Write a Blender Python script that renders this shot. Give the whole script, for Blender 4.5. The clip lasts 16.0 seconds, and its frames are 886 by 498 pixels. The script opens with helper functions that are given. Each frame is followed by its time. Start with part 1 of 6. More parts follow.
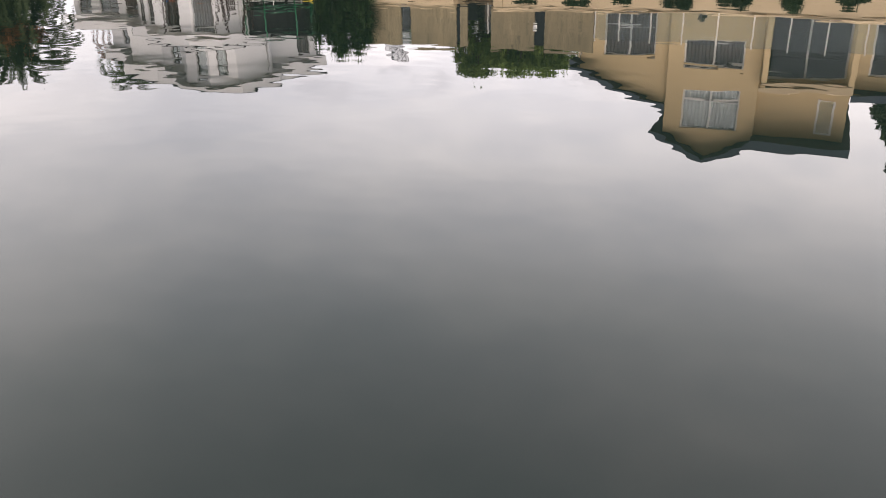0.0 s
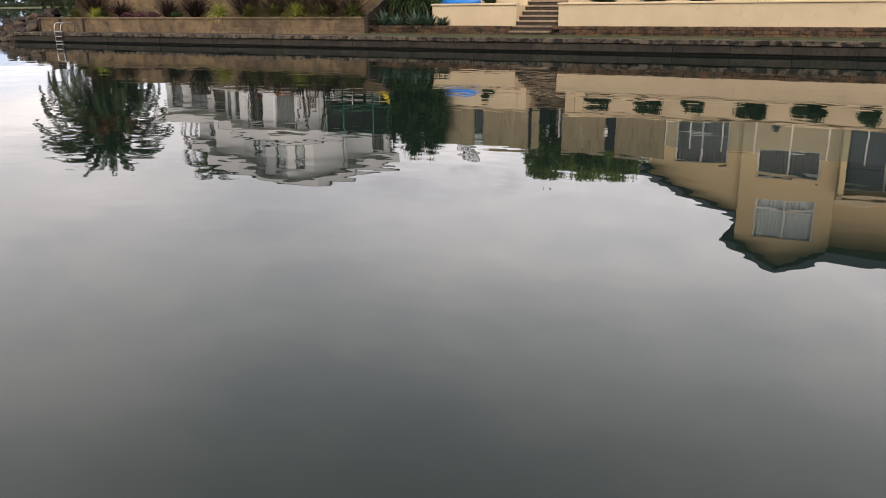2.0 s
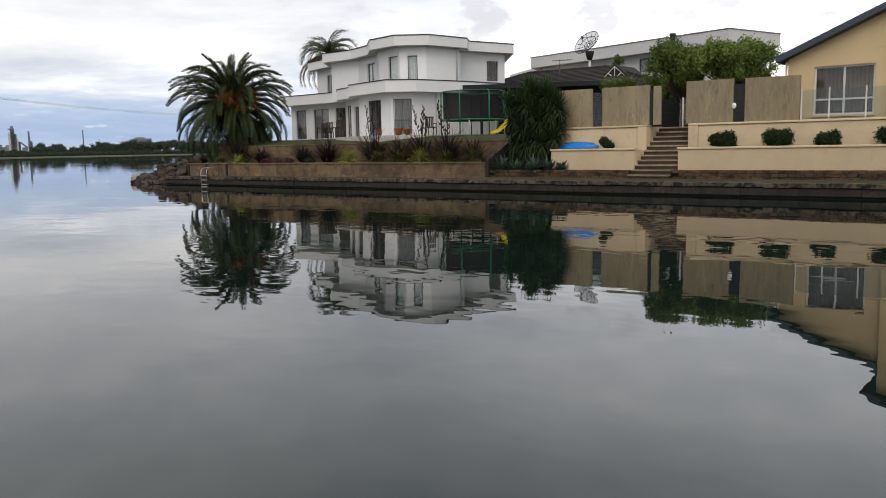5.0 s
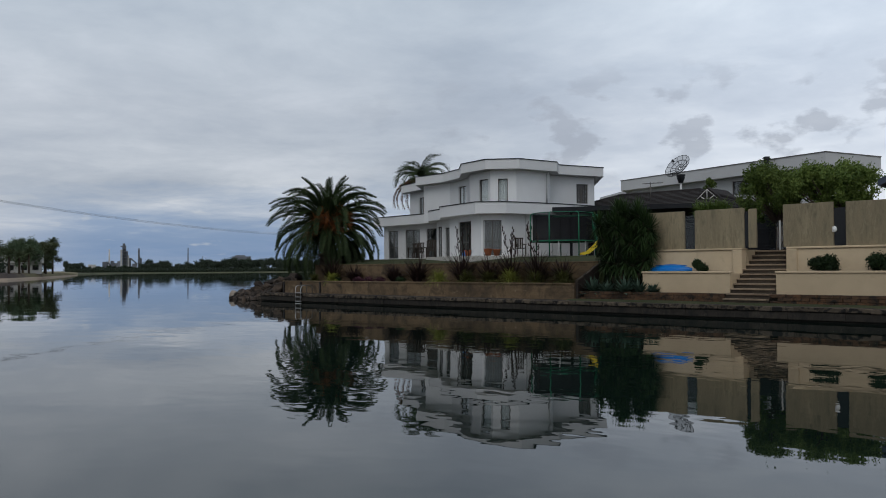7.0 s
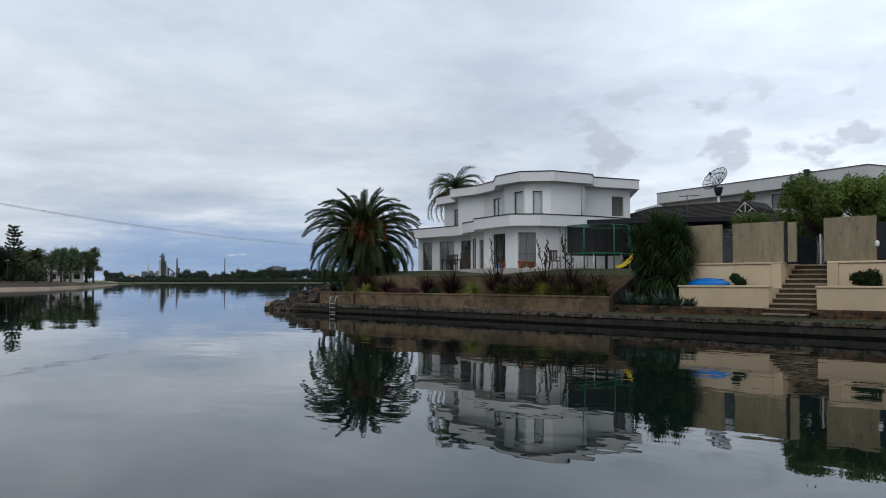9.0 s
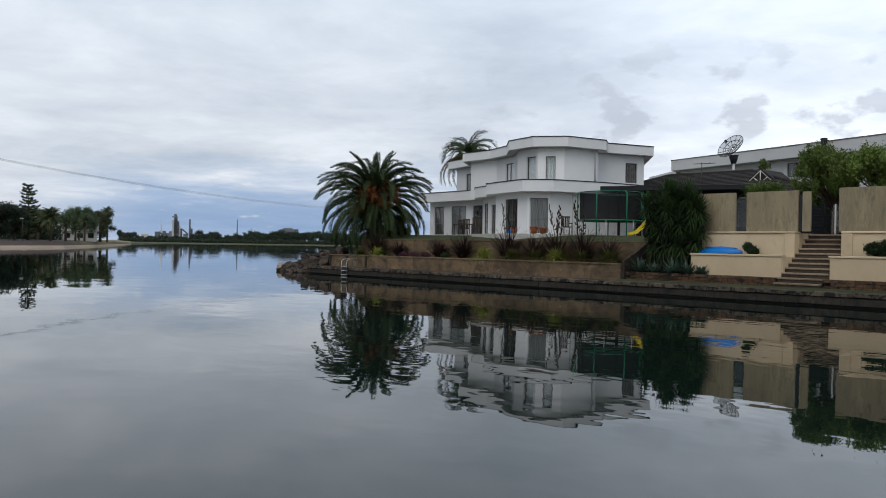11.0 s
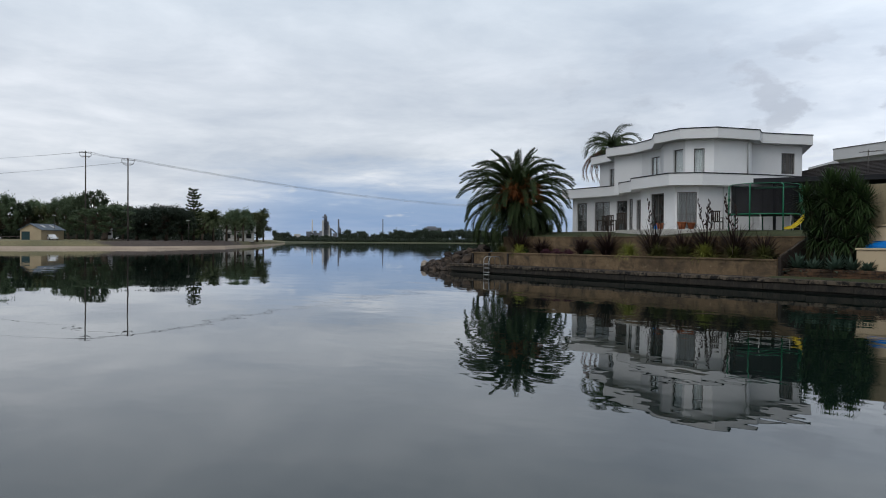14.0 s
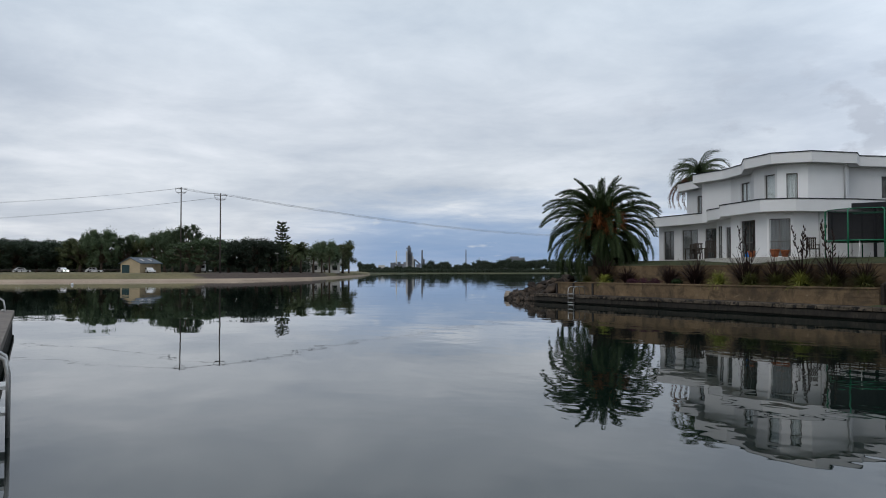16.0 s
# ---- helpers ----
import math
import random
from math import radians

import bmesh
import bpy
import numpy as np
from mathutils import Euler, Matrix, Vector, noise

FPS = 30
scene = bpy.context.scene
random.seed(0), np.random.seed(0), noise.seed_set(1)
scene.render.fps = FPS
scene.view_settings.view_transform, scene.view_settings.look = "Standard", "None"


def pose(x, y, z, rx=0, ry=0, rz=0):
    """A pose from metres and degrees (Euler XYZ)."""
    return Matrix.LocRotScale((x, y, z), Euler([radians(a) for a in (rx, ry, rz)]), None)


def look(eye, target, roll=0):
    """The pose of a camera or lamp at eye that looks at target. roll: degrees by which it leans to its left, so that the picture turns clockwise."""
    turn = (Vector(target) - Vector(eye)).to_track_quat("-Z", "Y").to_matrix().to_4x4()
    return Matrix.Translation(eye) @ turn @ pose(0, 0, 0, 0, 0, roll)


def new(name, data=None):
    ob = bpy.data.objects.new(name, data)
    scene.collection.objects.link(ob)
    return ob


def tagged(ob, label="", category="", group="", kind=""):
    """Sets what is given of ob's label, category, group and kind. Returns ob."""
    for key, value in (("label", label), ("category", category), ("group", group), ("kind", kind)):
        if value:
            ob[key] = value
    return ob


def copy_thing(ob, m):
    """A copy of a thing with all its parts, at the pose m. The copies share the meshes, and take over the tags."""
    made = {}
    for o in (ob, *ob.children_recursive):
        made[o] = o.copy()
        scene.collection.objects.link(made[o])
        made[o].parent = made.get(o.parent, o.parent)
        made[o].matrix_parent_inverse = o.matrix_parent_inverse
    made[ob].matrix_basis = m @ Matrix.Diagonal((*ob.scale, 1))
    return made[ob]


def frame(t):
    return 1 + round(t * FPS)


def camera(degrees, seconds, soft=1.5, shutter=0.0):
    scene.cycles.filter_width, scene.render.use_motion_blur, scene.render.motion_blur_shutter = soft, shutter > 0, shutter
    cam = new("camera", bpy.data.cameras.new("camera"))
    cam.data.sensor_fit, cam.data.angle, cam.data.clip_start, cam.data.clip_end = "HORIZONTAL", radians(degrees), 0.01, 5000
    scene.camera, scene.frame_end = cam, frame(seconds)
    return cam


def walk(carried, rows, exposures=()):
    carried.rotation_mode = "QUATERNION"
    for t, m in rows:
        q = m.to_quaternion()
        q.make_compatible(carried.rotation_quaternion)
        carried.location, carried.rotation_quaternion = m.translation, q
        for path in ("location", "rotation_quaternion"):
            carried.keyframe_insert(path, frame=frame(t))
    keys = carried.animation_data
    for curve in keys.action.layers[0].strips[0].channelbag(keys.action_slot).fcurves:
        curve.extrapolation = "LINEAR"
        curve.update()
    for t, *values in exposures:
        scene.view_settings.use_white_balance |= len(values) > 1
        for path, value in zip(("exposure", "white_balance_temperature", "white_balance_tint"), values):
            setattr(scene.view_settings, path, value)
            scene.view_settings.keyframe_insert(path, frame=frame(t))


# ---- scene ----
EXPO = [(0, 1.42, 7300, 22), (1.0, 1.20, 7250, 19), (2.0, 0.95, 7300, 18), (3.0, 0.76, 7350, 17), (5.0, 0.20, 6850, 13), (7.3, -0.72, 6080, 10), (8.0, -0.68, 6080, 10), (8.6, -0.39, 6080, 10), (11, -0.21, 6200, 10), (16, -0.36, 6150, 10)]

# ---- camera ----
EYE = 2.0
cam = camera(57.30, 16.0, soft=1.0)
walk(cam, [
    (0, pose(0, 0, EYE, 65.94, 1.64, 24.19)),
    (0.5, pose(0, 0, EYE, 67.50, 1.84, 24.96)),
    (1, pose(0, 0, EYE, 69.34, 1.45, 26.34)),
    (1.5, pose(0, 0, EYE, 71.34, 0.93, 28.04)),
    (2, pose(0, 0, EYE, 72.91, 0.73, 29.38)),
    (2.5, pose(0, 0, EYE, 74.48, 0.62, 30.26)),
    (3, pose(0, 0, EYE, 76.29, 0.35, 30.91)),
    (3.5, pose(0, 0, EYE, 77.93, 0.11, 31.79)),
    (4, pose(0, 0, EYE, 79.52, 0.26, 33.17)),
    (4.5, pose(0, 0, EYE, 81.20, 0.80, 35.08)),
    (5, pose(0, 0, EYE, 82.87, 1.07, 37.65)),
    (5.2, pose(0, 0, EYE, 83.57, 1.18, 38.85)),
    (7.3, pose(0, 0, EYE, 92.24, 0.30, 44.39)),
    (7.5, pose(0, 0, EYE, 92.57, 0.29, 44.75)),
    (8, pose(0, 0, EYE, 92.67, 0.20, 45.55)),
    (8.5, pose(0, 0, EYE, 92.59, 0.20, 46.05)),
    (11, pose(0, 0, EYE, 89.74, -0.90, 47.12)),
    (11.5, pose(0, 0, EYE, 89.22, -0.48, 47.61)),
    (12, pose(0, 0, EYE, 88.69, -0.52, 48.70)),
    (12.5, pose(0, 0, EYE, 88.48, -0.62, 50.51)),
    (13, pose(0, 0, EYE, 88.78, -0.48, 52.49)),
    (13.5, pose(0, 0, EYE, 89.17, -0.42, 54.72)),
    (14, pose(0, 0, EYE, 89.45, -0.36, 57.13)),
    (14.5, pose(0, 0, EYE, 89.70, -0.38, 59.16)),
    (15, pose(0, 0, EYE, 90.13, -0.44, 60.69)),
    (15.5, pose(0, 0, EYE, 90.82, -0.31, 62.05)),
    (16, pose(0, 0, EYE, 91.58, 0.07, 63.00)),
], exposures=EXPO)

# ---- sky, sun ----
SUN_EL, SUN_AZ = radians(48), radians(154)


def nodes_of(owner):
    owner.use_nodes = True
    tree = owner.node_tree
    tree.nodes.clear()
    return tree


def node(tree, kind, inputs=None):
    n = tree.nodes.new(kind)
    for key, value in (inputs or {}).items():
        if isinstance(value, bpy.types.NodeSocket):
            tree.links.new(value, n.inputs[key])
        else:
            n.inputs[key].default_value = value
    return n


def math_node(tree, op, a, b=0.0, clamp=False):
    n = tree.nodes.new("ShaderNodeMath")
    n.operation, n.use_clamp = op, clamp
    for i, value in ((0, a), (1, b)):
        if isinstance(value, bpy.types.NodeSocket):
            tree.links.new(value, n.inputs[i])
        else:
            n.inputs[i].default_value = value
    return n.outputs[0]


def mixed(tree, fac, a, b, blend="MIX"):
    n = tree.nodes.new("ShaderNodeMix")
    n.data_type, n.blend_type = "RGBA", blend
    for i, value in ((0, fac), (6, a), (7, b)):
        if isinstance(value, bpy.types.NodeSocket):
            tree.links.new(value, n.inputs[i])
        else:
            n.inputs[i].default_value = (*value, 1) if i and len(value) == 3 else value
    return n.outputs[2]


def ramp(tree, fac, stops):
    n = node(tree, "ShaderNodeValToRGB", {0: fac})
    els = n.color_ramp.elements
    while len(els) < len(stops):
        els.new(0.5)
    for e, (p, c) in zip(els, stops):
        e.position = p
        e.color = (*c, 1) if len(c) == 3 else c
    return n.outputs[0]


def make_world():
    world = bpy.data.worlds.new("overcast_sky")
    scene.world = world
    t = nodes_of(world)
    sky = node(t, "ShaderNodeTexSky")
    sky.sky_type, sky.sun_disc, sky.sun_elevation, sky.sun_rotation = "NISHITA", False, SUN_EL, SUN_AZ
    sky.altitude, sky.air_density, sky.dust_density, sky.ozone_density = 0, 1.2, 2.0, 1.5
    dim = node(t, "ShaderNodeVectorMath")
    dim.operation = "SCALE"
    t.links.new(sky.outputs[0], dim.inputs[0])
    dim.inputs["Scale"].default_value = 0.10
    sky_low = dim.outputs[0]
    way = node(t, "ShaderNodeTexCoord").outputs["Generated"]
    sep = node(t, "ShaderNodeSeparateXYZ", {0: way})
    up = math_node(t, "MAXIMUM", sep.outputs[2], 0.0)
    deep = math_node(t, "ADD", up, 0.10)
    # flat cloud sheet seen in perspective
    px = math_node(t, "DIVIDE", sep.outputs[0], deep)
    py = math_node(t, "DIVIDE", sep.outputs[1], deep)
    sheet = node(t, "ShaderNodeCombineXYZ", {0: px, 1: py, 2: 0.0}).outputs[0]
    big = node(t, "ShaderNodeTexNoise", {"Vector": sheet, "Scale": 0.55, "Detail": 7.0, "Roughness": 0.55, "Distortion": 0.4}).outputs[0]
    fine = node(t, "ShaderNodeTexNoise", {"Vector": sheet, "Scale": 1.7, "Detail": 9.0, "Roughness": 0.6, "Distortion": 0.25}).outputs[0]
    veil = math_node(t, "ADD", math_node(t, "MULTIPLY", big, 0.65), math_node(t, "MULTIPLY", fine, 0.35))
    tone = ramp(t, veil, [(0.31, (0.53, 0.575, 0.65)), (0.45, (0.67, 0.71, 0.775)), (0.55, (0.81, 0.84, 0.885)), (0.68, (1.02, 1.03, 1.06))])
    # thicker dark scraps low over the houses
    scrap = node(t, "ShaderNodeTexNoise", {"Vector": node(t, "ShaderNodeMapping", {"Vector": way, "Scale": (1.0, 1.0, 1.9)}).outputs[0], "Scale": 15.0, "Detail": 7.0, "Roughness": 0.52}).outputs[0]
    # the veiled sun brightens the sheet over the land
    land = node(t, "ShaderNodeVectorMath", {0: way, 1: (0.05, 1.0, 0.0)})
    land.operation = "DOT_PRODUCT"
    inland = ramp(t, math_node(t, "ADD", math_node(t, "MULTIPLY", land.outputs["Value"], 0.5), 0.5), [(0.0, (0.74, 0.74, 0.75)), (0.40, (1.10, 1.09, 1.08)), (0.56, (1.13, 1.12, 1.11)), (0.74, (1.05, 1.05, 1.05)), (0.84, (1.10, 1.10, 1.10)), (0.95, (1.58, 1.56, 1.54))])
    height = ramp(t, up, [(0.0, (1.12, 1.10, 1.08)), (0.10, (1.09, 1.085, 1.07)), (0.19, (1.03, 1.04, 1.04)), (0.30, (1.08, 1.12, 1.125)), (0.40, (1.01, 1.06, 1.065)), (0.49, (0.81, 0.86, 0.87)), (0.62, (0.69, 0.69, 0.71)), (0.80, (0.66, 0.66, 0.68))])
    glow = mixed(t, 1.0, inland, height, "MULTIPLY")
    tone = mixed(t, 1.0, tone, glow, "MULTIPLY")
    scraps = math_node(t, "MULTIPLY", math_node(t, "MULTIPLY", ramp(t, scrap, [(0.525, (0, 0, 0)), (0.60, (1, 1, 1))]), ramp(t, land.outputs["Value"], [(0.55, (0, 0, 0)), (0.75, (1, 1, 1))])), ramp(t, up, [(0.08, (0, 0, 0)), (0.14, (1, 1, 1)), (0.19, (0.8, 0.8, 0.8)), (0.25, (0, 0, 0))]))
    tone = mixed(t, math_node(t, "MULTIPLY", scraps, 0.62), tone, (0.60, 0.62, 0.68))
    # blue strip of clear air low over the lake, in one quarter of the sky
    toward = node(t, "ShaderNodeVectorMath", {0: way, 1: (-0.859, 0.513, 0.0)})
    toward.operation = "DOT_PRODUCT"
    lake = toward.outputs["Value"]
    side = ramp(t, lake, [(0.958, (0, 0, 0)), (0.990, (1, 1, 1))])
    low = ramp(t, math_node(t, "ADD", up, math_node(t, "MULTIPLY", math_node(t, "SUBTRACT", fine, 0.5), 0.10)), [(0.0, (1, 1, 1)), (0.045, (0.92, 0.92, 0.92)), (0.104, (0, 0, 0))])
    gap = math_node(t, "MULTIPLY", math_node(t, "MULTIPLY", side, low), 0.85)
    blue = ramp(t, up, [(0.0, (0.45, 0.58, 0.78)), (0.02, (0.235, 0.405, 0.695)), (0.10, (0.40, 0.56, 0.82))])
    puff = node(t, "ShaderNodeTexNoise", {"Vector": node(t, "ShaderNodeMapping", {"Vector": way, "Scale": (1.0, 1.0, 4.5)}).outputs[0], "Scale": 15.0, "Detail": 4.0, "Roughness": 0.5}).outputs[0]
    blue = mixed(t, ramp(t, puff, [(0.62, (0, 0, 0)), (0.70, (0.75, 0.75, 0.75))]), blue, (0.80, 0.84, 0.90))
    cover = mixed(t, gap, tone, blue)
    total = mixed(t, 0.12, cover, sky_low)
    bg = node(t, "ShaderNodeBackground", {"Color": total, "Strength": 1.0})
    node(t, "ShaderNodeOutputWorld", {0: bg.outputs[0]})


make_world()
sun = new("sun", bpy.data.lights.new("sun", "SUN"))
sun.data.energy, sun.data.angle, sun.data.color = 1.35, radians(46), (1.0, 0.97, 0.92)
sun.matrix_world = look((0, 0, 60), (0 + 60 * math.sin(SUN_AZ) * -1, 60 * math.cos(SUN_AZ) * -1, 60 - 60 * math.tan(SUN_EL)))

# ---- small tools ----
def fresh():
    return bmesh.new()


def box(bm, x0, y0, z0, x1, y1, z1):
    vs = [bm.verts.new((x, y, z)) for z in (z0, z1) for y in (y0, y1) for x in (x0, x1)]
    for f in ((0, 2, 3, 1), (4, 5, 7, 6), (0, 1, 5, 4), (2, 6, 7, 3), (0, 4, 6, 2), (1, 3, 7, 5)):
        bm.faces.new([vs[i] for i in f])
    return vs


def obox(bm, m, x0, y0, z0, x1, y1, z1):
    for v in box(bm, x0, y0, z0, x1, y1, z1):
        v.co = m @ v.co


def prism(bm, pts, z0, z1):
    lo = [bm.verts.new((x, y, z0)) for x, y in pts]
    hi = [bm.verts.new((x, y, z1)) for x, y in pts]
    n = len(pts)
    bm.faces.new(lo[::-1])
    bm.faces.new(hi)
    for i in range(n):
        bm.faces.new((lo[i], lo[(i + 1) % n], hi[(i + 1) % n], hi[i]))


def tube(bm, pts, radii, n=7, cap=True):
    """A tube of changing thickness along a line of points."""
    pts = [Vector(p) for p in pts]
    if isinstance(radii, (int, float)):
        radii = [radii] * len(pts)
    rings = []
    for i, p in enumerate(pts):
        d = (pts[min(i + 1, len(pts) - 1)] - pts[max(i - 1, 0)]).normalized()
        side = d.cross(Vector((0, 0, 1)))
        if side.length < 1e-3:
            side = Vector((1, 0, 0))
        side.normalize()
        top = side.cross(d)
        rings.append([bm.verts.new(p + radii[i] * (math.cos(a) * side + math.sin(a) * top)) for a in [2 * math.pi * k / n for k in range(n)]])
    for a, b in zip(rings, rings[1:]):
        for k in range(n):
            f = bm.faces.new((a[k], a[(k + 1) % n], b[(k + 1) % n], b[k]))
            f.smooth = True
    if cap:
        bm.faces.new(rings[0][::-1])
        bm.faces.new(rings[-1])


def soften(bm, width=0.02, segments=1):
    bmesh.ops.recalc_face_normals(bm, faces=bm.faces[:])
    bmesh.ops.bevel(bm, geom=bm.edges[:], offset=width, segments=segments, affect="EDGES", profile=0.6)
    return bm


def mesh_of(name, bm, mat, fix=True):
    if fix:
        bmesh.ops.recalc_face_normals(bm, faces=bm.faces[:])
    me = bpy.data.meshes.new(name)
    bm.to_mesh(me)
    bm.free()
    me.materials.append(mat)
    return me


def under(ob, parent):
    ob.parent = parent
    if parent is not None:
        base = parent
        m = Matrix.Identity(4)
        while base is not None:
            m = base.matrix_basis @ m if base.parent is None else base.matrix_parent_inverse @ base.matrix_basis @ m
            base = base.parent
        ob.matrix_parent_inverse = m.inverted()
    return ob


def part(name, bm, mat, parent=None, label="", fix=True):
    ob = new(name, mesh_of(name, bm, mat, fix))
    under(ob, parent)
    return tagged(ob, label)


def piece(name, me, parent, m):
    """One more piece on shared mesh data."""
    ob = new(name, me)
    ob.matrix_basis = m
    return under(ob, parent)


def thing(name, label, category="", group="", kind="", at=(0, 0, 0)):
    ob = new(name)
    ob.empty_display_size = 0.2
    ob.location = at
    ob.matrix_basis = Matrix.Translation(at)
    return tagged(ob, label, category, group, kind)


def polar(az, d):
    """Plan point at a bearing (degrees from the lake's middle) and distance from the camera's stand."""
    a = radians(az - 59.16)
    return d * math.sin(a), d * math.cos(a)


def inset(pts, d):
    """A closed counter-clockwise plan line moved inward by d."""
    out = []
    n = len(pts)
    for i in range(n):
        a, b, c = Vector(pts[i - 1]), Vector(pts[i]), Vector(pts[(i + 1) % n])
        u, w = (b - a).normalized(), (c - b).normalized()
        nu, nw = Vector((-u.y, u.x)), Vector((-w.y, w.x))
        k = 1 + nu.dot(nw)
        s = (nu + nw) / max(k, 0.35)
        out.append(tuple(b + d * s))
    return out


# ---- materials ----
def material(name, c1, c2, rough=0.8, scale=1.5, fine=30.0, bump=0.15, metal=0.0, grain=0.25, vary=0.12, stretch=(1, 1, 1), dirt=None, dirt_at=(0.55, 0.75), spec=0.32, pale=None):
    mat = bpy.data.materials.new(name)
    t = nodes_of(mat)
    co = node(t, "ShaderNodeNewGeometry").outputs["Position"]
    mp = node(t, "ShaderNodeMapping", {"Vector": co, "Scale": stretch}).outputs[0]
    n1 = node(t, "ShaderNodeTexNoise", {"Vector": mp, "Scale": scale, "Detail": 5.0, "Roughness": 0.6}).outputs[0]
    n2 = node(t, "ShaderNodeTexNoise", {"Vector": mp, "Scale": fine, "Detail": 4.0, "Roughness": 0.65}).outputs[0]
    base = mixed(t, ramp(t, n1, [(0.32, (0, 0, 0)), (0.68, (1, 1, 1))]), c1, c2)
    if dirt is not None:
        n3 = node(t, "ShaderNodeTexNoise", {"Vector": mp, "Scale": scale * 2.7, "Detail": 8.0, "Roughness": 0.7, "Distortion": 0.6}).outputs[0]
        base = mixed(t, ramp(t, n3, [(dirt_at[0], (0, 0, 0)), (dirt_at[1], (1, 1, 1))]), base, dirt)
    if pale is not None:
        n4 = node(t, "ShaderNodeTexNoise", {"Vector": mp, "Scale": scale * 1.9 + 0.4, "Detail": 9.0, "Roughness": 0.75, "Distortion": 1.2}).outputs[0]
        base = mixed(t, ramp(t, n4, [(0.585, (0, 0, 0)), (0.66, (0.6, 0.6, 0.6))]), base, pale)
    g = ramp(t, n2, [(0.25, (1 - grain,) * 3), (0.75, (1 + grain * 0.4,) * 3)])
    base = mixed(t, 1.0, base, g, "MULTIPLY")
    rnd = node(t, "ShaderNodeObjectInfo").outputs["Random"]
    base = mixed(t, 1.0, base, ramp(t, rnd, [(0.0, (1 - vary,) * 3), (1.0, (1 + vary,) * 3)]), "MULTIPLY")
    bp = node(t, "ShaderNodeBump", {"Strength": bump, "Distance": 0.02, "Height": n2}).outputs[0]
    bs = node(t, "ShaderNodeBsdfPrincipled", {"Base Color": base, "Roughness": rough, "Metallic": metal, "Normal": bp, "Specular IOR Level": spec})
    node(t, "ShaderNodeOutputMaterial", {0: bs.outputs[0]})
    return mat


def leaf_material(name, c1, c2, rough=0.62, vary=0.2):
    mat = bpy.data.materials.new(name)
    t = nodes_of(mat)
    isl = node(t, "ShaderNodeNewGeometry").outputs["Random Per Island"]
    co = node(t, "ShaderNodeNewGeometry").outputs["Position"]
    n1 = node(t, "ShaderNodeTexNoise", {"Vector": co, "Scale": 0.8, "Detail": 4.0}).outputs[0]
    k = math_node(t, "ADD", math_node(t, "MULTIPLY", isl, 0.6), math_node(t, "MULTIPLY", math_node(t, "SUBTRACT", n1, 0.3), 0.9), clamp=True)
    base = mixed(t, k, c1, c2)
    rnd = node(t, "ShaderNodeObjectInfo").outputs["Random"]
    base = mixed(t, 1.0, base, ramp(t, rnd, [(0.0, (1 - vary,) * 3), (1.0, (1 + vary,) * 3)]), "MULTIPLY")
    bs = node(t, "ShaderNodeBsdfPrincipled", {"Base Color": base, "Roughness": rough, "Specular IOR Level": 0.2})
    tr = node(t, "ShaderNodeBsdfTranslucent", {"Color": base})
    mx = node(t, "ShaderNodeMixShader", {0: 0.22, 1: bs.outputs[0], 2: tr.outputs[0]})
    node(t, "ShaderNodeOutputMaterial", {0: mx.outputs[0]})
    return mat


def glass_material(name, tint=(0.75, 0.8, 0.8), clear=0.9):
    mat = bpy.data.materials.new(name)
    t = nodes_of(mat)
    facing = node(t, "ShaderNodeLayerWeight", {"Blend": 0.5}).outputs["Facing"]
    k = math_node(t, "ADD", math_node(t, "MULTIPLY", math_node(t, "POWER", facing, 4.0), 0.8), 0.035, clamp=True)
    tp = node(t, "ShaderNodeBsdfTransparent", {"Color": (tint[0] * clear, tint[1] * clear, tint[2] * clear, 1)})
    gl = node(t, "ShaderNodeBsdfGlossy", {"Color": (0.95, 0.97, 1, 1), "Roughness": 0.01})
    mx = node(t, "ShaderNodeMixShader", {0: k, 1: tp.outputs[0], 2: gl.outputs[0]})
    node(t, "ShaderNodeOutputMaterial", {0: mx.outputs[0]})
    return mat


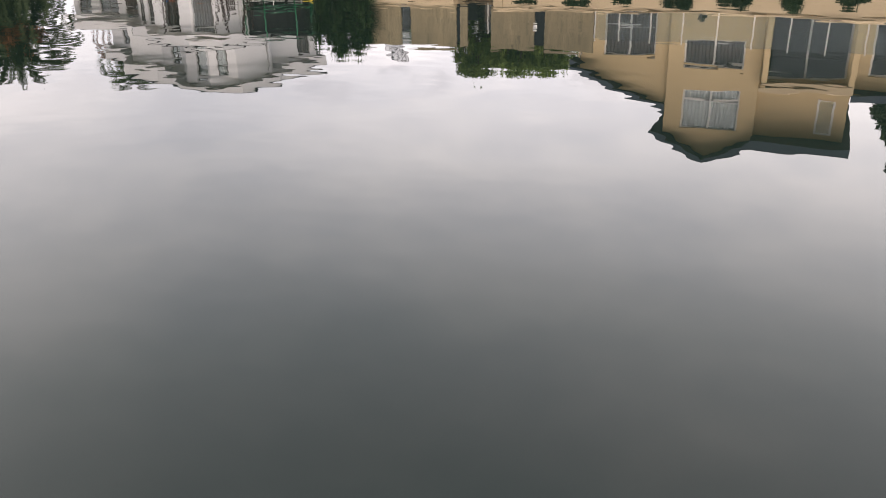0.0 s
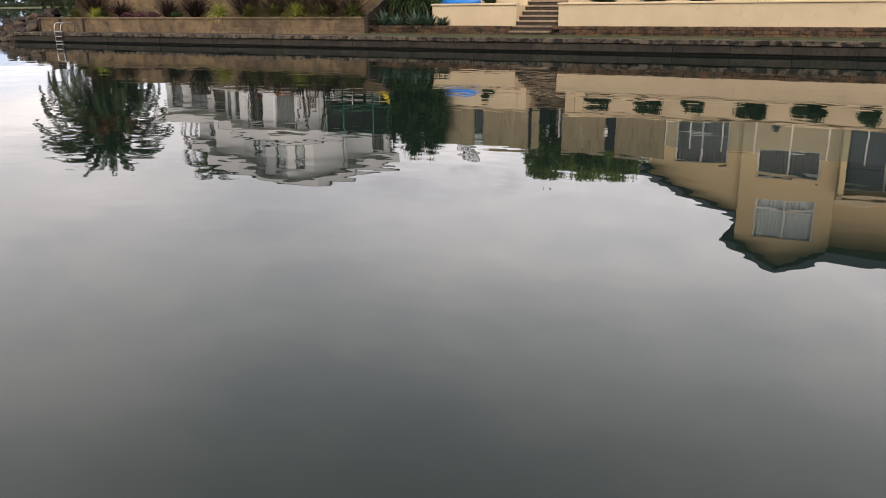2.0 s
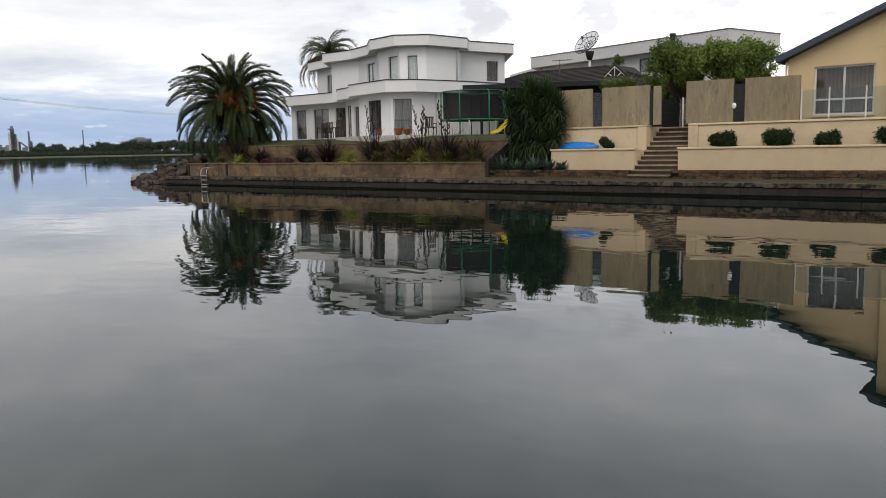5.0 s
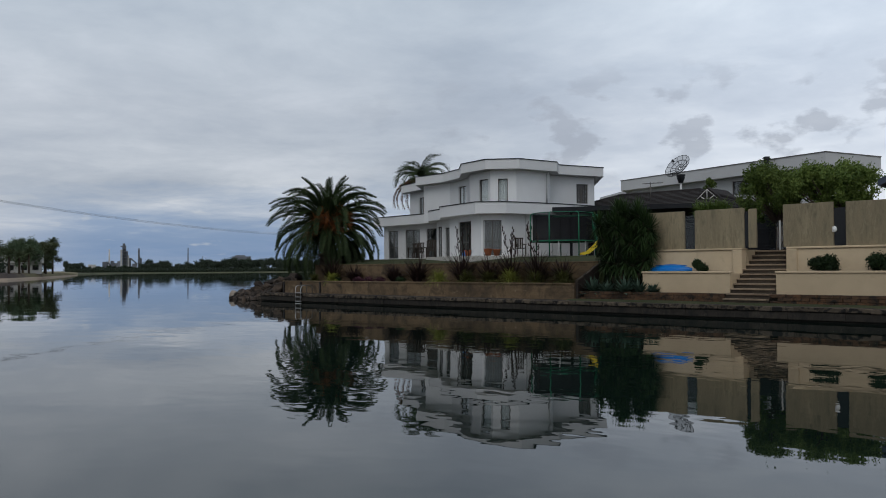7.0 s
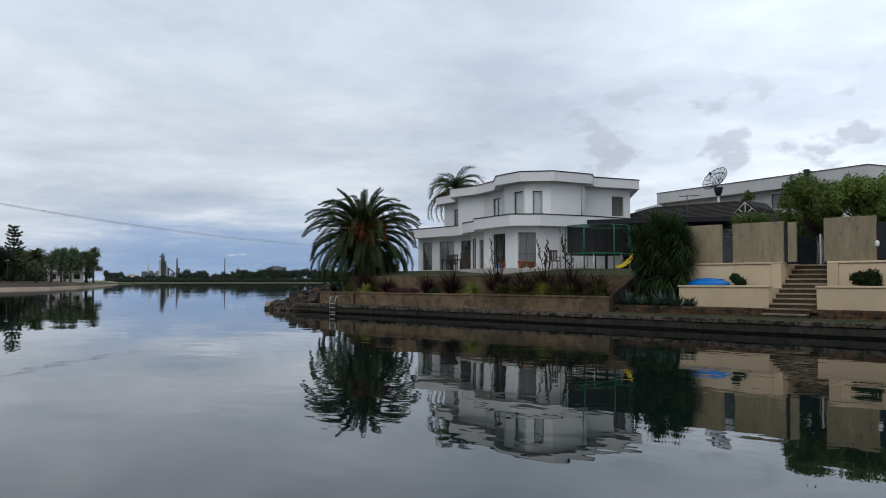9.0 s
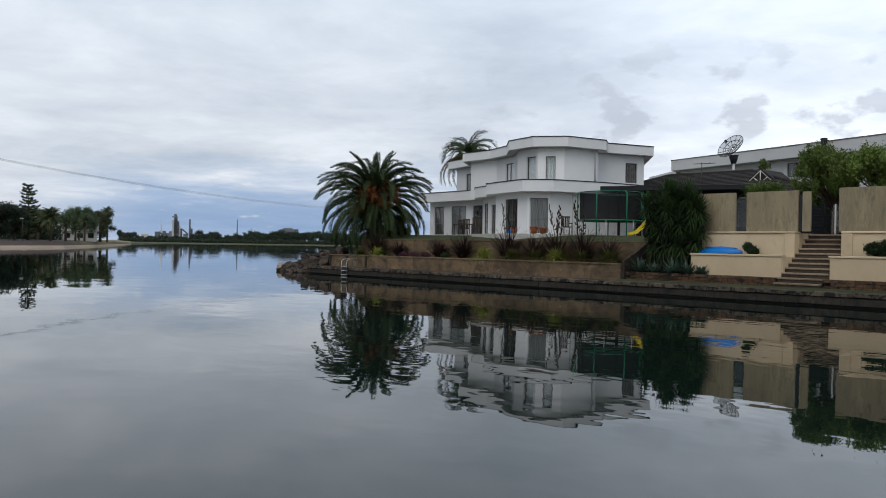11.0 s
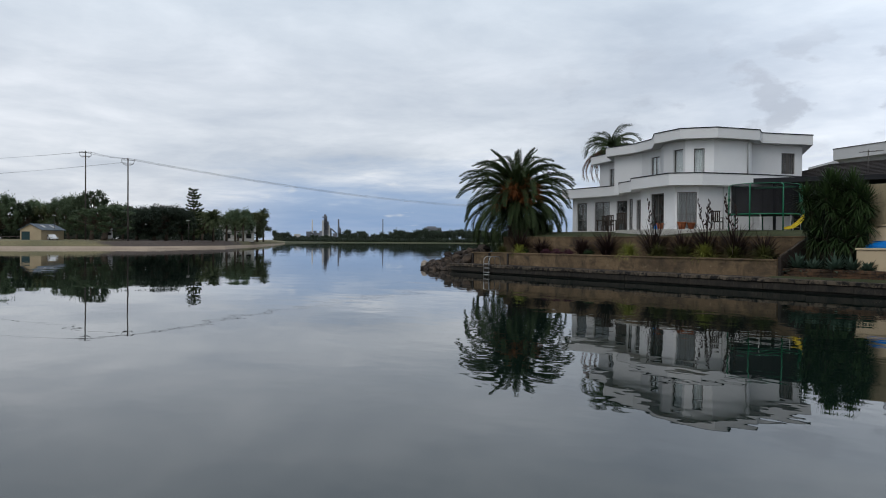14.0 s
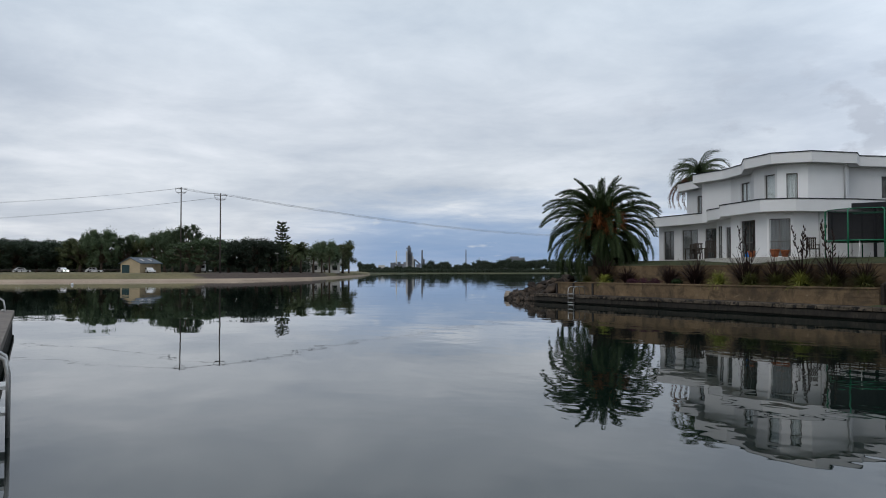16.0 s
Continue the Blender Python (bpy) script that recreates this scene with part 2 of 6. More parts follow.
def water_material():
    mat = bpy.data.materials.new("lake_water")
    t = nodes_of(mat)
    co = node(t, "ShaderNodeTexCoord").outputs["Object"]
    m1 = node(t, "ShaderNodeMapping", {"Vector": co, "Rotation": (0, 0, 0.6), "Scale": (0.8, 1.3, 1)}).outputs[0]
    w1 = node(t, "ShaderNodeTexNoise", {"Vector": m1, "Scale": 0.9, "Detail": 2.0, "Roughness": 0.45}).outputs[0]
    w2 = node(t, "ShaderNodeTexNoise", {"Vector": m1, "Scale": 0.22, "Detail": 1.0}).outputs[0]
    w3 = node(t, "ShaderNodeTexNoise", {"Vector": m1, "Scale": 3.1, "Detail": 1.0, "Roughness": 0.4}).outputs[0]
    patch = node(t, "ShaderNodeTexNoise", {"Vector": m1, "Scale": 0.05, "Detail": 3.0}).outputs[0]
    amt = ramp(t, patch, [(0.40, (0.25,) * 3), (0.62, (1.35,) * 3)])
    hgt = math_node(t, "ADD", math_node(t, "MULTIPLY", math_node(t, "ADD", w1, math_node(t, "MULTIPLY", w3, 0.13)), math_node(t, "MULTIPLY", amt, 0.0050)), math_node(t, "MULTIPLY", w2, 0.014))
    bp = node(t, "ShaderNodeBump", {"Strength": 1.0, "Distance": 1.0, "Height": hgt}).outputs[0]
    murk = node(t, "ShaderNodeTexNoise", {"Vector": co, "Scale": 0.15, "Detail": 4.0}).outputs[0]
    body = mixed(t, murk, (0.0042, 0.0100, 0.0078), (0.0064, 0.0138, 0.0108))
    bs = node(t, "ShaderNodeBsdfPrincipled", {"Base Color": body, "Roughness": 0.0, "IOR": 1.345, "Normal": bp})
    node(t, "ShaderNodeOutputMaterial", {0: bs.outputs[0]})
    return mat


M_WATER = water_material()


def ground_material():
    """Dry grass that gives way to bare earth under the beach trees."""
    mat = bpy.data.materials.new("dry_grass_ground")
    t = nodes_of(mat)
    co = node(t, "ShaderNodeNewGeometry").outputs["Position"]
    sep = node(t, "ShaderNodeSeparateXYZ", {0: co})
    bearing = math_node(t, "ARCTAN2", sep.outputs[0], sep.outputs[1])
    big = node(t, "ShaderNodeTexNoise", {"Vector": co, "Scale": 0.09, "Detail": 6.0, "Roughness": 0.6}).outputs[0]
    fine = node(t, "ShaderNodeTexNoise", {"Vector": co, "Scale": 1.6, "Detail": 6.0, "Roughness": 0.7}).outputs[0]
    wander = math_node(t, "ADD", bearing, math_node(t, "MULTIPLY", math_node(t, "SUBTRACT", big, 0.5), 0.16))
    off = math_node(t, "ABSOLUTE", math_node(t, "ADD", wander, 1.318))
    bare = ramp(t, math_node(t, "MULTIPLY", off, 5.0), [(0.30, (1, 1, 1)), (0.48, (0, 0, 0))])
    grass = mixed(t, ramp(t, big, [(0.35, (0, 0, 0)), (0.65, (1, 1, 1))]), (0.23, 0.195, 0.095), (0.145, 0.135, 0.06))
    earth = mixed(t, big, (0.105, 0.078, 0.06), (0.07, 0.053, 0.042))
    base = mixed(t, bare, grass, earth)
    base = mixed(t, 1.0, base, ramp(t, fine, [(0.3, (0.6, 0.6, 0.6)), (0.7, (1.15, 1.15, 1.15))]), "MULTIPLY")
    bp = node(t, "ShaderNodeBump", {"Strength": 0.4, "Distance": 0.1, "Height": fine}).outputs[0]
    bs = node(t, "ShaderNodeBsdfPrincipled", {"Base Color": base, "Roughness": 0.95, "Normal": bp})
    node(t, "ShaderNodeOutputMaterial", {0: bs.outputs[0]})
    return mat


M_GROUND = ground_material()
M_FARGRASS = material("green_bank_grass", (0.055, 0.068, 0.028), (0.10, 0.098, 0.046), 0.95, 0.03, 1.0, 0.2)
M_SAND = material("beach_sand", (0.46, 0.365, 0.27), (0.35, 0.275, 0.205), 0.9, 0.08, 3.0, 0.2)
M_LAWN = material("lawn_grass", (0.030, 0.043, 0.014), (0.066, 0.072, 0.027), 0.95, 0.9, 60.0, 0.6)
M_CONC = material("stained_concrete", (0.046, 0.039, 0.030), (0.024, 0.021, 0.017), 0.9, 0.8, 18.0, 0.5, dirt=(0.018, 0.017, 0.015), dirt_at=(0.46, 0.62), vary=0.15, pale=(0.078, 0.066, 0.051), stretch=(1.6, 1.6, 0.7))
M_ALGAE = material("algae_stained_footing", (0.016, 0.015, 0.012), (0.026, 0.024, 0.018), 0.8, 2.0, 20.0, 0.4)
M_CAP = material("weathered_cap_stone", (0.15, 0.118, 0.083), (0.075, 0.06, 0.045), 0.92, 1.1, 22.0, 0.7, dirt=(0.014, 0.013, 0.012), dirt_at=(0.47, 0.56), vary=0.25)
M_SANDSTONE = material("sandstone_block", (0.225, 0.155, 0.085), (0.13, 0.09, 0.052), 0.9, 0.45, 22.0, 0.5, dirt=(0.055, 0.042, 0.029), dirt_at=(0.45, 0.68), vary=0.07, pale=(0.34, 0.26, 0.165))
M_BROWN = material("brown_brick", (0.15, 0.078, 0.038), (0.052, 0.036, 0.025), 0.9, 1.3, 25.0, 0.5, vary=0.25, dirt=(0.022, 0.019, 0.015), dirt_at=(0.47, 0.60))
M_CREAM = material("cream_render", (0.65, 0.515, 0.335), (0.56, 0.44, 0.285), 0.85, 0.8, 40.0, 0.25, grain=0.1, dirt=(0.43, 0.335, 0.215), dirt_at=(0.56, 0.85))
M_PANEL = material("mossy_rendered_panel", (0.345, 0.285, 0.178), (0.255, 0.212, 0.135), 0.9, 0.9, 30.0, 0.4, grain=0.2, stretch=(2.5, 2.5, 0.6), dirt=(0.165, 0.145, 0.095), dirt_at=(0.48, 0.74), pale=(0.42, 0.36, 0.24))
M_TAN = material("tan_render", (0.68, 0.52, 0.30), (0.62, 0.47, 0.27), 0.85, 0.5, 40.0, 0.2, grain=0.08, dirt=(0.50, 0.39, 0.23), dirt_at=(0.58, 0.85))
M_WHITE = material("white_render", (0.82, 0.82, 0.81), (0.77, 0.77, 0.76), 0.8, 0.5, 35.0, 0.15, grain=0.06, dirt=(0.68, 0.68, 0.66), dirt_at=(0.6, 0.9))
M_ROOFEDGE = material("dark_roof_metal", (0.016, 0.017, 0.020), (0.024, 0.026, 0.03), 0.7, 1.0, 20.0, 0.1, spec=0.25)
M_GREYWALL = material("pale_grey_render", (0.66, 0.66, 0.65), (0.60, 0.60, 0.59), 0.8, 0.3, 30.0, 0.1, grain=0.06)
M_TILE = material("dark_roof_tile", (0.030, 0.026, 0.025), (0.045, 0.040, 0.037), 0.85, 1.0, 14.0, 0.4, spec=0.25)
# near-black filling for houses: the missing room light is in the colour
M_DARK = material("unlit_room_dark", (0.022, 0.021, 0.020), (0.015, 0.015, 0.014), 0.9, 1.0, 10.0, 0.1)
M_CURTAIN = material("net_curtain", (0.27, 0.267, 0.26), (0.18, 0.179, 0.175), 0.9, 1.0, 10.0, 0.1, stretch=(6, 6, 0.2))
M_FRAME = material("aluminium_frame", (0.72, 0.70, 0.66), (0.66, 0.64, 0.60), 0.45, 1.0, 30.0, 0.05, grain=0.06)
M_FRAMEBROWN = material("bronze_window_frame", (0.15, 0.138, 0.125), (0.12, 0.11, 0.10), 0.5, 1.0, 30.0, 0.05)
M_GLASS = glass_material("window_glass", (0.94, 0.96, 0.96), 0.98)
M_CLEAR = glass_material("fence_glass", (0.86, 0.9, 0.9), 0.97)
M_TINT = glass_material("tinted_glass", (0.10, 0.12, 0.14), 0.9)
M_BARK = material("bark", (0.12, 0.09, 0.065), (0.065, 0.05, 0.038), 0.95, 3.0, 20.0, 0.8)
M_STEEL = material("galvanised_steel", (0.62, 0.62, 0.60), (0.5, 0.5, 0.49), 0.35, 3.0, 30.0, 0.05, metal=0.85)
# darker copy of the tread stone: shade on the risers is in its colour
M_STEPSHADE = material("shaded_stone_step", (0.085, 0.065, 0.046), (0.05, 0.04, 0.03), 0.9, 2.0, 25.0, 0.5, dirt=(0.03, 0.025, 0.02), vary=0.2)
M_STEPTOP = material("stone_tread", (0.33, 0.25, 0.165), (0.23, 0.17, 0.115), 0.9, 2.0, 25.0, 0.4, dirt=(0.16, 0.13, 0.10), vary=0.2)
M_NEARCAP = material("grey_weathered_coping", (0.22, 0.195, 0.17), (0.15, 0.135, 0.12), 0.9, 2.0, 30.0, 0.4, dirt=(0.08, 0.07, 0.06))
M_WICKER = material("brown_wicker", (0.16, 0.11, 0.08), (0.11, 0.08, 0.06), 0.8, 6.0, 60.0, 0.6)
M_ROCK = material("boulder_stone", (0.095, 0.070, 0.052), (0.026, 0.024, 0.022), 0.92, 2.2, 14.0, 0.7, vary=0.6, dirt=(0.018, 0.016, 0.015))
M_SOIL = material("garden_soil", (0.030, 0.023, 0.017), (0.05, 0.038, 0.027), 0.95, 2.0, 25.0, 0.8)
M_FARTREE = leaf_material("far_tree_leaf", (0.044, 0.074, 0.042), (0.135, 0.175, 0.092), vary=0.45)
M_PALM = leaf_material("palm_leaflet", (0.015, 0.029, 0.010), (0.064, 0.090, 0.033))
M_TREE = leaf_material("tree_leaf", (0.018, 0.029, 0.010), (0.055, 0.074, 0.027), vary=0.35)
M_LEMON = leaf_material("citrus_leaf", (0.045, 0.085, 0.018), (0.20, 0.26, 0.06))
M_YUCCA = leaf_material("yucca_leaf", (0.014, 0.032, 0.011), (0.074, 0.120, 0.040))
M_AGAVE = leaf_material("agave_leaf", (0.040, 0.078, 0.053), (0.130, 0.190, 0.140))
M_FLAX = leaf_material("bronze_flax_leaf", (0.018, 0.012, 0.011), (0.06, 0.036, 0.03))
M_GRASS = leaf_material("golden_grass_blade", (0.16, 0.19, 0.035), (0.42, 0.42, 0.10))
M_TUFT = leaf_material("olive_grass_blade", (0.055, 0.065, 0.018), (0.17, 0.17, 0.05))
M_PURPLE = leaf_material("purple_leaf", (0.045, 0.018, 0.025), (0.10, 0.04, 0.055))
M_GRASSGREEN = leaf_material("bamboo_leaf", (0.10, 0.16, 0.03), (0.20, 0.28, 0.07))
M_BUSH = leaf_material("box_leaf", (0.010, 0.022, 0.008), (0.030, 0.055, 0.018))
M_ORANGE = leaf_material("palm_fruit_stalk", (0.15, 0.055, 0.02), (0.33, 0.13, 0.045))

# ---- lake and ground ----
bm = fresh()
ringv = []
for d in (0.0, 30, 120, 500, 2000, 4500):
    ringv.append([bm.verts.new((d * math.cos(a), d * math.sin(a), 0.0)) for a in [2 * math.pi * k / 48 for k in range(48)]] if d else [bm.verts.new((0, 0, 0))])
for k in range(48):
    bm.faces.new((ringv[0][0], ringv[1][k], ringv[1][(k + 1) % 48]))
    for a, b in zip(ringv[1:], ringv[2:]):
        bm.faces.new((a[k], b[k], b[(k + 1) % 48], a[(k + 1) % 48]))
tagged(part("water", bm, M_WATER), "calm grey-green lake water with faint ripples", "water", kind="structure")

SHORE = [(-120, 60), (-70, 150), (-45, 180), (-32.5, 176), (-26, 174), (-18, 180), (-13, 215), (-10.3, 290), (-8.4, 560), (-6, 740), (0, 760), (8, 740), (14, 720)]


def shore(az):
    for (a0, d0), (a1, d1) in zip(SHORE, SHORE[1:]):
        if a0 <= az <= a1:
            return d0 + (d1 - d0) * (az - a0) / (a1 - a0)
    return 720


def ground_line(az):
    """Where dry land begins on a bearing."""
    x, y = polar(az, 1.0)
    best = 1e9
    if y > 0.02 and 36.0 / y * x > -46:
        best = 36.0 / y
    if y < -0.02 and 3.0 / -y * x > -26:
        best = min(best, 3.0 / -y)
    a = (az + 180) % 360 - 180
    return min(best, shore(a) if -120 <= a <= 14 else 720)


bm = fresh()
rows = []
steps = [(-25, -1.6), (0, -0.25), (1.0, 0.12), (4, 0.5), (6, 0.9), (9, 1.5), (30, 1.75), (120, 2.0), (600, 2.2), (3600, 2.2)]
AZ = [-180 + 1.0 * k for k in range(360)]
for az in AZ:
    d0 = ground_line(az)
    big = d0 > 100
    col = []
    for i, (dd, z) in enumerate(steps):
        d = max(d0 + dd * (1 if big else 0.25), 1.0 + 0.1 * i)
        x, y = polar(az, d)
        col.append(bm.verts.new((x, y, (z * 0.45 if d0 > 400 and z > 0 else z) if big else min(z, 0.3))))
    rows.append(col)
for a, b in zip(rows, rows[1:] + rows[:1]):
    for i in range(len(steps) - 1):
        f = bm.faces.new((a[i], b[i], b[i + 1], a[i + 1]))
        near_side = a[0].co.length < 400
        f.material_index = 1 if i < 3 and (near_side or i == 0) else (2 if not near_side else 0)
ground = part("ground", bm, M_GROUND)
for extra_mat in (M_SAND, M_FARGRASS):
    ground.data.materials.append(extra_mat)
tagged(ground, "dry grass flats with a pale sandy beach along the lake", "ground", kind="structure")

# ---- far quay ----
rng = random.Random(4)
QX0, QX1 = -45.5, 32.0
quay = thing("quay_wall", "stained concrete quay wall with worn cap stones above the water", "quay wall", kind="structure", at=(-10, 30.5, 0))
bm = fresh()
box(bm, QX0, 30.13, -1.5, QX1, 32.0, 0.40)
part("core", bm, M_ALGAE, quay, "dark algae-covered footing")


def block_mesh(name, mat, w, d, z0, z1, bevel=0.02, jitter=0.008, seed=0):
    r = random.Random(seed)
    b = fresh()
    box(b, 0, 0, z0, w, d, z1)
    for v in b.verts:
        v.co += Vector((r.uniform(-1, 1) * jitter, r.uniform(-1, 1) * jitter, r.uniform(-1, 1) * jitter))
    soften(b, bevel)
    return mesh_of(name, b, mat)


panels = [block_mesh("panel", M_CONC, 1.99, 0.12, 0.075, 0.335, 0.008, 0.004, k) for k in range(3)]
caps = [(w, block_mesh("cap_stone", M_CAP, w - 0.006, 0.62, 0.372, 0.53, 0.014, 0.012, 7 + k)) for k, w in enumerate((0.62, 0.95, 1.3, 0.8))]
x = QX0
while x < QX1 - 0.5:
    piece("panel", rng.choice(panels), quay, Matrix.Translation((x, 30.02 + rng.uniform(-0.015, 0.01), rng.uniform(-0.01, 0.01))))
    x += 2.0
x = QX0
while x < QX1 - 0.5:
    w, me = rng.choice(caps)
    piece("cap_stone", me, quay, Matrix.Translation((x, 29.97 + rng.uniform(-0.02, 0.02), rng.uniform(-0.01, 0.008))))
    x += w
bm = fresh()
nx = 220
prev = None
for i in range(nx + 1):
    xx = -21.8 + (QX1 + 21.8) * i / nx
    row = [bm.verts.new((xx, yy + 0.05 * noise.noise((xx * 2, yy, 3)) * (1 if j == 0 else 0), zz + 0.02 * noise.noise((xx * 1.7, yy * 2, 0)))) for j, (yy, zz) in enumerate(((30.5, 0.525), (30.8, 0.565), (31.2, 0.575), (31.75, 0.585)))]
    if prev:
        for j in range(3):
            bm.faces.new((prev[j], row[j], row[j + 1], prev[j + 1]))
    prev = row
tagged(part("grass_strip", bm, M_LAWN), "narrow strip of mown grass along the quay", "grass", kind="structure")
bm = fresh()
box(bm, QX0, 30.55, 0.38, QX1, 33.5, 0.52)
tagged(part("quay_fill", bm, M_SOIL), "dark soil filling behind the quay stones", "soil", kind="structure")

# ---- garden lot with sandstone walls ----
lot = thing("garden_terrace", "raised garden lot behind sandstone block retaining walls", "terrace", kind="structure", at=(-35, 34, 0.5))
bm = fresh()
prism(bm, [(-45.0, 31.75), (-21.85, 31.75), (-21.85, 34), (-45, 34)], 0.4, 1.2)
part("planting_bed", bm, M_SOIL, lot)
bm = fresh()
prism(bm, [(-44.0, 33.55), (-19.42, 33.55), (-19.42, 62), (-64, 62), (-55, 44)], 0.2, 2.26)
lawn_rows = []
for i in range(61):
    xx = -44.0 + (44.0 - 19.42) * i / 60
    lawn_rows.append([bm.verts.new((xx, yy, zz + 0.03 * noise.noise((xx * 0.7, yy, 0)))) for yy, zz in ((33.56, 2.265), (34.3, 2.38), (35.2, 2.52), (36.4, 2.66), (45, 2.68), (61.9, 2.68))])
for a, b in zip(lawn_rows, lawn_rows[1:]):
    for j in range(5):
        bm.faces.new((a[j], b[j], b[j + 1], a[j + 1]))
part("lawn", bm, M_LAWN, lot)
bm = fresh()
prism(bm, [(-46.5, 32.2), (-43.8, 32.2), (-43.8, 34), (-54.8, 44), (-63.5, 61), (-68, 61), (-60, 46)], -1.0, 1.1)
part("bank", bm, M_SOIL, lot)


def sandstone(parent, x0, x1, y, z0, z1, course, length, depth=0.3, seed=0):
    r = random.Random(seed)
    b = fresh()
    box(b, x0 + 0.02, y + 0.02, z0, x1 - 0.02, y + depth, z1 - 0.02)
    part("backing", b, M_SANDSTONE, parent)
    shapes = [block_mesh("stone", M_SANDSTONE, length - 0.004, depth * 0.7, 0, course - 0.004, 0.005, 0.004, seed * 9 + k) for k in range(4)]
    rows = int(round((z1 - z0) / course))
    for k in range(rows):
        x = x0 - (length / 2 if k % 2 else 0)
        while x < x1 - 0.05:
            a, c = max(x, x0), min(x + length, x1)
            if c - a > 0.06:
                m = Matrix.Translation((a, y + r.uniform(-0.008, 0.008), z0 + k * course)) @ Matrix.Diagonal(((c - a) / length, 1, 1, 1))
                piece("stone", r.choice(shapes), parent, m)
            x += length


front = part("front_wall", fresh(), M_SANDSTONE, lot)
sandstone(front, -45.0, -21.8, 31.42, 0.52, 1.22, 0.175, 0.72, seed=1)
bm = fresh()
x = -45.0
while x < -21.9:
    box(bm, x + 0.006, 31.37, 1.222, min(x + 1.1, -21.8) - 0.006, 31.78, 1.30)
    x += 1.1
soften(bm, 0.012)
part("coping", bm, M_SANDSTONE, lot)
upper = part("upper_wall", fresh(), M_SANDSTONE, lot)
sandstone(upper, -44.0, -21.7, 33.32, 1.2, 2.26, 0.177, 0.72, seed=2)
bm = fresh()
x = -44.0
while x < -21.8:
    box(bm, x + 0.006, 33.28, 2.262, min(x + 1.1, -21.7) - 0.006, 33.6, 2.33)
    x += 1.1
soften(bm, 0.012)
part("coping", bm, M_SANDSTONE, lot)
for xx in (-44.85, -43.0, -41.0):
    bm = fresh()
    box(bm, xx, 31.30, 0.5, xx + 0.11, 31.40, 1.25)
    soften(bm, 0.01)
    part("post", bm, M_TILE, lot, "dark timber post")
M_TIMBER = material("dark_stained_timber", (0.045, 0.032, 0.025), (0.028, 0.022, 0.018), 0.8, 2.0, 20.0, 0.4, stretch=(1, 1, 6))
bm = fresh()
for i, (za, zb) in enumerate(((1.36, 1.60), (1.60, 1.84), (1.84, 2.08), (2.08, 2.20))):
    y0, y1 = 31.5 + 0.5 * i, 31.5 + 0.5 * (i + 1)
    lo = [bm.verts.new((xx, y, z)) for xx in (-21.78, -21.64) for y, z in ((y0, 0.5), (y1 - 0.01, 0.5), (y1 - 0.01, zb), (y0, za))]
    bm.faces.new(lo[:4])
    bm.faces.new(lo[4:][::-1])
    for k in range(4):
        bm.faces.new((lo[k], lo[(k + 1) % 4], lo[4 + (k + 1) % 4], lo[4 + k]))
part("raking_wall", bm, M_TIMBER, lot, "dark timber side wall rising to the lawn")
bm = fresh()
tube(bm, [(-21.71, 31.48, 1.39), (-21.71, 33.5, 2.23)], 0.07, 4)
part("raking_cap", bm, M_CAP, lot)
bm = fresh()
prism(bm, [(-21.7, 33.3), (-19.3, 33.3), (-19.3, 34.2), (-21.7, 36)], 0.4, 2.2)
part("bank", bm, M_LAWN, lot)

# ---- cream terraces with stairs ----
pool = thing("pool_terrace", "cream rendered terrace walls stepping down to the quay", "terrace", kind="structure", at=(-5, 34, 0.5))
for x0, x1 in ((-19.4, -14.6), (-12.72, QX1)):
    xl = -18.62 if x0 < -15 else x0
    bm = fresh()
    box(bm, xl, 32.1, 0.4, x1, 32.35, 1.745)
    soften(bm, 0.015)
    part("lower_wall", bm, M_CREAM, pool)
    bm = fresh()
    box(bm, xl, 32.3, 0.5, x1, 33.4, 1.70)
    part("shelf", bm, M_SOIL, pool)
    bm = fresh()
    box(bm, xl - 0.03, 32.05, 1.749, x1 + 0.03, 32.42, 1.83)
    soften(bm, 0.015)
    part("lower_cap", bm, M_CREAM, pool)
    bm = fresh()
    box(bm, x0, 33.3, 1.0, x1, 33.72, 2.715)
    soften(bm, 0.015)
    part("upper_wall", bm, M_CREAM, pool)
    bm = fresh()
    box(bm, x0 - 0.03, 33.24, 2.719, x1 + 0.03, 33.8, 2.80)
    soften(bm, 0.015)
    part("upper_cap", bm, M_CREAM, pool)
for xa, xb in ((-15.0, -14.58), (-12.74, -12.32)):
    bm = fresh()
    box(bm, xa, 33.22, 1.7, xb, 33.7, 2.71)
    soften(bm, 0.015)
    part("pier", bm, M_CREAM, pool)
for xa, xb in ((-14.78, -14.58), (-12.74, -12.54)):
    bm = fresh()
    box(bm, xa, 32.2, 0.5, xb, 33.6, 1.74)
    part("side_wall", bm, M_CREAM, pool)
for xa, xb in ((-14.64, -14.575), (-12.745, -12.68)):
    bm = fresh()
    box(bm, xa, 33.705, 1.2, xb, 35.05, 2.735)
    part("side_wall", bm, M_CREAM, pool)
bm = fresh()
box(bm, -19.4, 33.75, 1.0, -14.645, 62, 2.70)
box(bm, -14.6, 35.0, 1.0, -12.72, 62, 2.70)
box(bm, -12.675, 33.75, 1.0, QX1, 62, 2.70)
# paving shares the stone with the shade mixed into its colour
part("paving", bm, M_STEPSHADE, pool, "stone paving of the upper terrace")
bm = fresh()
box(bm, -19.4, 33.5, 0.3, -14.6, 34.5, 2.6)
part("fill", bm, M_SOIL, pool)

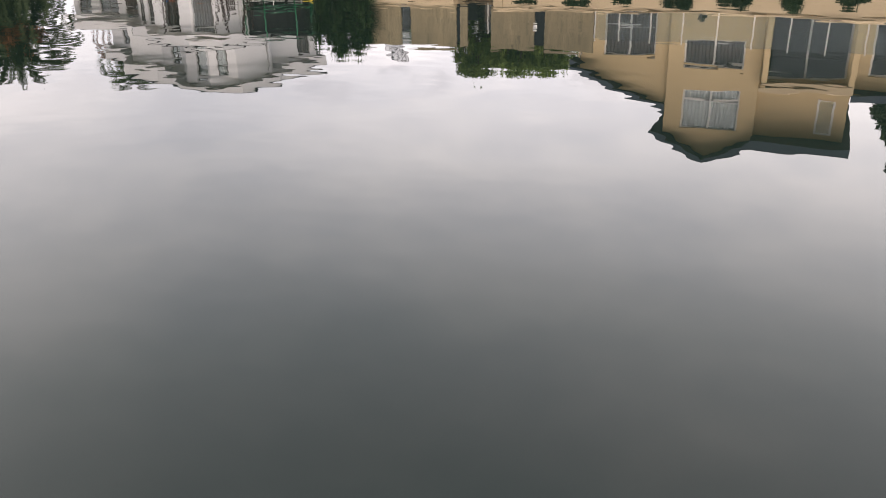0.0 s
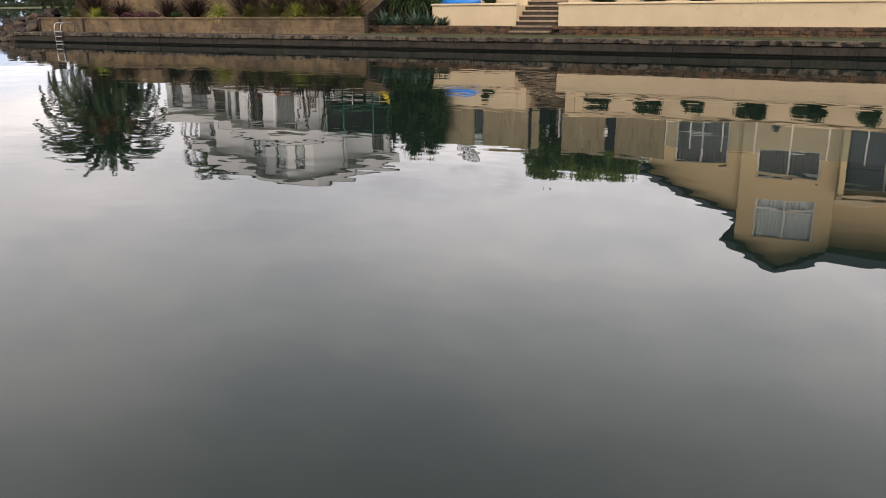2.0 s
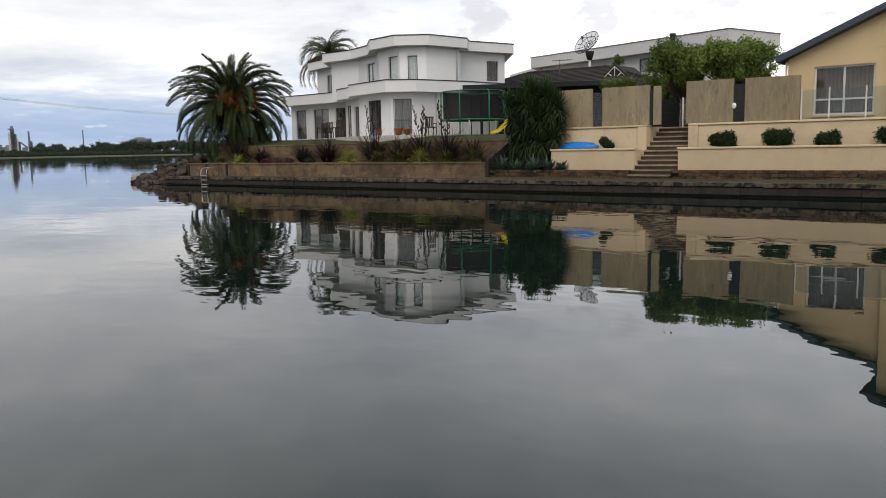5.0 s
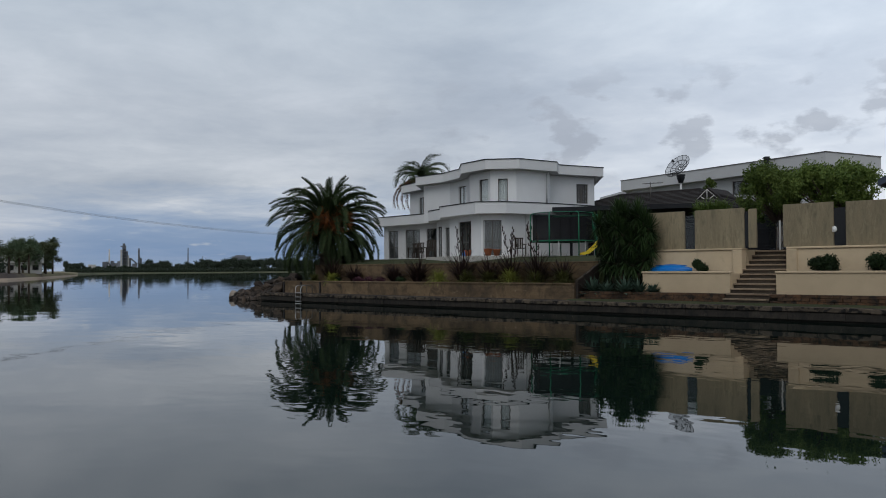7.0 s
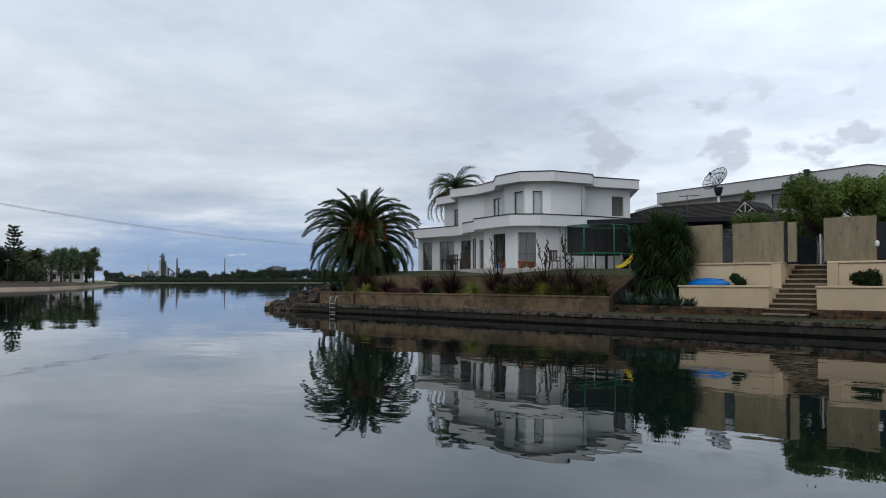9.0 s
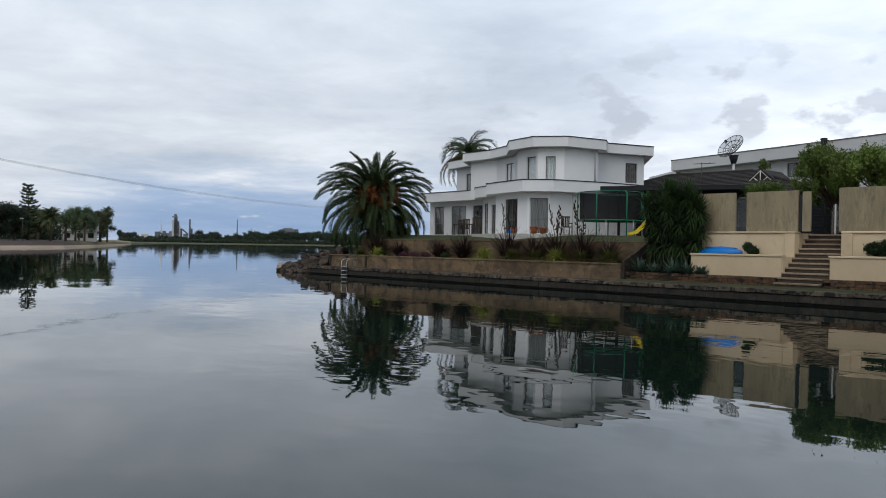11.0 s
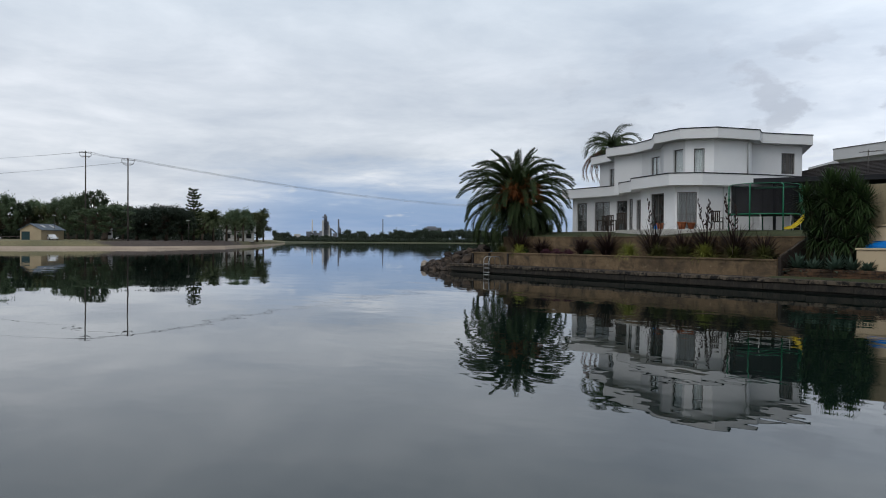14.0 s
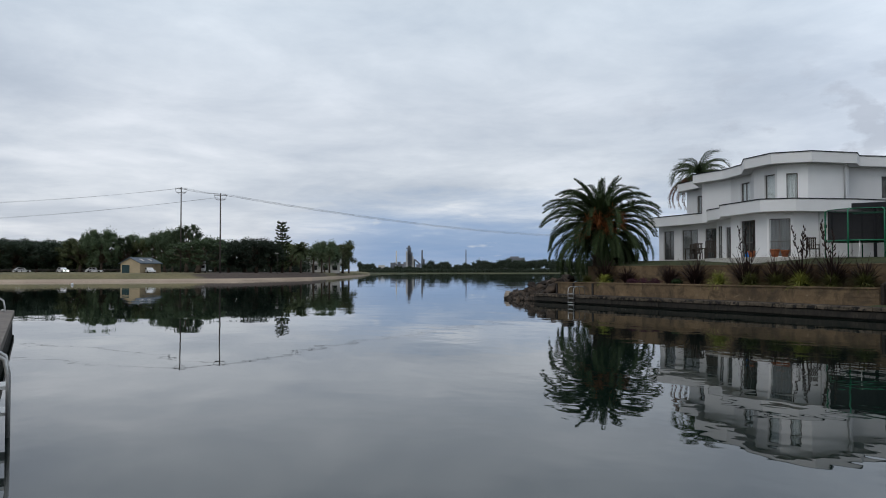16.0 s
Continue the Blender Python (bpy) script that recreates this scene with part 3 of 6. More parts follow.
stairs = thing("garden_stairs", "worn stone garden stairs between cream walls", "stairs", kind="structure", at=(-13.6, 31.5, 0.5))
for k in range(11):
    y = 31.42 + 0.31 * k
    z = 0.54 + 0.197 * k
    x0, x1 = (-14.62, -12.85) if k < 2 else (-14.58, -12.74)
    bm = fresh()
    box(bm, x0, y + 0.05, 0.4 if k < 3 else z - 0.5, x1, y + 0.62, z + 0.125)
    # riser body, its shade put into the stone colour
    step = part("step", bm, M_STEPSHADE, stairs)
    bm = fresh()
    n = 3
    for j in range(n):
        a = x0 + (x1 - x0) * j / n
        box(bm, a + 0.006, y, z + 0.128, a + (x1 - x0) / n - 0.006, y + 0.34, z + 0.197)
    soften(bm, 0.012)
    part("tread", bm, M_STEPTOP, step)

# ---- brown brick edging ----
edging = thing("brick_edging", "low edging of weathered brown bricks along the grass", "brick edging", kind="structure", at=(0, 31.7, 0.5))
bricks = [block_mesh("brick", M_BROWN, 0.58, 0.22, 0, 0.128, 0.012, 0.006, 40 + k) for k in range(4)]
extra = fresh()
for k in range(3):
    x = -21.7 + (0.3 if k % 2 else 0)
    while x < QX1 - 0.6:
        if not (-15.2 < x < -12.85):
            if x < 3.0:
                piece("brick", rng.choice(bricks), edging, Matrix.Translation((x, 31.62 + rng.uniform(-0.012, 0.012), 0.53 + 0.134 * k)))
            else:
                box(extra, x, 31.62, 0.53 + 0.134 * k, x + 0.58, 31.84, 0.658 + 0.134 * k)
        x += 0.595
tagged(part("brick_run", extra, M_BROWN, edging), kind="stuff")
bm = fresh()
box(bm, -21.7, 31.8, 0.45, -14.62, 32.2, 0.90)
box(bm, -21.7, 32.1, 0.45, -19.4, 33.4, 0.90)
box(bm, -12.8, 31.8, 0.45, QX1, 32.1, 0.90)
part("soil", bm, M_SOIL, edging)
bm = fresh()
box(bm, -15.2, 31.64, 0.5, -14.64, 31.86, 0.92)
part("end_block", bm, M_BROWN, edging)

# ---- rendered privacy panels and glass fence ----
for x0, x1, z1 in ((-19.35, -17.31, 4.50), (-16.81, -14.58, 4.50), (-14.40, -14.06, 4.44), (-12.95, -11.0, 4.54), (-10.54, -8.45, 4.52)):
    bm = fresh()
    box(bm, x0, 33.50, 2.80, x1, 33.62, z1)
    soften(bm, 0.012)
    tagged(part("privacy_panel", bm, M_PANEL), "streaked beige rendered privacy panel on the terrace wall", "fence panel", "terrace panels")
gx = [-8.40, -7.41, -6.15, -4.91, -3.6, -2.3, -1.0, 0.3, 1.6, 2.9, 4.2, 5.5]
fence = thing("glass_fence", "clear glass pool fence with slim white posts", "glass fence", at=(-3, 33.55, 2.8))
for a in gx:
    bm = fresh()
    box(bm, a - 0.025, 33.50, 2.80, a + 0.025, 33.55, 3.99)
    soften(bm, 0.008)
    part("post", bm, M_FRAME, fence, "white aluminium post")
for a, b in zip(gx, gx[1:]):
    bm = fresh()
    box(bm, a + 0.035, 33.518, 2.84, b - 0.035, 33.53, 3.93)
    part("pane", bm, M_CLEAR, fence, "clear glass pane")
for x0, x1 in ((-17.28, -16.84), (-14.56, -14.42), (-10.98, -10.56)):
    bm = fresh()
    box(bm, x0, 33.54, 2.84, x1, 33.552, 4.3)
    tinted = x0 > -15
    part("pane", bm, M_TINT if tinted else M_CLEAR, fence, "dark tinted glass infill between two rendered panels" if tinted else "clear glass infill between two rendered panels")
gate = thing("pool_gate", "glass pool gate with a white post at the stair head", "gate", at=(-13.5, 34.6, 2.73))
for a in (-13.50,):
    bm = fresh()
    box(bm, a - 0.03, 34.55, 2.68, a + 0.03, 34.61, 3.95)
    soften(bm, 0.008)
    part("post", bm, M_FRAME, gate, "white aluminium post")
for a, b in ((-14.02, -13.52), (-13.52, -13.02)):
    bm = fresh()
    box(bm, a + 0.04, 34.575, 2.76, b - 0.04, 34.587, 3.9)
    part("pane", bm, M_CLEAR, gate, "clear glass pane")

# ---- houses ----
def seg_matrix(p0, p1, z=0.0):
    d = (Vector(p1) - Vector(p0)).normalized()
    m = Matrix(((d.x, -d.y, 0, p0[0]), (d.y, d.x, 0, p0[1]), (0, 0, 1, z), (0, 0, 0, 1)))
    return m, (Vector(p1) - Vector(p0)).length


def wall_run(house, p0, p1, z0, z1, mat, openings=(), thick=0.25, label=""):
    """One straight wall from p0 to p1, its outer face on the line, with real openings."""
    m, length = seg_matrix(p0, p1)
    cuts = sorted({0.0, length, *[c for o in openings for c in o[:2]]})
    b = fresh()
    for a, c in zip(cuts, cuts[1:]):
        hole = [o for o in openings if o[0] <= (a + c) / 2 <= o[1]]
        if not hole:
            obox(b, m, a, 0, z0, c, thick, z1)
        else:
            o = hole[0]
            if o[2] > z0 + 0.01:
                obox(b, m, a, 0, z0, c, thick, o[2])
            if o[3] < z1 - 0.01:
                obox(b, m, a, 0, o[3], c, thick, z1)
    bmesh.ops.recalc_face_normals(b, faces=b.faces[:])
    bmesh.ops.remove_doubles(b, verts=b.verts[:], dist=0.0005)
    part("wall", b, mat, house, label, False)
    return m


def window(house, m, s0, s1, z0, z1, frame_mat, bars=1, rails=(), curtain=None, depth=0.09, fw=0.05, glass=None):
    b = fresh()
    obox(b, m, s0, depth, z0, s0 + fw, depth + 0.06, z1)
    obox(b, m, s1 - fw, depth, z0, s1, depth + 0.06, z1)
    obox(b, m, s0 + fw, depth, z0, s1 - fw, depth + 0.06, z0 + fw)
    obox(b, m, s0 + fw, depth, z1 - fw, s1 - fw, depth + 0.06, z1)
    win = part("window", b, frame_mat, house)
    b = fresh()
    for k in range(bars):
        c = s0 + (s1 - s0) * (k + 1) / (bars + 1)
        obox(b, m, c - fw / 2, depth - 0.004, z0 + fw, c + fw / 2, depth + 0.05, z1 - fw)
    for z in rails:
        obox(b, m, s0 + fw, depth - 0.002, z - fw / 2, s1 - fw, depth + 0.052, z + fw / 2)
    if bars or rails:
        part("glazing_bar", b, frame_mat, win)
    for k in range(bars + 1):
        a = s0 + (s1 - s0) * k / (bars + 1) + fw * 0.6
        c = s0 + (s1 - s0) * (k + 1) / (bars + 1) - fw * 0.6
        b = fresh()
        obox(b, m, a, depth + 0.02, z0 + fw, c, depth + 0.028, z1 - fw)
        part("pane", b, glass or M_GLASS, win)
    if curtain is not None:
        b = fresh()
        n = max(6, int((s1 - s0) / 0.07))
        cols = []
        a0, a1 = curtain[1], curtain[2]
        for k in range(n + 1):
            s = s0 + (s1 - s0) * (a0 + (a1 - a0) * k / n)
            y = depth + 0.12 + (0.03 if k % 2 else -0.03)
            cols.append([b.verts.new(m @ Vector((s, y, z))) for z in (z0 + 0.02, z1 + 0.05)])
        for p, q in zip(cols, cols[1:]):
            b.faces.new((p[0], q[0], q[1], p[1]))
        part("curtain", b, curtain[0], win, fix=False)
    return win


M_CURTAINDK = material("grey_voile_curtain", (0.15, 0.149, 0.146), (0.085, 0.085, 0.084), 0.9, 1.0, 10.0, 0.1, stretch=(6, 6, 0.2))
M_CURTAINW = material("white_net_curtain", (0.85, 0.85, 0.83), (0.78, 0.78, 0.77), 0.9, 1.0, 10.0, 0.1)
M_SLAB = material("pale_concrete_paving", (0.50, 0.48, 0.44), (0.40, 0.385, 0.35), 0.9, 0.8, 20.0, 0.2)
M_RUBBERB = material("black_wire", (0.025, 0.025, 0.025), (0.018, 0.018, 0.018), 0.7, 3.0, 30.0, 0.3)
PARAPET = [(-45.3, 42.5), (-42.1, 41.5), (-40.4, 39.25), (-37.5, 39.0), (-35.2, 38.1), (-33.4, 36.35), (-31.0, 35.8), (-29.4, 37.0), (-28.8, 39.85), (-29.5, 41.0), (-28.4, 44.3), (-34.6, 52.0), (-46.0, 52.0)]
BAND = [(-46.5, 40.7), (-40.1, 40.2), (-38.5, 38.6), (-36.7, 37.9), (-35.4, 36.5), (-31.35, 35.3), (-30.0, 36.5), (-28.9, 40.0), (-28.4, 44.1), (-34.6, 52.0), (-47.0, 52.0)]


def white_house():
    house = thing("white_house", "two-storey white rendered house with flat roofs and stepped bays", "house", at=(-37, 44, 2.7))
    up, lo = inset(PARAPET, 0.55), inset(BAND, 0.6)
    b = fresh()
    prism(b, inset(BAND, -0.9), 2.3, 2.74)
    part("terrace_slab", b, M_SLAB, house, "pale paved terrace round the house")
    low_open = {0: [(0.52, 1.71, 2.80, 4.87), (2.55, 4.26, 2.80, 4.87), (4.96, 6.05, 2.80, 4.87)], 2: [(0.05, 0.70, 2.80, 4.84), (1.22, 1.90, 2.80, 4.72)],
                4: [(1.10, 2.60, 2.80, 4.88)], 5: [(0.12, 1.20, 2.80, 4.86)]}
    for i in range(len(lo)):
        p0, p1 = lo[i], lo[(i + 1) % len(lo)]
        ops = low_open.get(i, [])
        m = wall_run(house, p0, p1, 2.5, 5.25, M_WHITE, ops)
        if i == 6:
            b = fresh()
            obox(b, m, 1.70, -0.14, 4.1, 2.02, -0.004, 4.62)
            soften(b, 0.02)
            box_ = part("meter_box", b, M_FRAME, house)
            b = fresh()
            obox(b, m, 1.78, -0.155, 4.34, 1.94, -0.142, 4.52)
            part("meter_window", b, M_RUBBERB, box_)
            b = fresh()
            tube(b, [m @ Vector((1.55, -0.05, 2.75)), m @ Vector((1.55, -0.05, 5.2))], 0.04, 8)
            part("downpipe", b, M_GREYWALL, house)
        for k, o in enumerate(ops):
            cur = (M_CURTAINDK if (i, k) in ((0, 0), (0, 2), (4, 0)) else M_CURTAIN, 0.0, 1.0)
            window(house, m, *o, M_FRAMEBROWN, 1, (3.62,) if i in (4, 5) or k == 0 else (), cur)
    up_open = {0: [(1.55, 2.55, 5.75, 7.34)], 3: [(1.30, 2.45, 5.95, 7.38)], 5: [(0.93, 1.85, 5.93, 7.34)], 6: [(0.46, 1.03, 5.93, 7.31)], 9: [(2.01, 2.92, 6.1, 7.34)]}
    for i in range(len(up)):
        p0, p1 = up[i], up[(i + 1) % len(up)]
        ops = up_open.get(i, [])
        m = wall_run(house, p0, p1, 5.2, 7.85, M_WHITE, ops)
        if i == 7:
            b = fresh()
            tube(b, [m @ Vector((2.3, -0.07, 5.9)), m @ Vector((2.3, -0.07, 7.6)), m @ Vector((2.3, -0.2, 7.8))], 0.05, 8)
            part("downpipe", b, M_GREYWALL, house)
        for o in ops:
            window(house, m, *o, M_FRAMEBROWN, 0 if i in (6, 5) else 1, (), (M_CURTAIN if i in (9,) else M_CURTAINW, 0.5 if i == 0 else 0.0, 1.0))
            if i == 9:
                b = fresh()
                for q in range(1, 5):
                    c = o[0] + (o[1] - o[0]) * q / 5
                    obox(b, m, c - 0.022, 0.05, o[2] + 0.05, c + 0.022, 0.075, o[3] - 0.05)
                for q in range(1, 4):
                    c = o[2] + (o[3] - o[2]) * q / 4
                    obox(b, m, o[0] + 0.05, 0.046, c - 0.022, o[1] - 0.05, 0.071, c + 0.022)
                part("window_grille", b, M_FRAMEBROWN, house, "bronze grille over the end window")
            b = fresh()
            obox(b, m, o[0] - 0.04, -0.05, o[2] - 0.07, o[1] + 0.04, 0.12, o[2] - 0.005)
            part("sill", b, M_WHITE, house)
    # solid blocks instead of rooms, their darkness painted on
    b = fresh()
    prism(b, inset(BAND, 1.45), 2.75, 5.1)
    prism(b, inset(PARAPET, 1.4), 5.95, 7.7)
    part("interior", b, M_DARK, house, "dark solid blocks standing in for the unlit rooms")
    for name, line, z0, z1 in (("balcony_band", BAND, 5.22, 5.87), ("roof_parapet", PARAPET, 7.82, 8.37)):
        b = fresh()
        prism(b, line, z0, z1)
        part(name, b, M_WHITE, house)
        b = fresh()
        prism(b, inset(line, -0.03), z1 + 0.004, z1 + 0.055)
        part("edge_flashing", b, M_ROOFEDGE, house, "dark metal edge flashing")
    b = fresh()
    tube(b, [(-40.3, 40.72, 4.2), (-40.3, 40.72, 4.45)], 0.06, 8)
    part("wall_lamp", b, M_ROOFEDGE, house)


white_house()


def tan_house():
    house = thing("tan_house", "tan rendered house with a dark metal roof and white-framed windows", "house", at=(-2, 40, 2.7))
    y = 35.3
    # low wing under a sloping roof
    m, _ = seg_matrix((-9.4, y), (-5.6, y))
    w1 = (1.0, 3.2, 3.0, 4.92)
    b = fresh()
    for a, c in ((0, 1.0), (1.0, 3.2), (3.2, 3.8)):
        for lo_z, hi in (((2.6, None),) if not a == 1.0 else ((2.6, 3.0), (4.92, None))):
            z0 = lo_z
            ta, tc = (5.28 + 0.44 * a, 5.28 + 0.44 * c) if hi is None else (hi, hi)
            vs = [b.verts.new(m @ Vector(q)) for q in ((a, 0, z0), (c, 0, z0), (c, 0, tc), (a, 0, ta), (a, 0.25, z0), (c, 0.25, z0), (c, 0.25, tc), (a, 0.25, ta))]
            for f in ((0, 1, 2, 3), (7, 6, 5, 4), (0, 4, 5, 1), (3, 2, 6, 7), (0, 3, 7, 4), (1, 5, 6, 2)):
                b.faces.new([vs[i] for i in f])
    part("wall", b, M_TAN, house)
    window(house, m, *w1, M_FRAME, 1, (3.62,), (M_CURTAINB, 0.0, 1.0), fw=0.07)
    b = fresh()
    obox(b, m, 0.95, -0.06, 2.93, 3.25, 0.12, 2.99)
    part("sill", b, M_CREAM, house)
    wall_run(house, (-9.4, 47), (-9.4, y + 0.256), 2.6, 5.28, M_TAN)
    # tall bay
    ops = [(0.62, 3.0, 3.92, 5.10), (0.7, 3.0, 6.0, 7.85)]
    m2, _ = seg_matrix((-5.6, y - 0.25), (-1.95, y - 0.25))
    b = fresh()
    for a, c in ((0, 0.62), (3.0, 3.65)):
        obox(b, m2, a, 0, 2.6, c, 0.25, 8.15)
    for z0, z1 in ((2.6, 3.92), (5.10, 6.0), (7.85, 8.15)):
        obox(b, m2, 0.62, 0, z0, 3.0, 0.25, z1)
    obox(b, m2, 0.62, 0, 6.0, 0.7, 0.25, 7.85)
    part("wall", b, M_TAN, house)
    wall_run(house, (-5.6, 40), (-5.6, y + 0.256), 5.2, 8.15, M_TAN)
    wall_run(house, (-1.955, y + 0.004), (-1.955, 40), 2.6, 8.15, M_TAN)
    window(house, m2, *ops[0], M_FRAME, 1, (), (M_CURTAINB, 0.0, 1.0), fw=0.07)
    window(house, m2, *ops[1], M_FRAME, 1, (6.6,), (M_CURTAINW, 0.0, 1.0), fw=0.07)
    b = fresh()
    vs = [b.verts.new(q) for q in ((-5.6, y - 0.24, 8.15), (-1.95, y - 0.24, 8.15), (-3.8, y - 0.24, 8.85), (-5.6, y, 8.15), (-1.95, y, 8.15), (-3.8, y, 8.85))]
    for f in ((0, 1, 2), (5, 4, 3), (0, 3, 4, 1), (1, 4, 5, 2), (2, 5, 3, 0)):
        b.faces.new([vs[i] for i in f])
    part("gable", b, M_TAN, house)
    # block with balcony
    m3 = wall_run(house, (-1.95, y), (1.45, y), 2.6, 8.0, M_TAN, [(0.15, 3.15, 2.8, 5.35)])
    window(house, m3, 0.15, 3.15, 2.8, 5.35, M_FRAME, 1, (), None, fw=0.08)
    window(house, m3, 2.3, 2.95, 6.2, 7.75, M_FRAME, 0, (), None, depth=-0.03, fw=0.08)
    b = fresh()
    box(b, -1.9, y - 0.9, 5.5, 1.5, y - 0.004, 5.72)
    soften(b, 0.02)
    part("balcony_slab", b, M_CREAM, house)
    for xx in (-1.85, 1.3):
        b = fresh()
        box(b, xx, y - 0.85, 2.7, xx + 0.22, y - 0.65, 5.496)
        soften(b, 0.015)
        part("column", b, M_TAN, house)
    m4 = wall_run(house, (1.45, y), (14, y), 2.6, 5.8, M_TAN, [(0.5, 3.0, 2.9, 5.2)])
    window(house, m4, 0.5, 3.0, 2.9, 5.2, M_FRAME, 1, (), None, fw=0.08)
    wall_run(house, (1.45, y + 0.26), (1.45, 44), 5.7, 8.0, M_TAN)
    # added solid blocks whose dark colour gives the unlit rooms
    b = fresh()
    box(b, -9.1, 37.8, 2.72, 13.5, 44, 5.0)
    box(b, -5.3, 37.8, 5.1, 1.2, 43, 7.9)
    part("interior", b, M_DARK, house, "dark solid blocks standing in for the unlit rooms")

    def slab(a, c, ya, yb, thick, mat, name):
        """A sloping roof slab between two eave points (x, z)."""
        b = fresh()
        vs = [b.verts.new(q) for yy in (ya, yb) for q in ((a[0], yy, a[1]), (c[0], yy, c[1]), (c[0], yy, c[1] + thick), (a[0], yy, a[1] + thick))]
        for f in ((0, 1, 2, 3), (7, 6, 5, 4), (0, 4, 5, 1), (1, 5, 6, 2), (2, 6, 7, 3), (3, 7, 4, 0)):
            b.faces.new([vs[i] for i in f])
        return part(name, b, mat, house)
    slab((-9.75, 5.15), (-5.62, 6.97), y - 0.45, 47, 0.25, M_BLUEROOF, "roof")
    slab((-6.1, 7.98), (-3.8, 8.86), y - 0.75, 40, 0.18, M_BLUEROOF, "roof")
    slab((-3.8, 8.86), (-1.6, 8.03), y - 0.75, 40, 0.18, M_BLUEROOF, "roof")
    slab((-2.0, 8.004), (1.75, 8.004), y - 0.9, 44, 0.3, M_BLUEROOF, "roof")
    slab((1.47, 5.81), (14.3, 5.81), y - 0.6, 44, 0.25, M_BLUEROOF, "roof")
    b = fresh()
    tube(b, [(0.3, 37, 8.3), (0.3, 37, 9.0)], 0.03, 6)
    part("vent_pipe", b, M_ROOFEDGE, house)
    b = fresh()
    tube(b, [(-9.45, 35.25, 2.7), (-9.45, 35.25, 5.2)], 0.045, 8)
    part("downpipe", b, M_CREAM, house)


M_BLUEROOF = material("blue_grey_roof_metal", (0.040, 0.055, 0.080), (0.055, 0.070, 0.095), 0.45, 0.6, 20.0, 0.1)
M_CURTAINB = material("brown_curtain", (0.16, 0.125, 0.105), (0.11, 0.088, 0.075), 0.9, 1.0, 10.0, 0.1)
tan_house()


def grey_building():
    house = thing("grey_building", "long flat-roofed pale grey building behind the gardens", "house", at=(-28, 66, 2.7))
    line = [(-40.0, 65.3), (-19.9, 59.3), (-18.0, 65.2), (-30, 80), (-44, 78)]
    wl = inset(line, 0.8)
    for i in range(len(wl)):
        p0, p1 = wl[i], wl[(i + 1) % len(wl)]
        ops = [(11.7, 13.35, 7.7, 8.8), (16.4, 18.0, 7.7, 8.8)] if i == 0 else ([(2.5, 4.0, 6.6, 8.3)] if i == 1 else [])
        m = wall_run(house, p0, p1, 2.0, 9.2, M_GREYWALL, ops)
        for o in ops:
            window(house, m, *o, M_FRAMEBROWN, 1, (), (M_CURTAIN, 0, 1))
    b = fresh()
    prism(b, line, 9.1, 10.0)
    part("roof_parapet", b, M_GREYWALL, house)
    b = fresh()
    prism(b, inset(line, -0.04), 10.004, 10.07)
    part("edge_flashing", b, M_FRAMEBROWN, house)
    b = fresh()
    prism(b, [(-46.5, 71.8), (-40.5, 67.0), (-40.2, 75), (-46, 77)], 8.2, 9.3)
    part("lower_parapet", b, M_GREYWALL, house)
    b = fresh()
    prism(b, [(-45.5, 72.4), (-40.7, 68.6), (-40.4, 75), (-45, 76)], 2.0, 8.3)
    part("wall", b, M_GREYWALL, house)
    # solid filling, coloured dark for the unlit inside
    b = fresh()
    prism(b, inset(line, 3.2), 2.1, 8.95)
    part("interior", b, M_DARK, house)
    for x, yy in ((-24.4, 60.9),):
        b = fresh()
        tube(b, [(x, yy - 0.7, 9.35), (x, yy - 0.7, 9.6), (x, yy - 0.7, 10.0), (x, yy - 0.7, 10.2)], [0.12, 0.16, 0.22, 0.24], 10)
        part("rainwater_head", b, M_ROOFEDGE, house, "dark conical rainwater head")


grey_building()


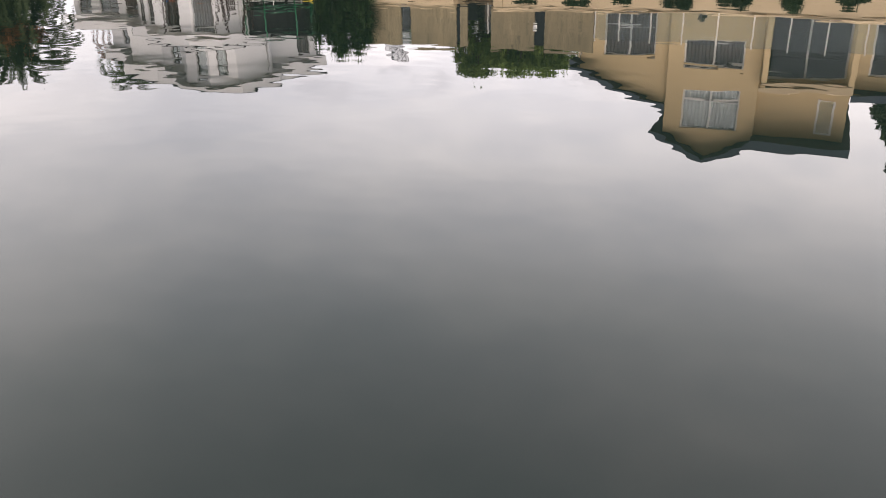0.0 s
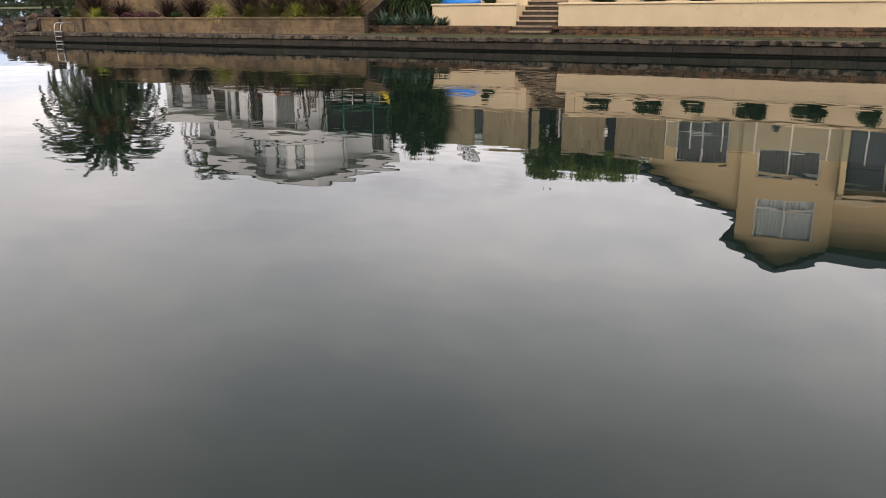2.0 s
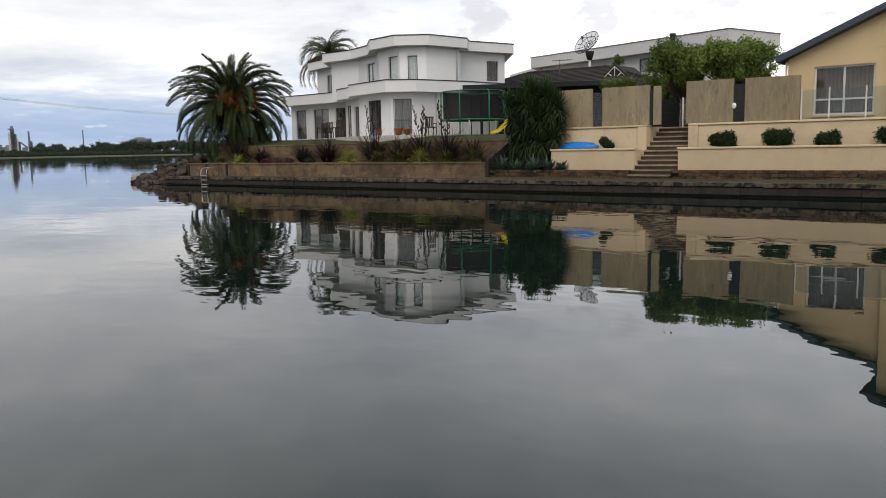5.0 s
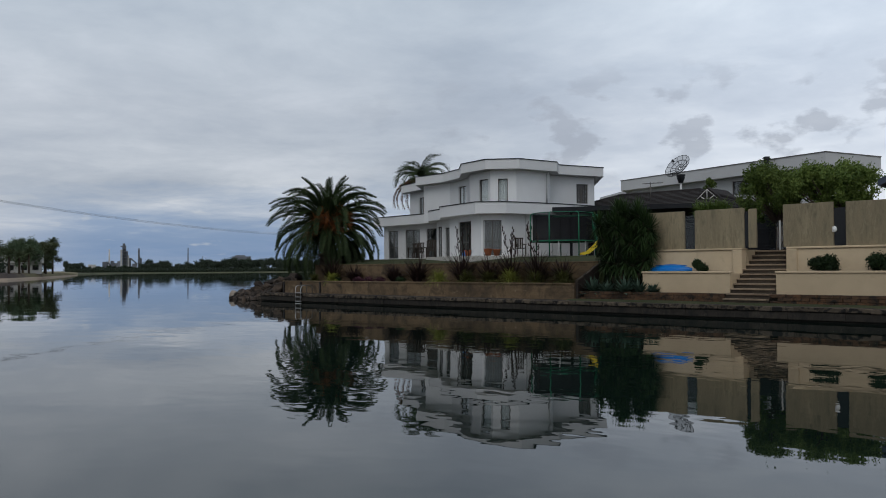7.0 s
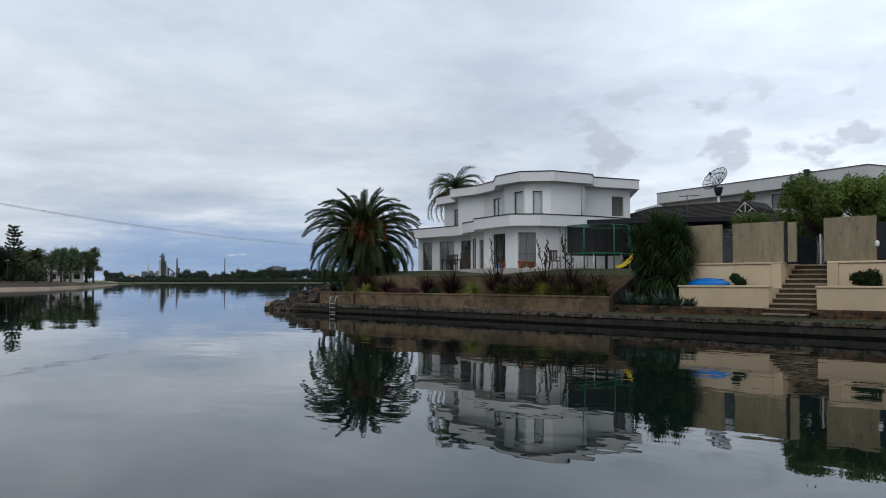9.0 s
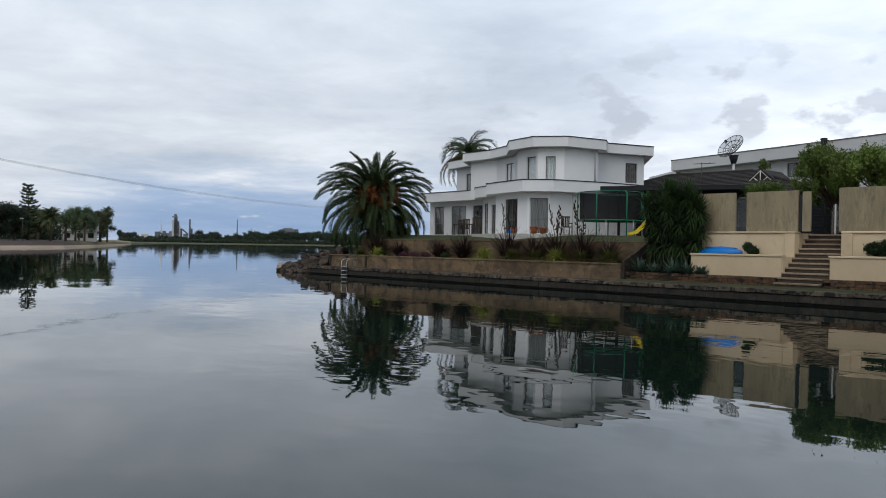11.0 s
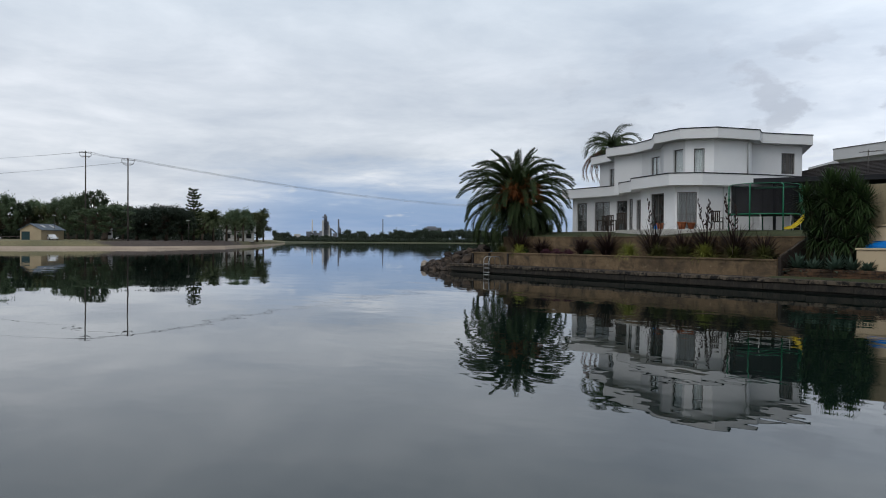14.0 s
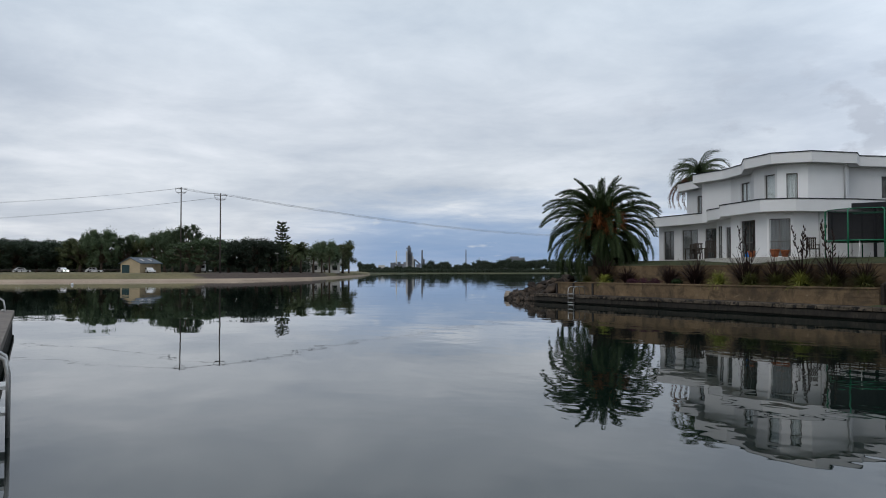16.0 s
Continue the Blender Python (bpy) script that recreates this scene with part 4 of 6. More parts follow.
def tiled_pavilion():
    house = thing("tiled_pavilion", "low house with a hipped roof of dark tiles", "house", at=(-26, 52, 2.7))
    b = fresh()
    box(b, -36.0, 48.6, 2.5, -20.5, 56, 5.6)
    part("wall", b, M_FRAMEBROWN, house)
    core = fresh()
    ex0, ex1, ey0, ey1, ez, rz = -36.8, -19.8, 47.8, 57.0, 5.55, 7.3
    e = [core.verts.new(q) for q in ((ex0, ey0, ez), (ex1, ey0, ez), (ex1, ey1, ez), (ex0, ey1, ez))]
    r0, r1 = core.verts.new((-32.3, 52.4, rz)), core.verts.new((-25.9, 52.4, rz))
    for f in ((e[0], e[1], r1, r0), (e[1], e[2], r1), (e[2], e[3], r0, r1), (e[3], e[0], r0), (e[3], e[2], e[1], e[0])):
        core.faces.new(f)
    roof = part("roof", core, M_TILE, house)
    # tile courses on the slope that faces the lake
    n = 15
    for k in range(n):
        t0 = k / n
        b = fresh()
        ya, za = ey0 + (52.4 - ey0) * t0, ez + (rz - ez) * t0
        yb, zb = ey0 + (52.4 - ey0) * (t0 + 1.15 / n), ez + (rz - ez) * (t0 + 1.15 / n)
        xa, xb = ex0 + (-32.3 - ex0) * t0, ex1 + (-25.9 - ex1) * t0
        vs = [b.verts.new(q) for q in ((xa, ya, za + 0.09), (xb, ya, za + 0.09), (xb, yb, zb + 0.03), (xa, yb, zb + 0.03), (xa, ya, za + 0.02), (xb, ya, za + 0.02))]
        b.faces.new(vs[:4])
        b.faces.new((vs[4], vs[5], vs[1], vs[0]))
        part("tile_course", b, M_TILE, roof)
    b = fresh()
    tube(b, [(-25.9, 52.4, rz + 0.05), (ex1, ey0, ez + 0.08)], 0.12, 6)
    tube(b, [(-25.9, 52.4, rz + 0.05), (-32.3, 52.4, rz + 0.05)], 0.12, 6)
    tube(b, [(-32.3, 52.4, rz + 0.05), (ex0, ey0, ez + 0.08)], 0.12, 6)
    part("ridge_tiles", b, M_TILE, roof)
    b = fresh()
    gx, gy = -24.2, 50.0
    tube(b, [(gx - 0.95, gy, 6.25), (gx, gy, 7.08), (gx + 0.95, gy, 6.25), (gx - 0.95, gy, 6.25)], 0.035, 4)
    tube(b, [(gx, gy, 7.05), (gx, gy, 6.27)], 0.03, 4)
    tube(b, [(gx, gy, 6.3), (gx - 0.45, gy, 6.65)], 0.03, 4)
    tube(b, [(gx, gy, 6.3), (gx + 0.45, gy, 6.65)], 0.03, 4)
    part("gable_truss", b, M_FRAME, house, "white timber gable ornament")
    b = fresh()
    v = [b.verts.new(q) for q in ((gx - 1.5, gy + 0.1, 6.0), (gx, gy + 0.1, 7.2), (gx + 1.5, gy + 0.1, 6.0), (gx - 1.5, gy + 3, 6.0), (gx, gy + 3, 7.2), (gx + 1.5, gy + 3, 6.0))]
    for f in ((0, 1, 4, 3), (1, 2, 5, 4), (0, 2, 1), (3, 4, 5), (0, 3, 5, 2)):
        b.faces.new([v[i] for i in f])
    part("gable_roof", b, M_TILE, house)
    b = fresh()
    tube(b, [(-28.3, 50.0, 6.4), (-28.3, 50.0, 7.9)], 0.03, 5)
    tube(b, [(-28.9, 50.0, 7.8), (-27.5, 50.3, 7.8)], 0.025, 5)
    for k in range(5):
        tube(b, [(-28.8 + 0.28 * k, 49.8, 7.8), (-28.8 + 0.28 * k, 50.3, 7.8)], 0.015, 4)
    part("aerial", b, M_FRAMEBROWN, house, "thin television aerial")


tiled_pavilion()


def patio_cover():
    cover = thing("patio_cover", "dark flat-roofed patio cover with slatted screen beside the white house", "patio cover", at=(-26, 42, 2.68))
    b = fresh()
    vs = [(-29.0, 39.6), (-20.8, 43.6), (-22.5, 50), (-29.2, 46)]
    prism(b, vs, 5.40, 5.66)
    part("roof", b, M_ROOFEDGE, cover)
    for k in range(12):
        b = fresh()
        z = 2.75 + 0.215 * k
        m, length = seg_matrix((-29.0, 43.4), (-20.6, 47.0))
        obox(b, m, 0, 0, z, length, 0.05, z + 0.19)
        part("slat", b, M_ROOFEDGE, cover)
    for x, yy in ((-28.2, 40.4), (-21.2, 43.9)):
        b = fresh()
        box(b, x - 0.06, yy - 0.06, 2.6, x + 0.06, yy + 0.06, 5.4)
        part("post", b, M_ROOFEDGE, cover)


patio_cover()


def dish():
    d = thing("satellite_dish", "large black mesh satellite dish on a pole", "satellite dish", at=(-30.45, 58.5, 2.68))
    b = fresh()
    tube(b, [(-30.45, 58.5, 2.66), (-30.45, 58.5, 9.4)], 0.09, 8)
    part("pole", b, M_GREYWALL, d)
    b = fresh()
    tube(b, [(-30.45, 58.5, 8.6), (-30.45, 58.5, 8.9), (-30.45, 58.5, 9.25)], [0.18, 0.28, 0.36], 10)
    part("collar", b, M_ROOFEDGE, d)
    axis = Vector((-0.20, -0.74, 0.56)).normalized()
    q = axis.to_track_quat("Z", "Y").to_matrix().to_4x4()
    m = Matrix.Translation((-30.5, 58.4, 9.75)) @ q
    rad, sag = 1.08, 0.30
    b = fresh()
    for k in range(12):
        a = 2 * math.pi * k / 12
        tube(b, [m @ Vector((rad * s * math.cos(a), rad * s * math.sin(a), sag * s * s)) for s in (0.08, 0.3, 0.55, 0.8, 1.0)], 0.02, 4)
    for s in (0.35, 0.68, 1.0):
        tube(b, [m @ Vector((rad * s * math.cos(a), rad * s * math.sin(a), sag * s * s)) for a in [2 * math.pi * j / 28 for j in range(29)]], 0.022, 4)
    part("rib_frame", b, M_ROOFEDGE, d)
    b = fresh()
    for i in range(8):
        for k in range(24):
            q4 = []
            for s, kk in ((i / 8, k), ((i + 1) / 8, k), ((i + 1) / 8, k + 1), (i / 8, k + 1)):
                a = 2 * math.pi * kk / 24
                q4.append(b.verts.new(m @ Vector((rad * (0.06 + 0.94 * s) * math.cos(a), rad * (0.06 + 0.94 * s) * math.sin(a), sag * s * s))))
            b.faces.new(q4)
    part("mesh_skin", b, M_MESH, d, "fine black wire mesh", fix=False)
    b = fresh()
    for a in (0.5, 2.6, 4.7):
        tube(b, [m @ Vector((rad * 0.9 * math.cos(a), rad * 0.9 * math.sin(a), sag * 0.8)), m @ Vector((0, 0, 0.85))], 0.014, 4)
    tube(b, [m @ Vector((0, 0, 0.78)), m @ Vector((0, 0, 0.98))], 0.08, 8)
    part("feed_horn", b, M_ROOFEDGE, d)


def mesh_material(name, cover):
    mat = bpy.data.materials.new(name)
    t = nodes_of(mat)
    df = node(t, "ShaderNodeBsdfDiffuse", {"Color": (0.02, 0.02, 0.022, 1)})
    tp = node(t, "ShaderNodeBsdfTransparent")
    mx = node(t, "ShaderNodeMixShader", {0: cover, 1: tp.outputs[0], 2: df.outputs[0]})
    node(t, "ShaderNodeOutputMaterial", {0: mx.outputs[0]})
    return mat


M_MESH = mesh_material("black_wire_mesh", 0.42)
dish()

# ---- plants ----
def blade(bm, root, yaw, pitch, length, width, bend, n=4, tip=0.15):
    """A long leaf that leaves root at a pitch and bends down along its length."""
    d = Vector((math.cos(yaw), math.sin(yaw), 0))
    side = Vector((-d.y, d.x, 0))
    p, a = Vector(root), pitch
    prev = None
    for i in range(n + 1):
        s = i / n
        w = width * (1 - (1 - tip) * s * s) * (0.6 + 0.8 * min(s * 2, 1)) * 0.5
        row = (bm.verts.new(p - side * w), bm.verts.new(p + side * w))
        if prev:
            bm.faces.new((prev[0], prev[1], row[1], row[0]))
        prev = row
        p = p + (d * math.cos(a) + Vector((0, 0, 1)) * math.sin(a)) * (length / n)
        a -= bend / n


def leaf_cloud(bm, c, r, n, size, rnd, shell=0.55):
    """Many small leaves through an uneven ellipsoid."""
    c = Vector(c)
    for _ in range(n):
        v = Vector((rnd.gauss(0, 1), rnd.gauss(0, 1), rnd.gauss(0, 1))).normalized()
        k = shell + (1 - shell) * rnd.random()
        k *= 0.82 + 0.36 * noise.noise(v * 2.3 + c)
        p = c + Vector((v.x * r[0], v.y * r[1], v.z * r[2])) * k
        u = Vector((rnd.gauss(0, 1), rnd.gauss(0, 1), rnd.gauss(0, 1.2))).normalized()
        w = u.cross(v + Vector((rnd.uniform(-.6, .6), rnd.uniform(-.6, .6), rnd.uniform(-.6, .6))))
        if w.length < 1e-3:
            continue
        w.normalize()
        s = size * rnd.uniform(0.6, 1.3)
        bm.faces.new([bm.verts.new(p + q) for q in (u * s, w * s * 0.45, -u * s, -w * s * 0.45)])


def frond_mesh(name, mat, length, bend, leaflet, pairs, seed, width=0.05, droop=0.5, splay=0.78, lift=0.28):
    r = random.Random(seed)
    bm = fresh()
    pts, a, p = [], 0.0, Vector((0, 0, 0))
    n = 14
    for i in range(n + 1):
        pts.append(p.copy())
        p = p + Vector((math.cos(a), 0, math.sin(a))) * (length / n)
        a -= bend / n * (0.5 + 1.0 * i / n)
    tube(bm, pts, [0.05 * (1 - 0.85 * i / n) for i in range(n + 1)], 4, cap=False)
    for i in range(pairs):
        s = 0.10 + 0.9 * (i + r.random() * 0.5) / pairs
        k = min(int(s * n), n - 1)
        q = pts[k].lerp(pts[k + 1], s * n - k)
        d = (pts[k + 1] - pts[k]).normalized()
        up = Vector((0, 1, 0)).cross(d) * -1
        l = leaflet * (0.45 + 1.1 * math.sin(min(math.pi, 0.25 + s * 2.7))) * r.uniform(0.85, 1.1)
        for sg in (-1, 1):
            out = (Vector((0, sg, 0)) * splay + d * 0.62 + up * (lift + r.uniform(-.12, .12))).normalized()
            tipv = q + out * l + Vector((0, 0, -droop * l * l))
            mid = q + out * l * 0.55
            w = d * width * 0.5
            vs = [bm.verts.new(q - w * 0.6), bm.verts.new(q + w * 0.6), bm.verts.new(mid + w), bm.verts.new(mid - w), bm.verts.new(tipv)]
            bm.faces.new((vs[0], vs[1], vs[2], vs[3]))
            bm.faces.new((vs[3], vs[2], vs[4]))
    return mesh_of(name, bm, mat, fix=False)


def date_palm(at, crown_z, seed=1):
    r = random.Random(seed)
    x, y, z = at
    palm = thing("date_palm", "broad date palm with arching green fronds and orange fruit stalks", "palm tree", at=at)
    bm = fresh()
    tube(bm, [(x, y, z - 0.1), (x, y, z + 0.6), (x, y, crown_z - 0.8), (x, y, crown_z + 0.2)], [0.62, 0.5, 0.48, 0.62], 14)
    trunk = part("trunk", bm, M_BARK, palm)
    for k in range(90):
        a, zz = k * 2.4, z + 0.2 + (crown_z - z) * k / 90
        m = Matrix.Translation((x + 0.5 * math.cos(a), y + 0.5 * math.sin(a), zz)) @ Matrix.Rotation(a, 4, "Z") @ Matrix.Rotation(-0.9, 4, "Y")
        piece("leaf_base", LEAF_BASE, trunk, m)
    shapes = [frond_mesh("frond", M_PALM, l, b, 0.32, 118, 20 + i, 0.032, 0.6, 0.6, 0.52) for i, (l, b) in enumerate(((3.8, 1.95), (4.15, 1.75), (4.3, 1.95), (4.05, 1.6), (3.3, 1.0)))]
    n = 150
    for k in range(n):
        s = (k + 0.5) / n
        pitch = math.radians(88 - 122 * s ** 0.92 + r.uniform(-9, 9))
        yaw = k * 2.39996 + r.uniform(-.2, .2)
        i = 4 if s < 0.045 else (0 if s < 0.22 else r.choice((1, 2, 3)))
        base = Vector((x + 0.35 * math.cos(yaw), y + 0.35 * math.sin(yaw), crown_z + 0.6 - 1.1 * s))
        sc = r.uniform(0.9, 1.06) * (0.93 if s < 0.15 else 0.97)
        m = Matrix.Translation(base) @ Matrix.Rotation(yaw, 4, "Z") @ Matrix.Rotation(-pitch, 4, "Y") @ Matrix.Rotation(r.uniform(-.25, .25), 4, "X") @ Matrix.Scale(sc, 4)
        piece("frond", shapes[i], palm, m)
    # orange fruit stalks towards the water
    for k in range(18):
        yaw = -1.25 + 1.3 * k / 17 + r.uniform(-.1, .1)
        bm = fresh()
        d = Vector((math.cos(yaw), math.sin(yaw), 0))
        root = Vector((x, y, crown_z + 0.1)) + d * 0.6
        end = root + d * r.uniform(1.2, 2.1) + Vector((0, 0, r.uniform(-0.6, 0.9)))
        tube(bm, [root, root.lerp(end, 0.5) + Vector((0, 0, 0.2)), end], 0.03, 4)
        for _ in range(90):
            u = Vector((r.gauss(0, 1), r.gauss(0, 1), r.gauss(0, 1))).normalized()
            q = end + u * 0.08
            e = q + (u + d * 0.4) * r.uniform(0.22, 0.62) + Vector((0, 0, -0.14))
            w = u.cross(Vector((0, 0, 1)))
            w = w.normalized() * 0.012 if w.length > 1e-3 else Vector((0.014, 0, 0))
            bm.faces.new([bm.verts.new(c) for c in (q - w, q + w, e + w, e - w)])
        part("fruit_stalk", bm, M_ORANGE, palm, "orange fruit stalk", fix=False)
    return palm


bm = fresh()
box(bm, 0, -0.09, -0.03, 0.30, 0.09, 0.03)
soften(bm, 0.02)
LEAF_BASE = mesh_of("leaf_base", bm, M_BARK)
date_palm((-44.15, 34.5, 2.25), 5.0)


def queen_palm(at, crown_z, seed=2):
    r = random.Random(seed)
    x, y, z = at
    palm = thing("feather_palm", "tall feather palm with drooping fronds behind the house", "palm tree", at=at)
    bm = fresh()
    tube(bm, [(x, y, z), (x, y, crown_z)], [0.2, 0.14], 10)
    part("trunk", bm, M_BARK, palm)
    shapes = [frond_mesh("frond", M_PALM, 2.7, b, 0.42, 60, 50 + i, 0.035, 1.5, 0.6) for i, b in enumerate((2.0, 2.5, 3.0))]
    dead = frond_mesh("dead_frond", M_DEADLEAF, 4.2, 2.1, 0.4, 46, 55, 0.06, 1.5, 0.5)
    for k in range(19):
        s = (k + 0.5) / 19
        pitch = math.radians(75 - 70 * s + r.uniform(-8, 8))
        yaw = k * 2.39996
        piece("frond", r.choice(shapes), palm, Matrix.Translation((x, y, crown_z)) @ Matrix.Rotation(yaw, 4, "Z") @ Matrix.Rotation(-pitch, 4, "Y"))
    for k, yaw in enumerate((3.7, 4.0, 4.3, 3.4, 5.2)):
        piece("dead_frond", dead, palm, Matrix.Translation((x, y, crown_z - 0.1)) @ Matrix.Rotation(yaw, 4, "Z") @ Matrix.Rotation(0.05 + 0.12 * k, 4, "Y") @ Matrix.Scale(0.86 - 0.04 * k, 4))


M_DEADLEAF = leaf_material("dead_palm_leaf", (0.07, 0.036, 0.024), (0.15, 0.075, 0.045))
queen_palm((-45.2, 44.6, 2.3), 9.2)


def yucca():
    r = random.Random(8)
    x, y, z = -19.98, 32.85, 0.88
    plant = thing("yucca", "tall multi-stemmed yucca with sword-shaped green leaves", "yucca", at=(x, y, z))
    heads = [(-1.15, 0, 2.6), (-0.55, -0.2, 2.1), (0.0, 0.1, 3.6), (-0.5, 0.2, 3.35), (0.45, 0.15, 3.3), (0.95, -0.1, 2.75), (0.5, -0.3, 2.35), (1.25, 0.1, 2.2), (0.1, -0.35, 2.75), (0.2, -0.3, 1.55), (-0.3, -0.25, 1.45), (1.1, -0.1, 3.2), (-0.85, 0.1, 3.05), (-0.2, -0.1, 3.75), (0.75, 0.0, 3.6), (-1.3, -0.1, 3.2), (1.35, 0.0, 2.9), (-0.2, -0.4, 3.15), (1.2, -0.2, 1.6), (0.65, -0.35, 1.35), (-0.75, -0.3, 1.5)]
    for hx, hy, hz in heads:
        bm = fresh()
        tube(bm, [(x + hx * 0.3, y + hy * 0.3, z - 0.05), (x + hx * 0.7, y + hy * 0.7, z + hz * 0.5), (x + hx, y + hy, z + hz)], [0.13, 0.10, 0.08], 7)
        stem = part("stem", bm, M_BARK, plant)
        bm = fresh()
        for k in range(130):
            s = k / 130
            blade(bm, (x + hx, y + hy, z + hz - 0.25 * s), k * 2.39996, math.radians(85 - 140 * s + r.uniform(-8, 8)), r.uniform(0.62, 0.92), 0.062, 0.35, 3, 0.08)
        part("leaf_head", bm, M_YUCCA, stem, fix=False)
        # hanging skirt; the shade below the leaf heads is in its dark green
        bm = fresh()
        for k in range(100):
            blade(bm, (x + hx * 0.95, y + hy * 0.95, z + hz - 0.3 - r.uniform(0, 0.85)), r.uniform(0, 6.28), math.radians(r.uniform(-86, -60)), r.uniform(0.5, 0.8), 0.055, 0.2, 2, 0.15)
        part("leaf_skirt", bm, M_YUCCASHADE, stem, "hanging older leaves, coloured dark for the shade under the heads", fix=False)


# darker copy of the yucca green, with the plant's inner shade in it
M_YUCCASHADE = leaf_material("shaded_yucca_leaf", (0.009, 0.017, 0.008), (0.032, 0.045, 0.020))
yucca()


def rosette(name, label, category, group, at, n, length, width, mat, lo=5, hi=85, bend=0.5, seed=0):
    r = random.Random(seed)
    bm = fresh()
    for k in range(n):
        s = k / n
        blade(bm, (r.uniform(-.08, .08), r.uniform(-.08, .08), 0), k * 2.39996 + r.uniform(-.2, .2), math.radians(lo + (hi - lo) * (1 - s) + r.uniform(-8, 8)), length * r.uniform(0.7, 1.1), width, bend * r.uniform(0.4, 1.3), 4, 0.08)
    ob = tagged(part(name, bm, mat, None, "", False), label, category, group)
    ob.location = at
    return ob


for k, (x, y, s) in enumerate(((-21.15, 32.0, 0.75), (-20.45, 32.1, 0.6), (-19.45, 32.0, 0.75), (-18.7, 32.02, 0.68), (-18.05, 32.0, 0.5), (-21.0, 32.5, 0.5))):
    rosette("agave", "blue-green agave rosette in the bed behind the bricks", "agave", "agaves below the yucca", (x, y, 0.89), 76, s * 1.02, 0.105, M_AGAVE, -10, 74, 0.25, 60 + k)

FLAX = [(-41.55, 1.1, 0), (-35.6, 0.75, 0), (-33.6, 1.08, 0), (-30.07, 1.15, 3), (-28.2, 0.95, 0), (-26.6, 1.1, 4), (-24.95, 1.15, 3), (-23.4, 0.85, 0), (-39.3, 0.75, 0)]
for k, (x, s, stalks) in enumerate(FLAX):
    r = random.Random(90 + k)
    s *= 1.6
    plant = thing("flax", "bronze flax clump with tall seed stalks" if stalks else "bronze flax clump with stiff upright leaves", "flax plant", "flax in the garden bed", at=(x, 32.75, 1.19))
    bm = fresh()
    for j in range(180):
        a = math.radians(r.uniform(38, 89))
        blade(bm, (x + r.uniform(-.15, .15), 32.75 + r.uniform(-.12, .12), 1.19), r.uniform(0, 6.28), a, s * r.uniform(0.6, 1.25), 0.05, r.uniform(0.1, 1.7), 5, 0.1)
    part("leaves", bm, M_FLAX if x > -42 else M_YUCCASHADE, plant, fix=False)
    for j in range(stalks):
        bm = fresh()
        sx, sy = x + r.uniform(-1.0, 1.0), 32.75 + r.uniform(-.3, .3)
        hgt = r.uniform(2.35, 3.1)
        top = (sx + r.uniform(-.15, .15), sy, 1.19 + hgt)
        tube(bm, [(x, 32.75, 1.2), ((x + sx) / 2, sy, 1.19 + hgt * 0.5), top], 0.02, 4)
        for q in range(9):
            t = 0.58 + 0.42 * q / 8
            c = Vector(((x + sx) / 2, sy, 1.19 + hgt * 0.5)).lerp(Vector(top), (t - 0.5) * 2)
            sd = r.choice((-1, 1)) * r.uniform(0.06, 0.2) * (1.25 - t)
            tube(bm, [c, c + Vector((sd, 0, 0.06)), c + Vector((sd * 1.6, 0, 0.17))], [0.010, 0.042, 0.02], 4)
        part("seed_stalk", bm, M_FLAX, plant, "dark seed stalk", fix=False)
for k, (x, s) in enumerate(((-31.35, 0.55), (-29.3, 0.5), (-27.75, 0.5), (-26.35, 0.55), (-24.75, 0.5), (-23.1, 0.55), (-42.6, 0.4), (-40.8, 0.45))):
    rosette("tufted_grass", "golden-green tufted grass in the garden bed", "grass tuft", "grasses in the garden bed", (x + 0.25, 31.98, 1.27), 420, s * 1.7, 0.028, M_GRASS if k in (0, 3, 7) else M_TUFT, 15, 86, 1.7, 120 + k)
for k, (x, w) in enumerate(((-38.2, 0.55), (-37.2, 0.5), (-36.2, 0.55), (-34.4, 0.4), (-40.3, 0.4))):
    bm = fresh()
    leaf_cloud(bm, (0, 0, 0.2), (w, 0.4, 0.26), 420, 0.05, random.Random(140 + k), 0.3)
    ob = tagged(part("low_shrub", bm, M_PURPLE if k < 3 else M_BUSH, None, "", False), "low purple-leaved shrub in the garden bed" if k < 3 else "low green shrub in the garden bed", "shrub", "low shrubs in the bed")
    ob.location = (x, 32.2, 1.19)

SHRUBS = [(-11.14, 0.58, 0.70), (-9.06, 0.58, 0.88), (-7.25, 0.5, 0.62), (-5.16, 0.62, 0.9), (-3.0, 0.62, 0.75), (-0.9, 0.6, 0.8), (0.95, 0.55, 0.75), (2.9, 0.6, 0.75), (4.9, 0.6, 0.75), (-16.24, 0.3, 0.62)]
for k, (x, w, hh) in enumerate(SHRUBS):
    r = random.Random(200 + k)
    w *= 1.25
    hh *= 1.08
    plant = thing("clipped_shrub", "dark green rounded shrub in the cream planter", "shrub", "shrubs in the planter", at=(x, 32.85, 1.7))
    bm = fresh()
    for j in range(5):
        tube(bm, [(x + r.uniform(-.05, .05), 32.85, 1.68), (x + r.uniform(-.6, .6) * w, 32.85 + r.uniform(-.2, .2), 1.7 + hh * 0.6)], [0.02, 0.01], 4)
    part("stems", bm, M_BARK, plant)
    bm = fresh()
    for j in range(7):
        leaf_cloud(bm, (x + r.uniform(-.5, .5) * w, 32.85 + r.uniform(-.12, .12), 1.76 + hh * r.uniform(0.22, 0.66)), (w * 0.52, 0.36, hh * 0.40), 800, 0.05, r, 0.2)
    part("foliage", bm, M_BUSH, plant, fix=False)


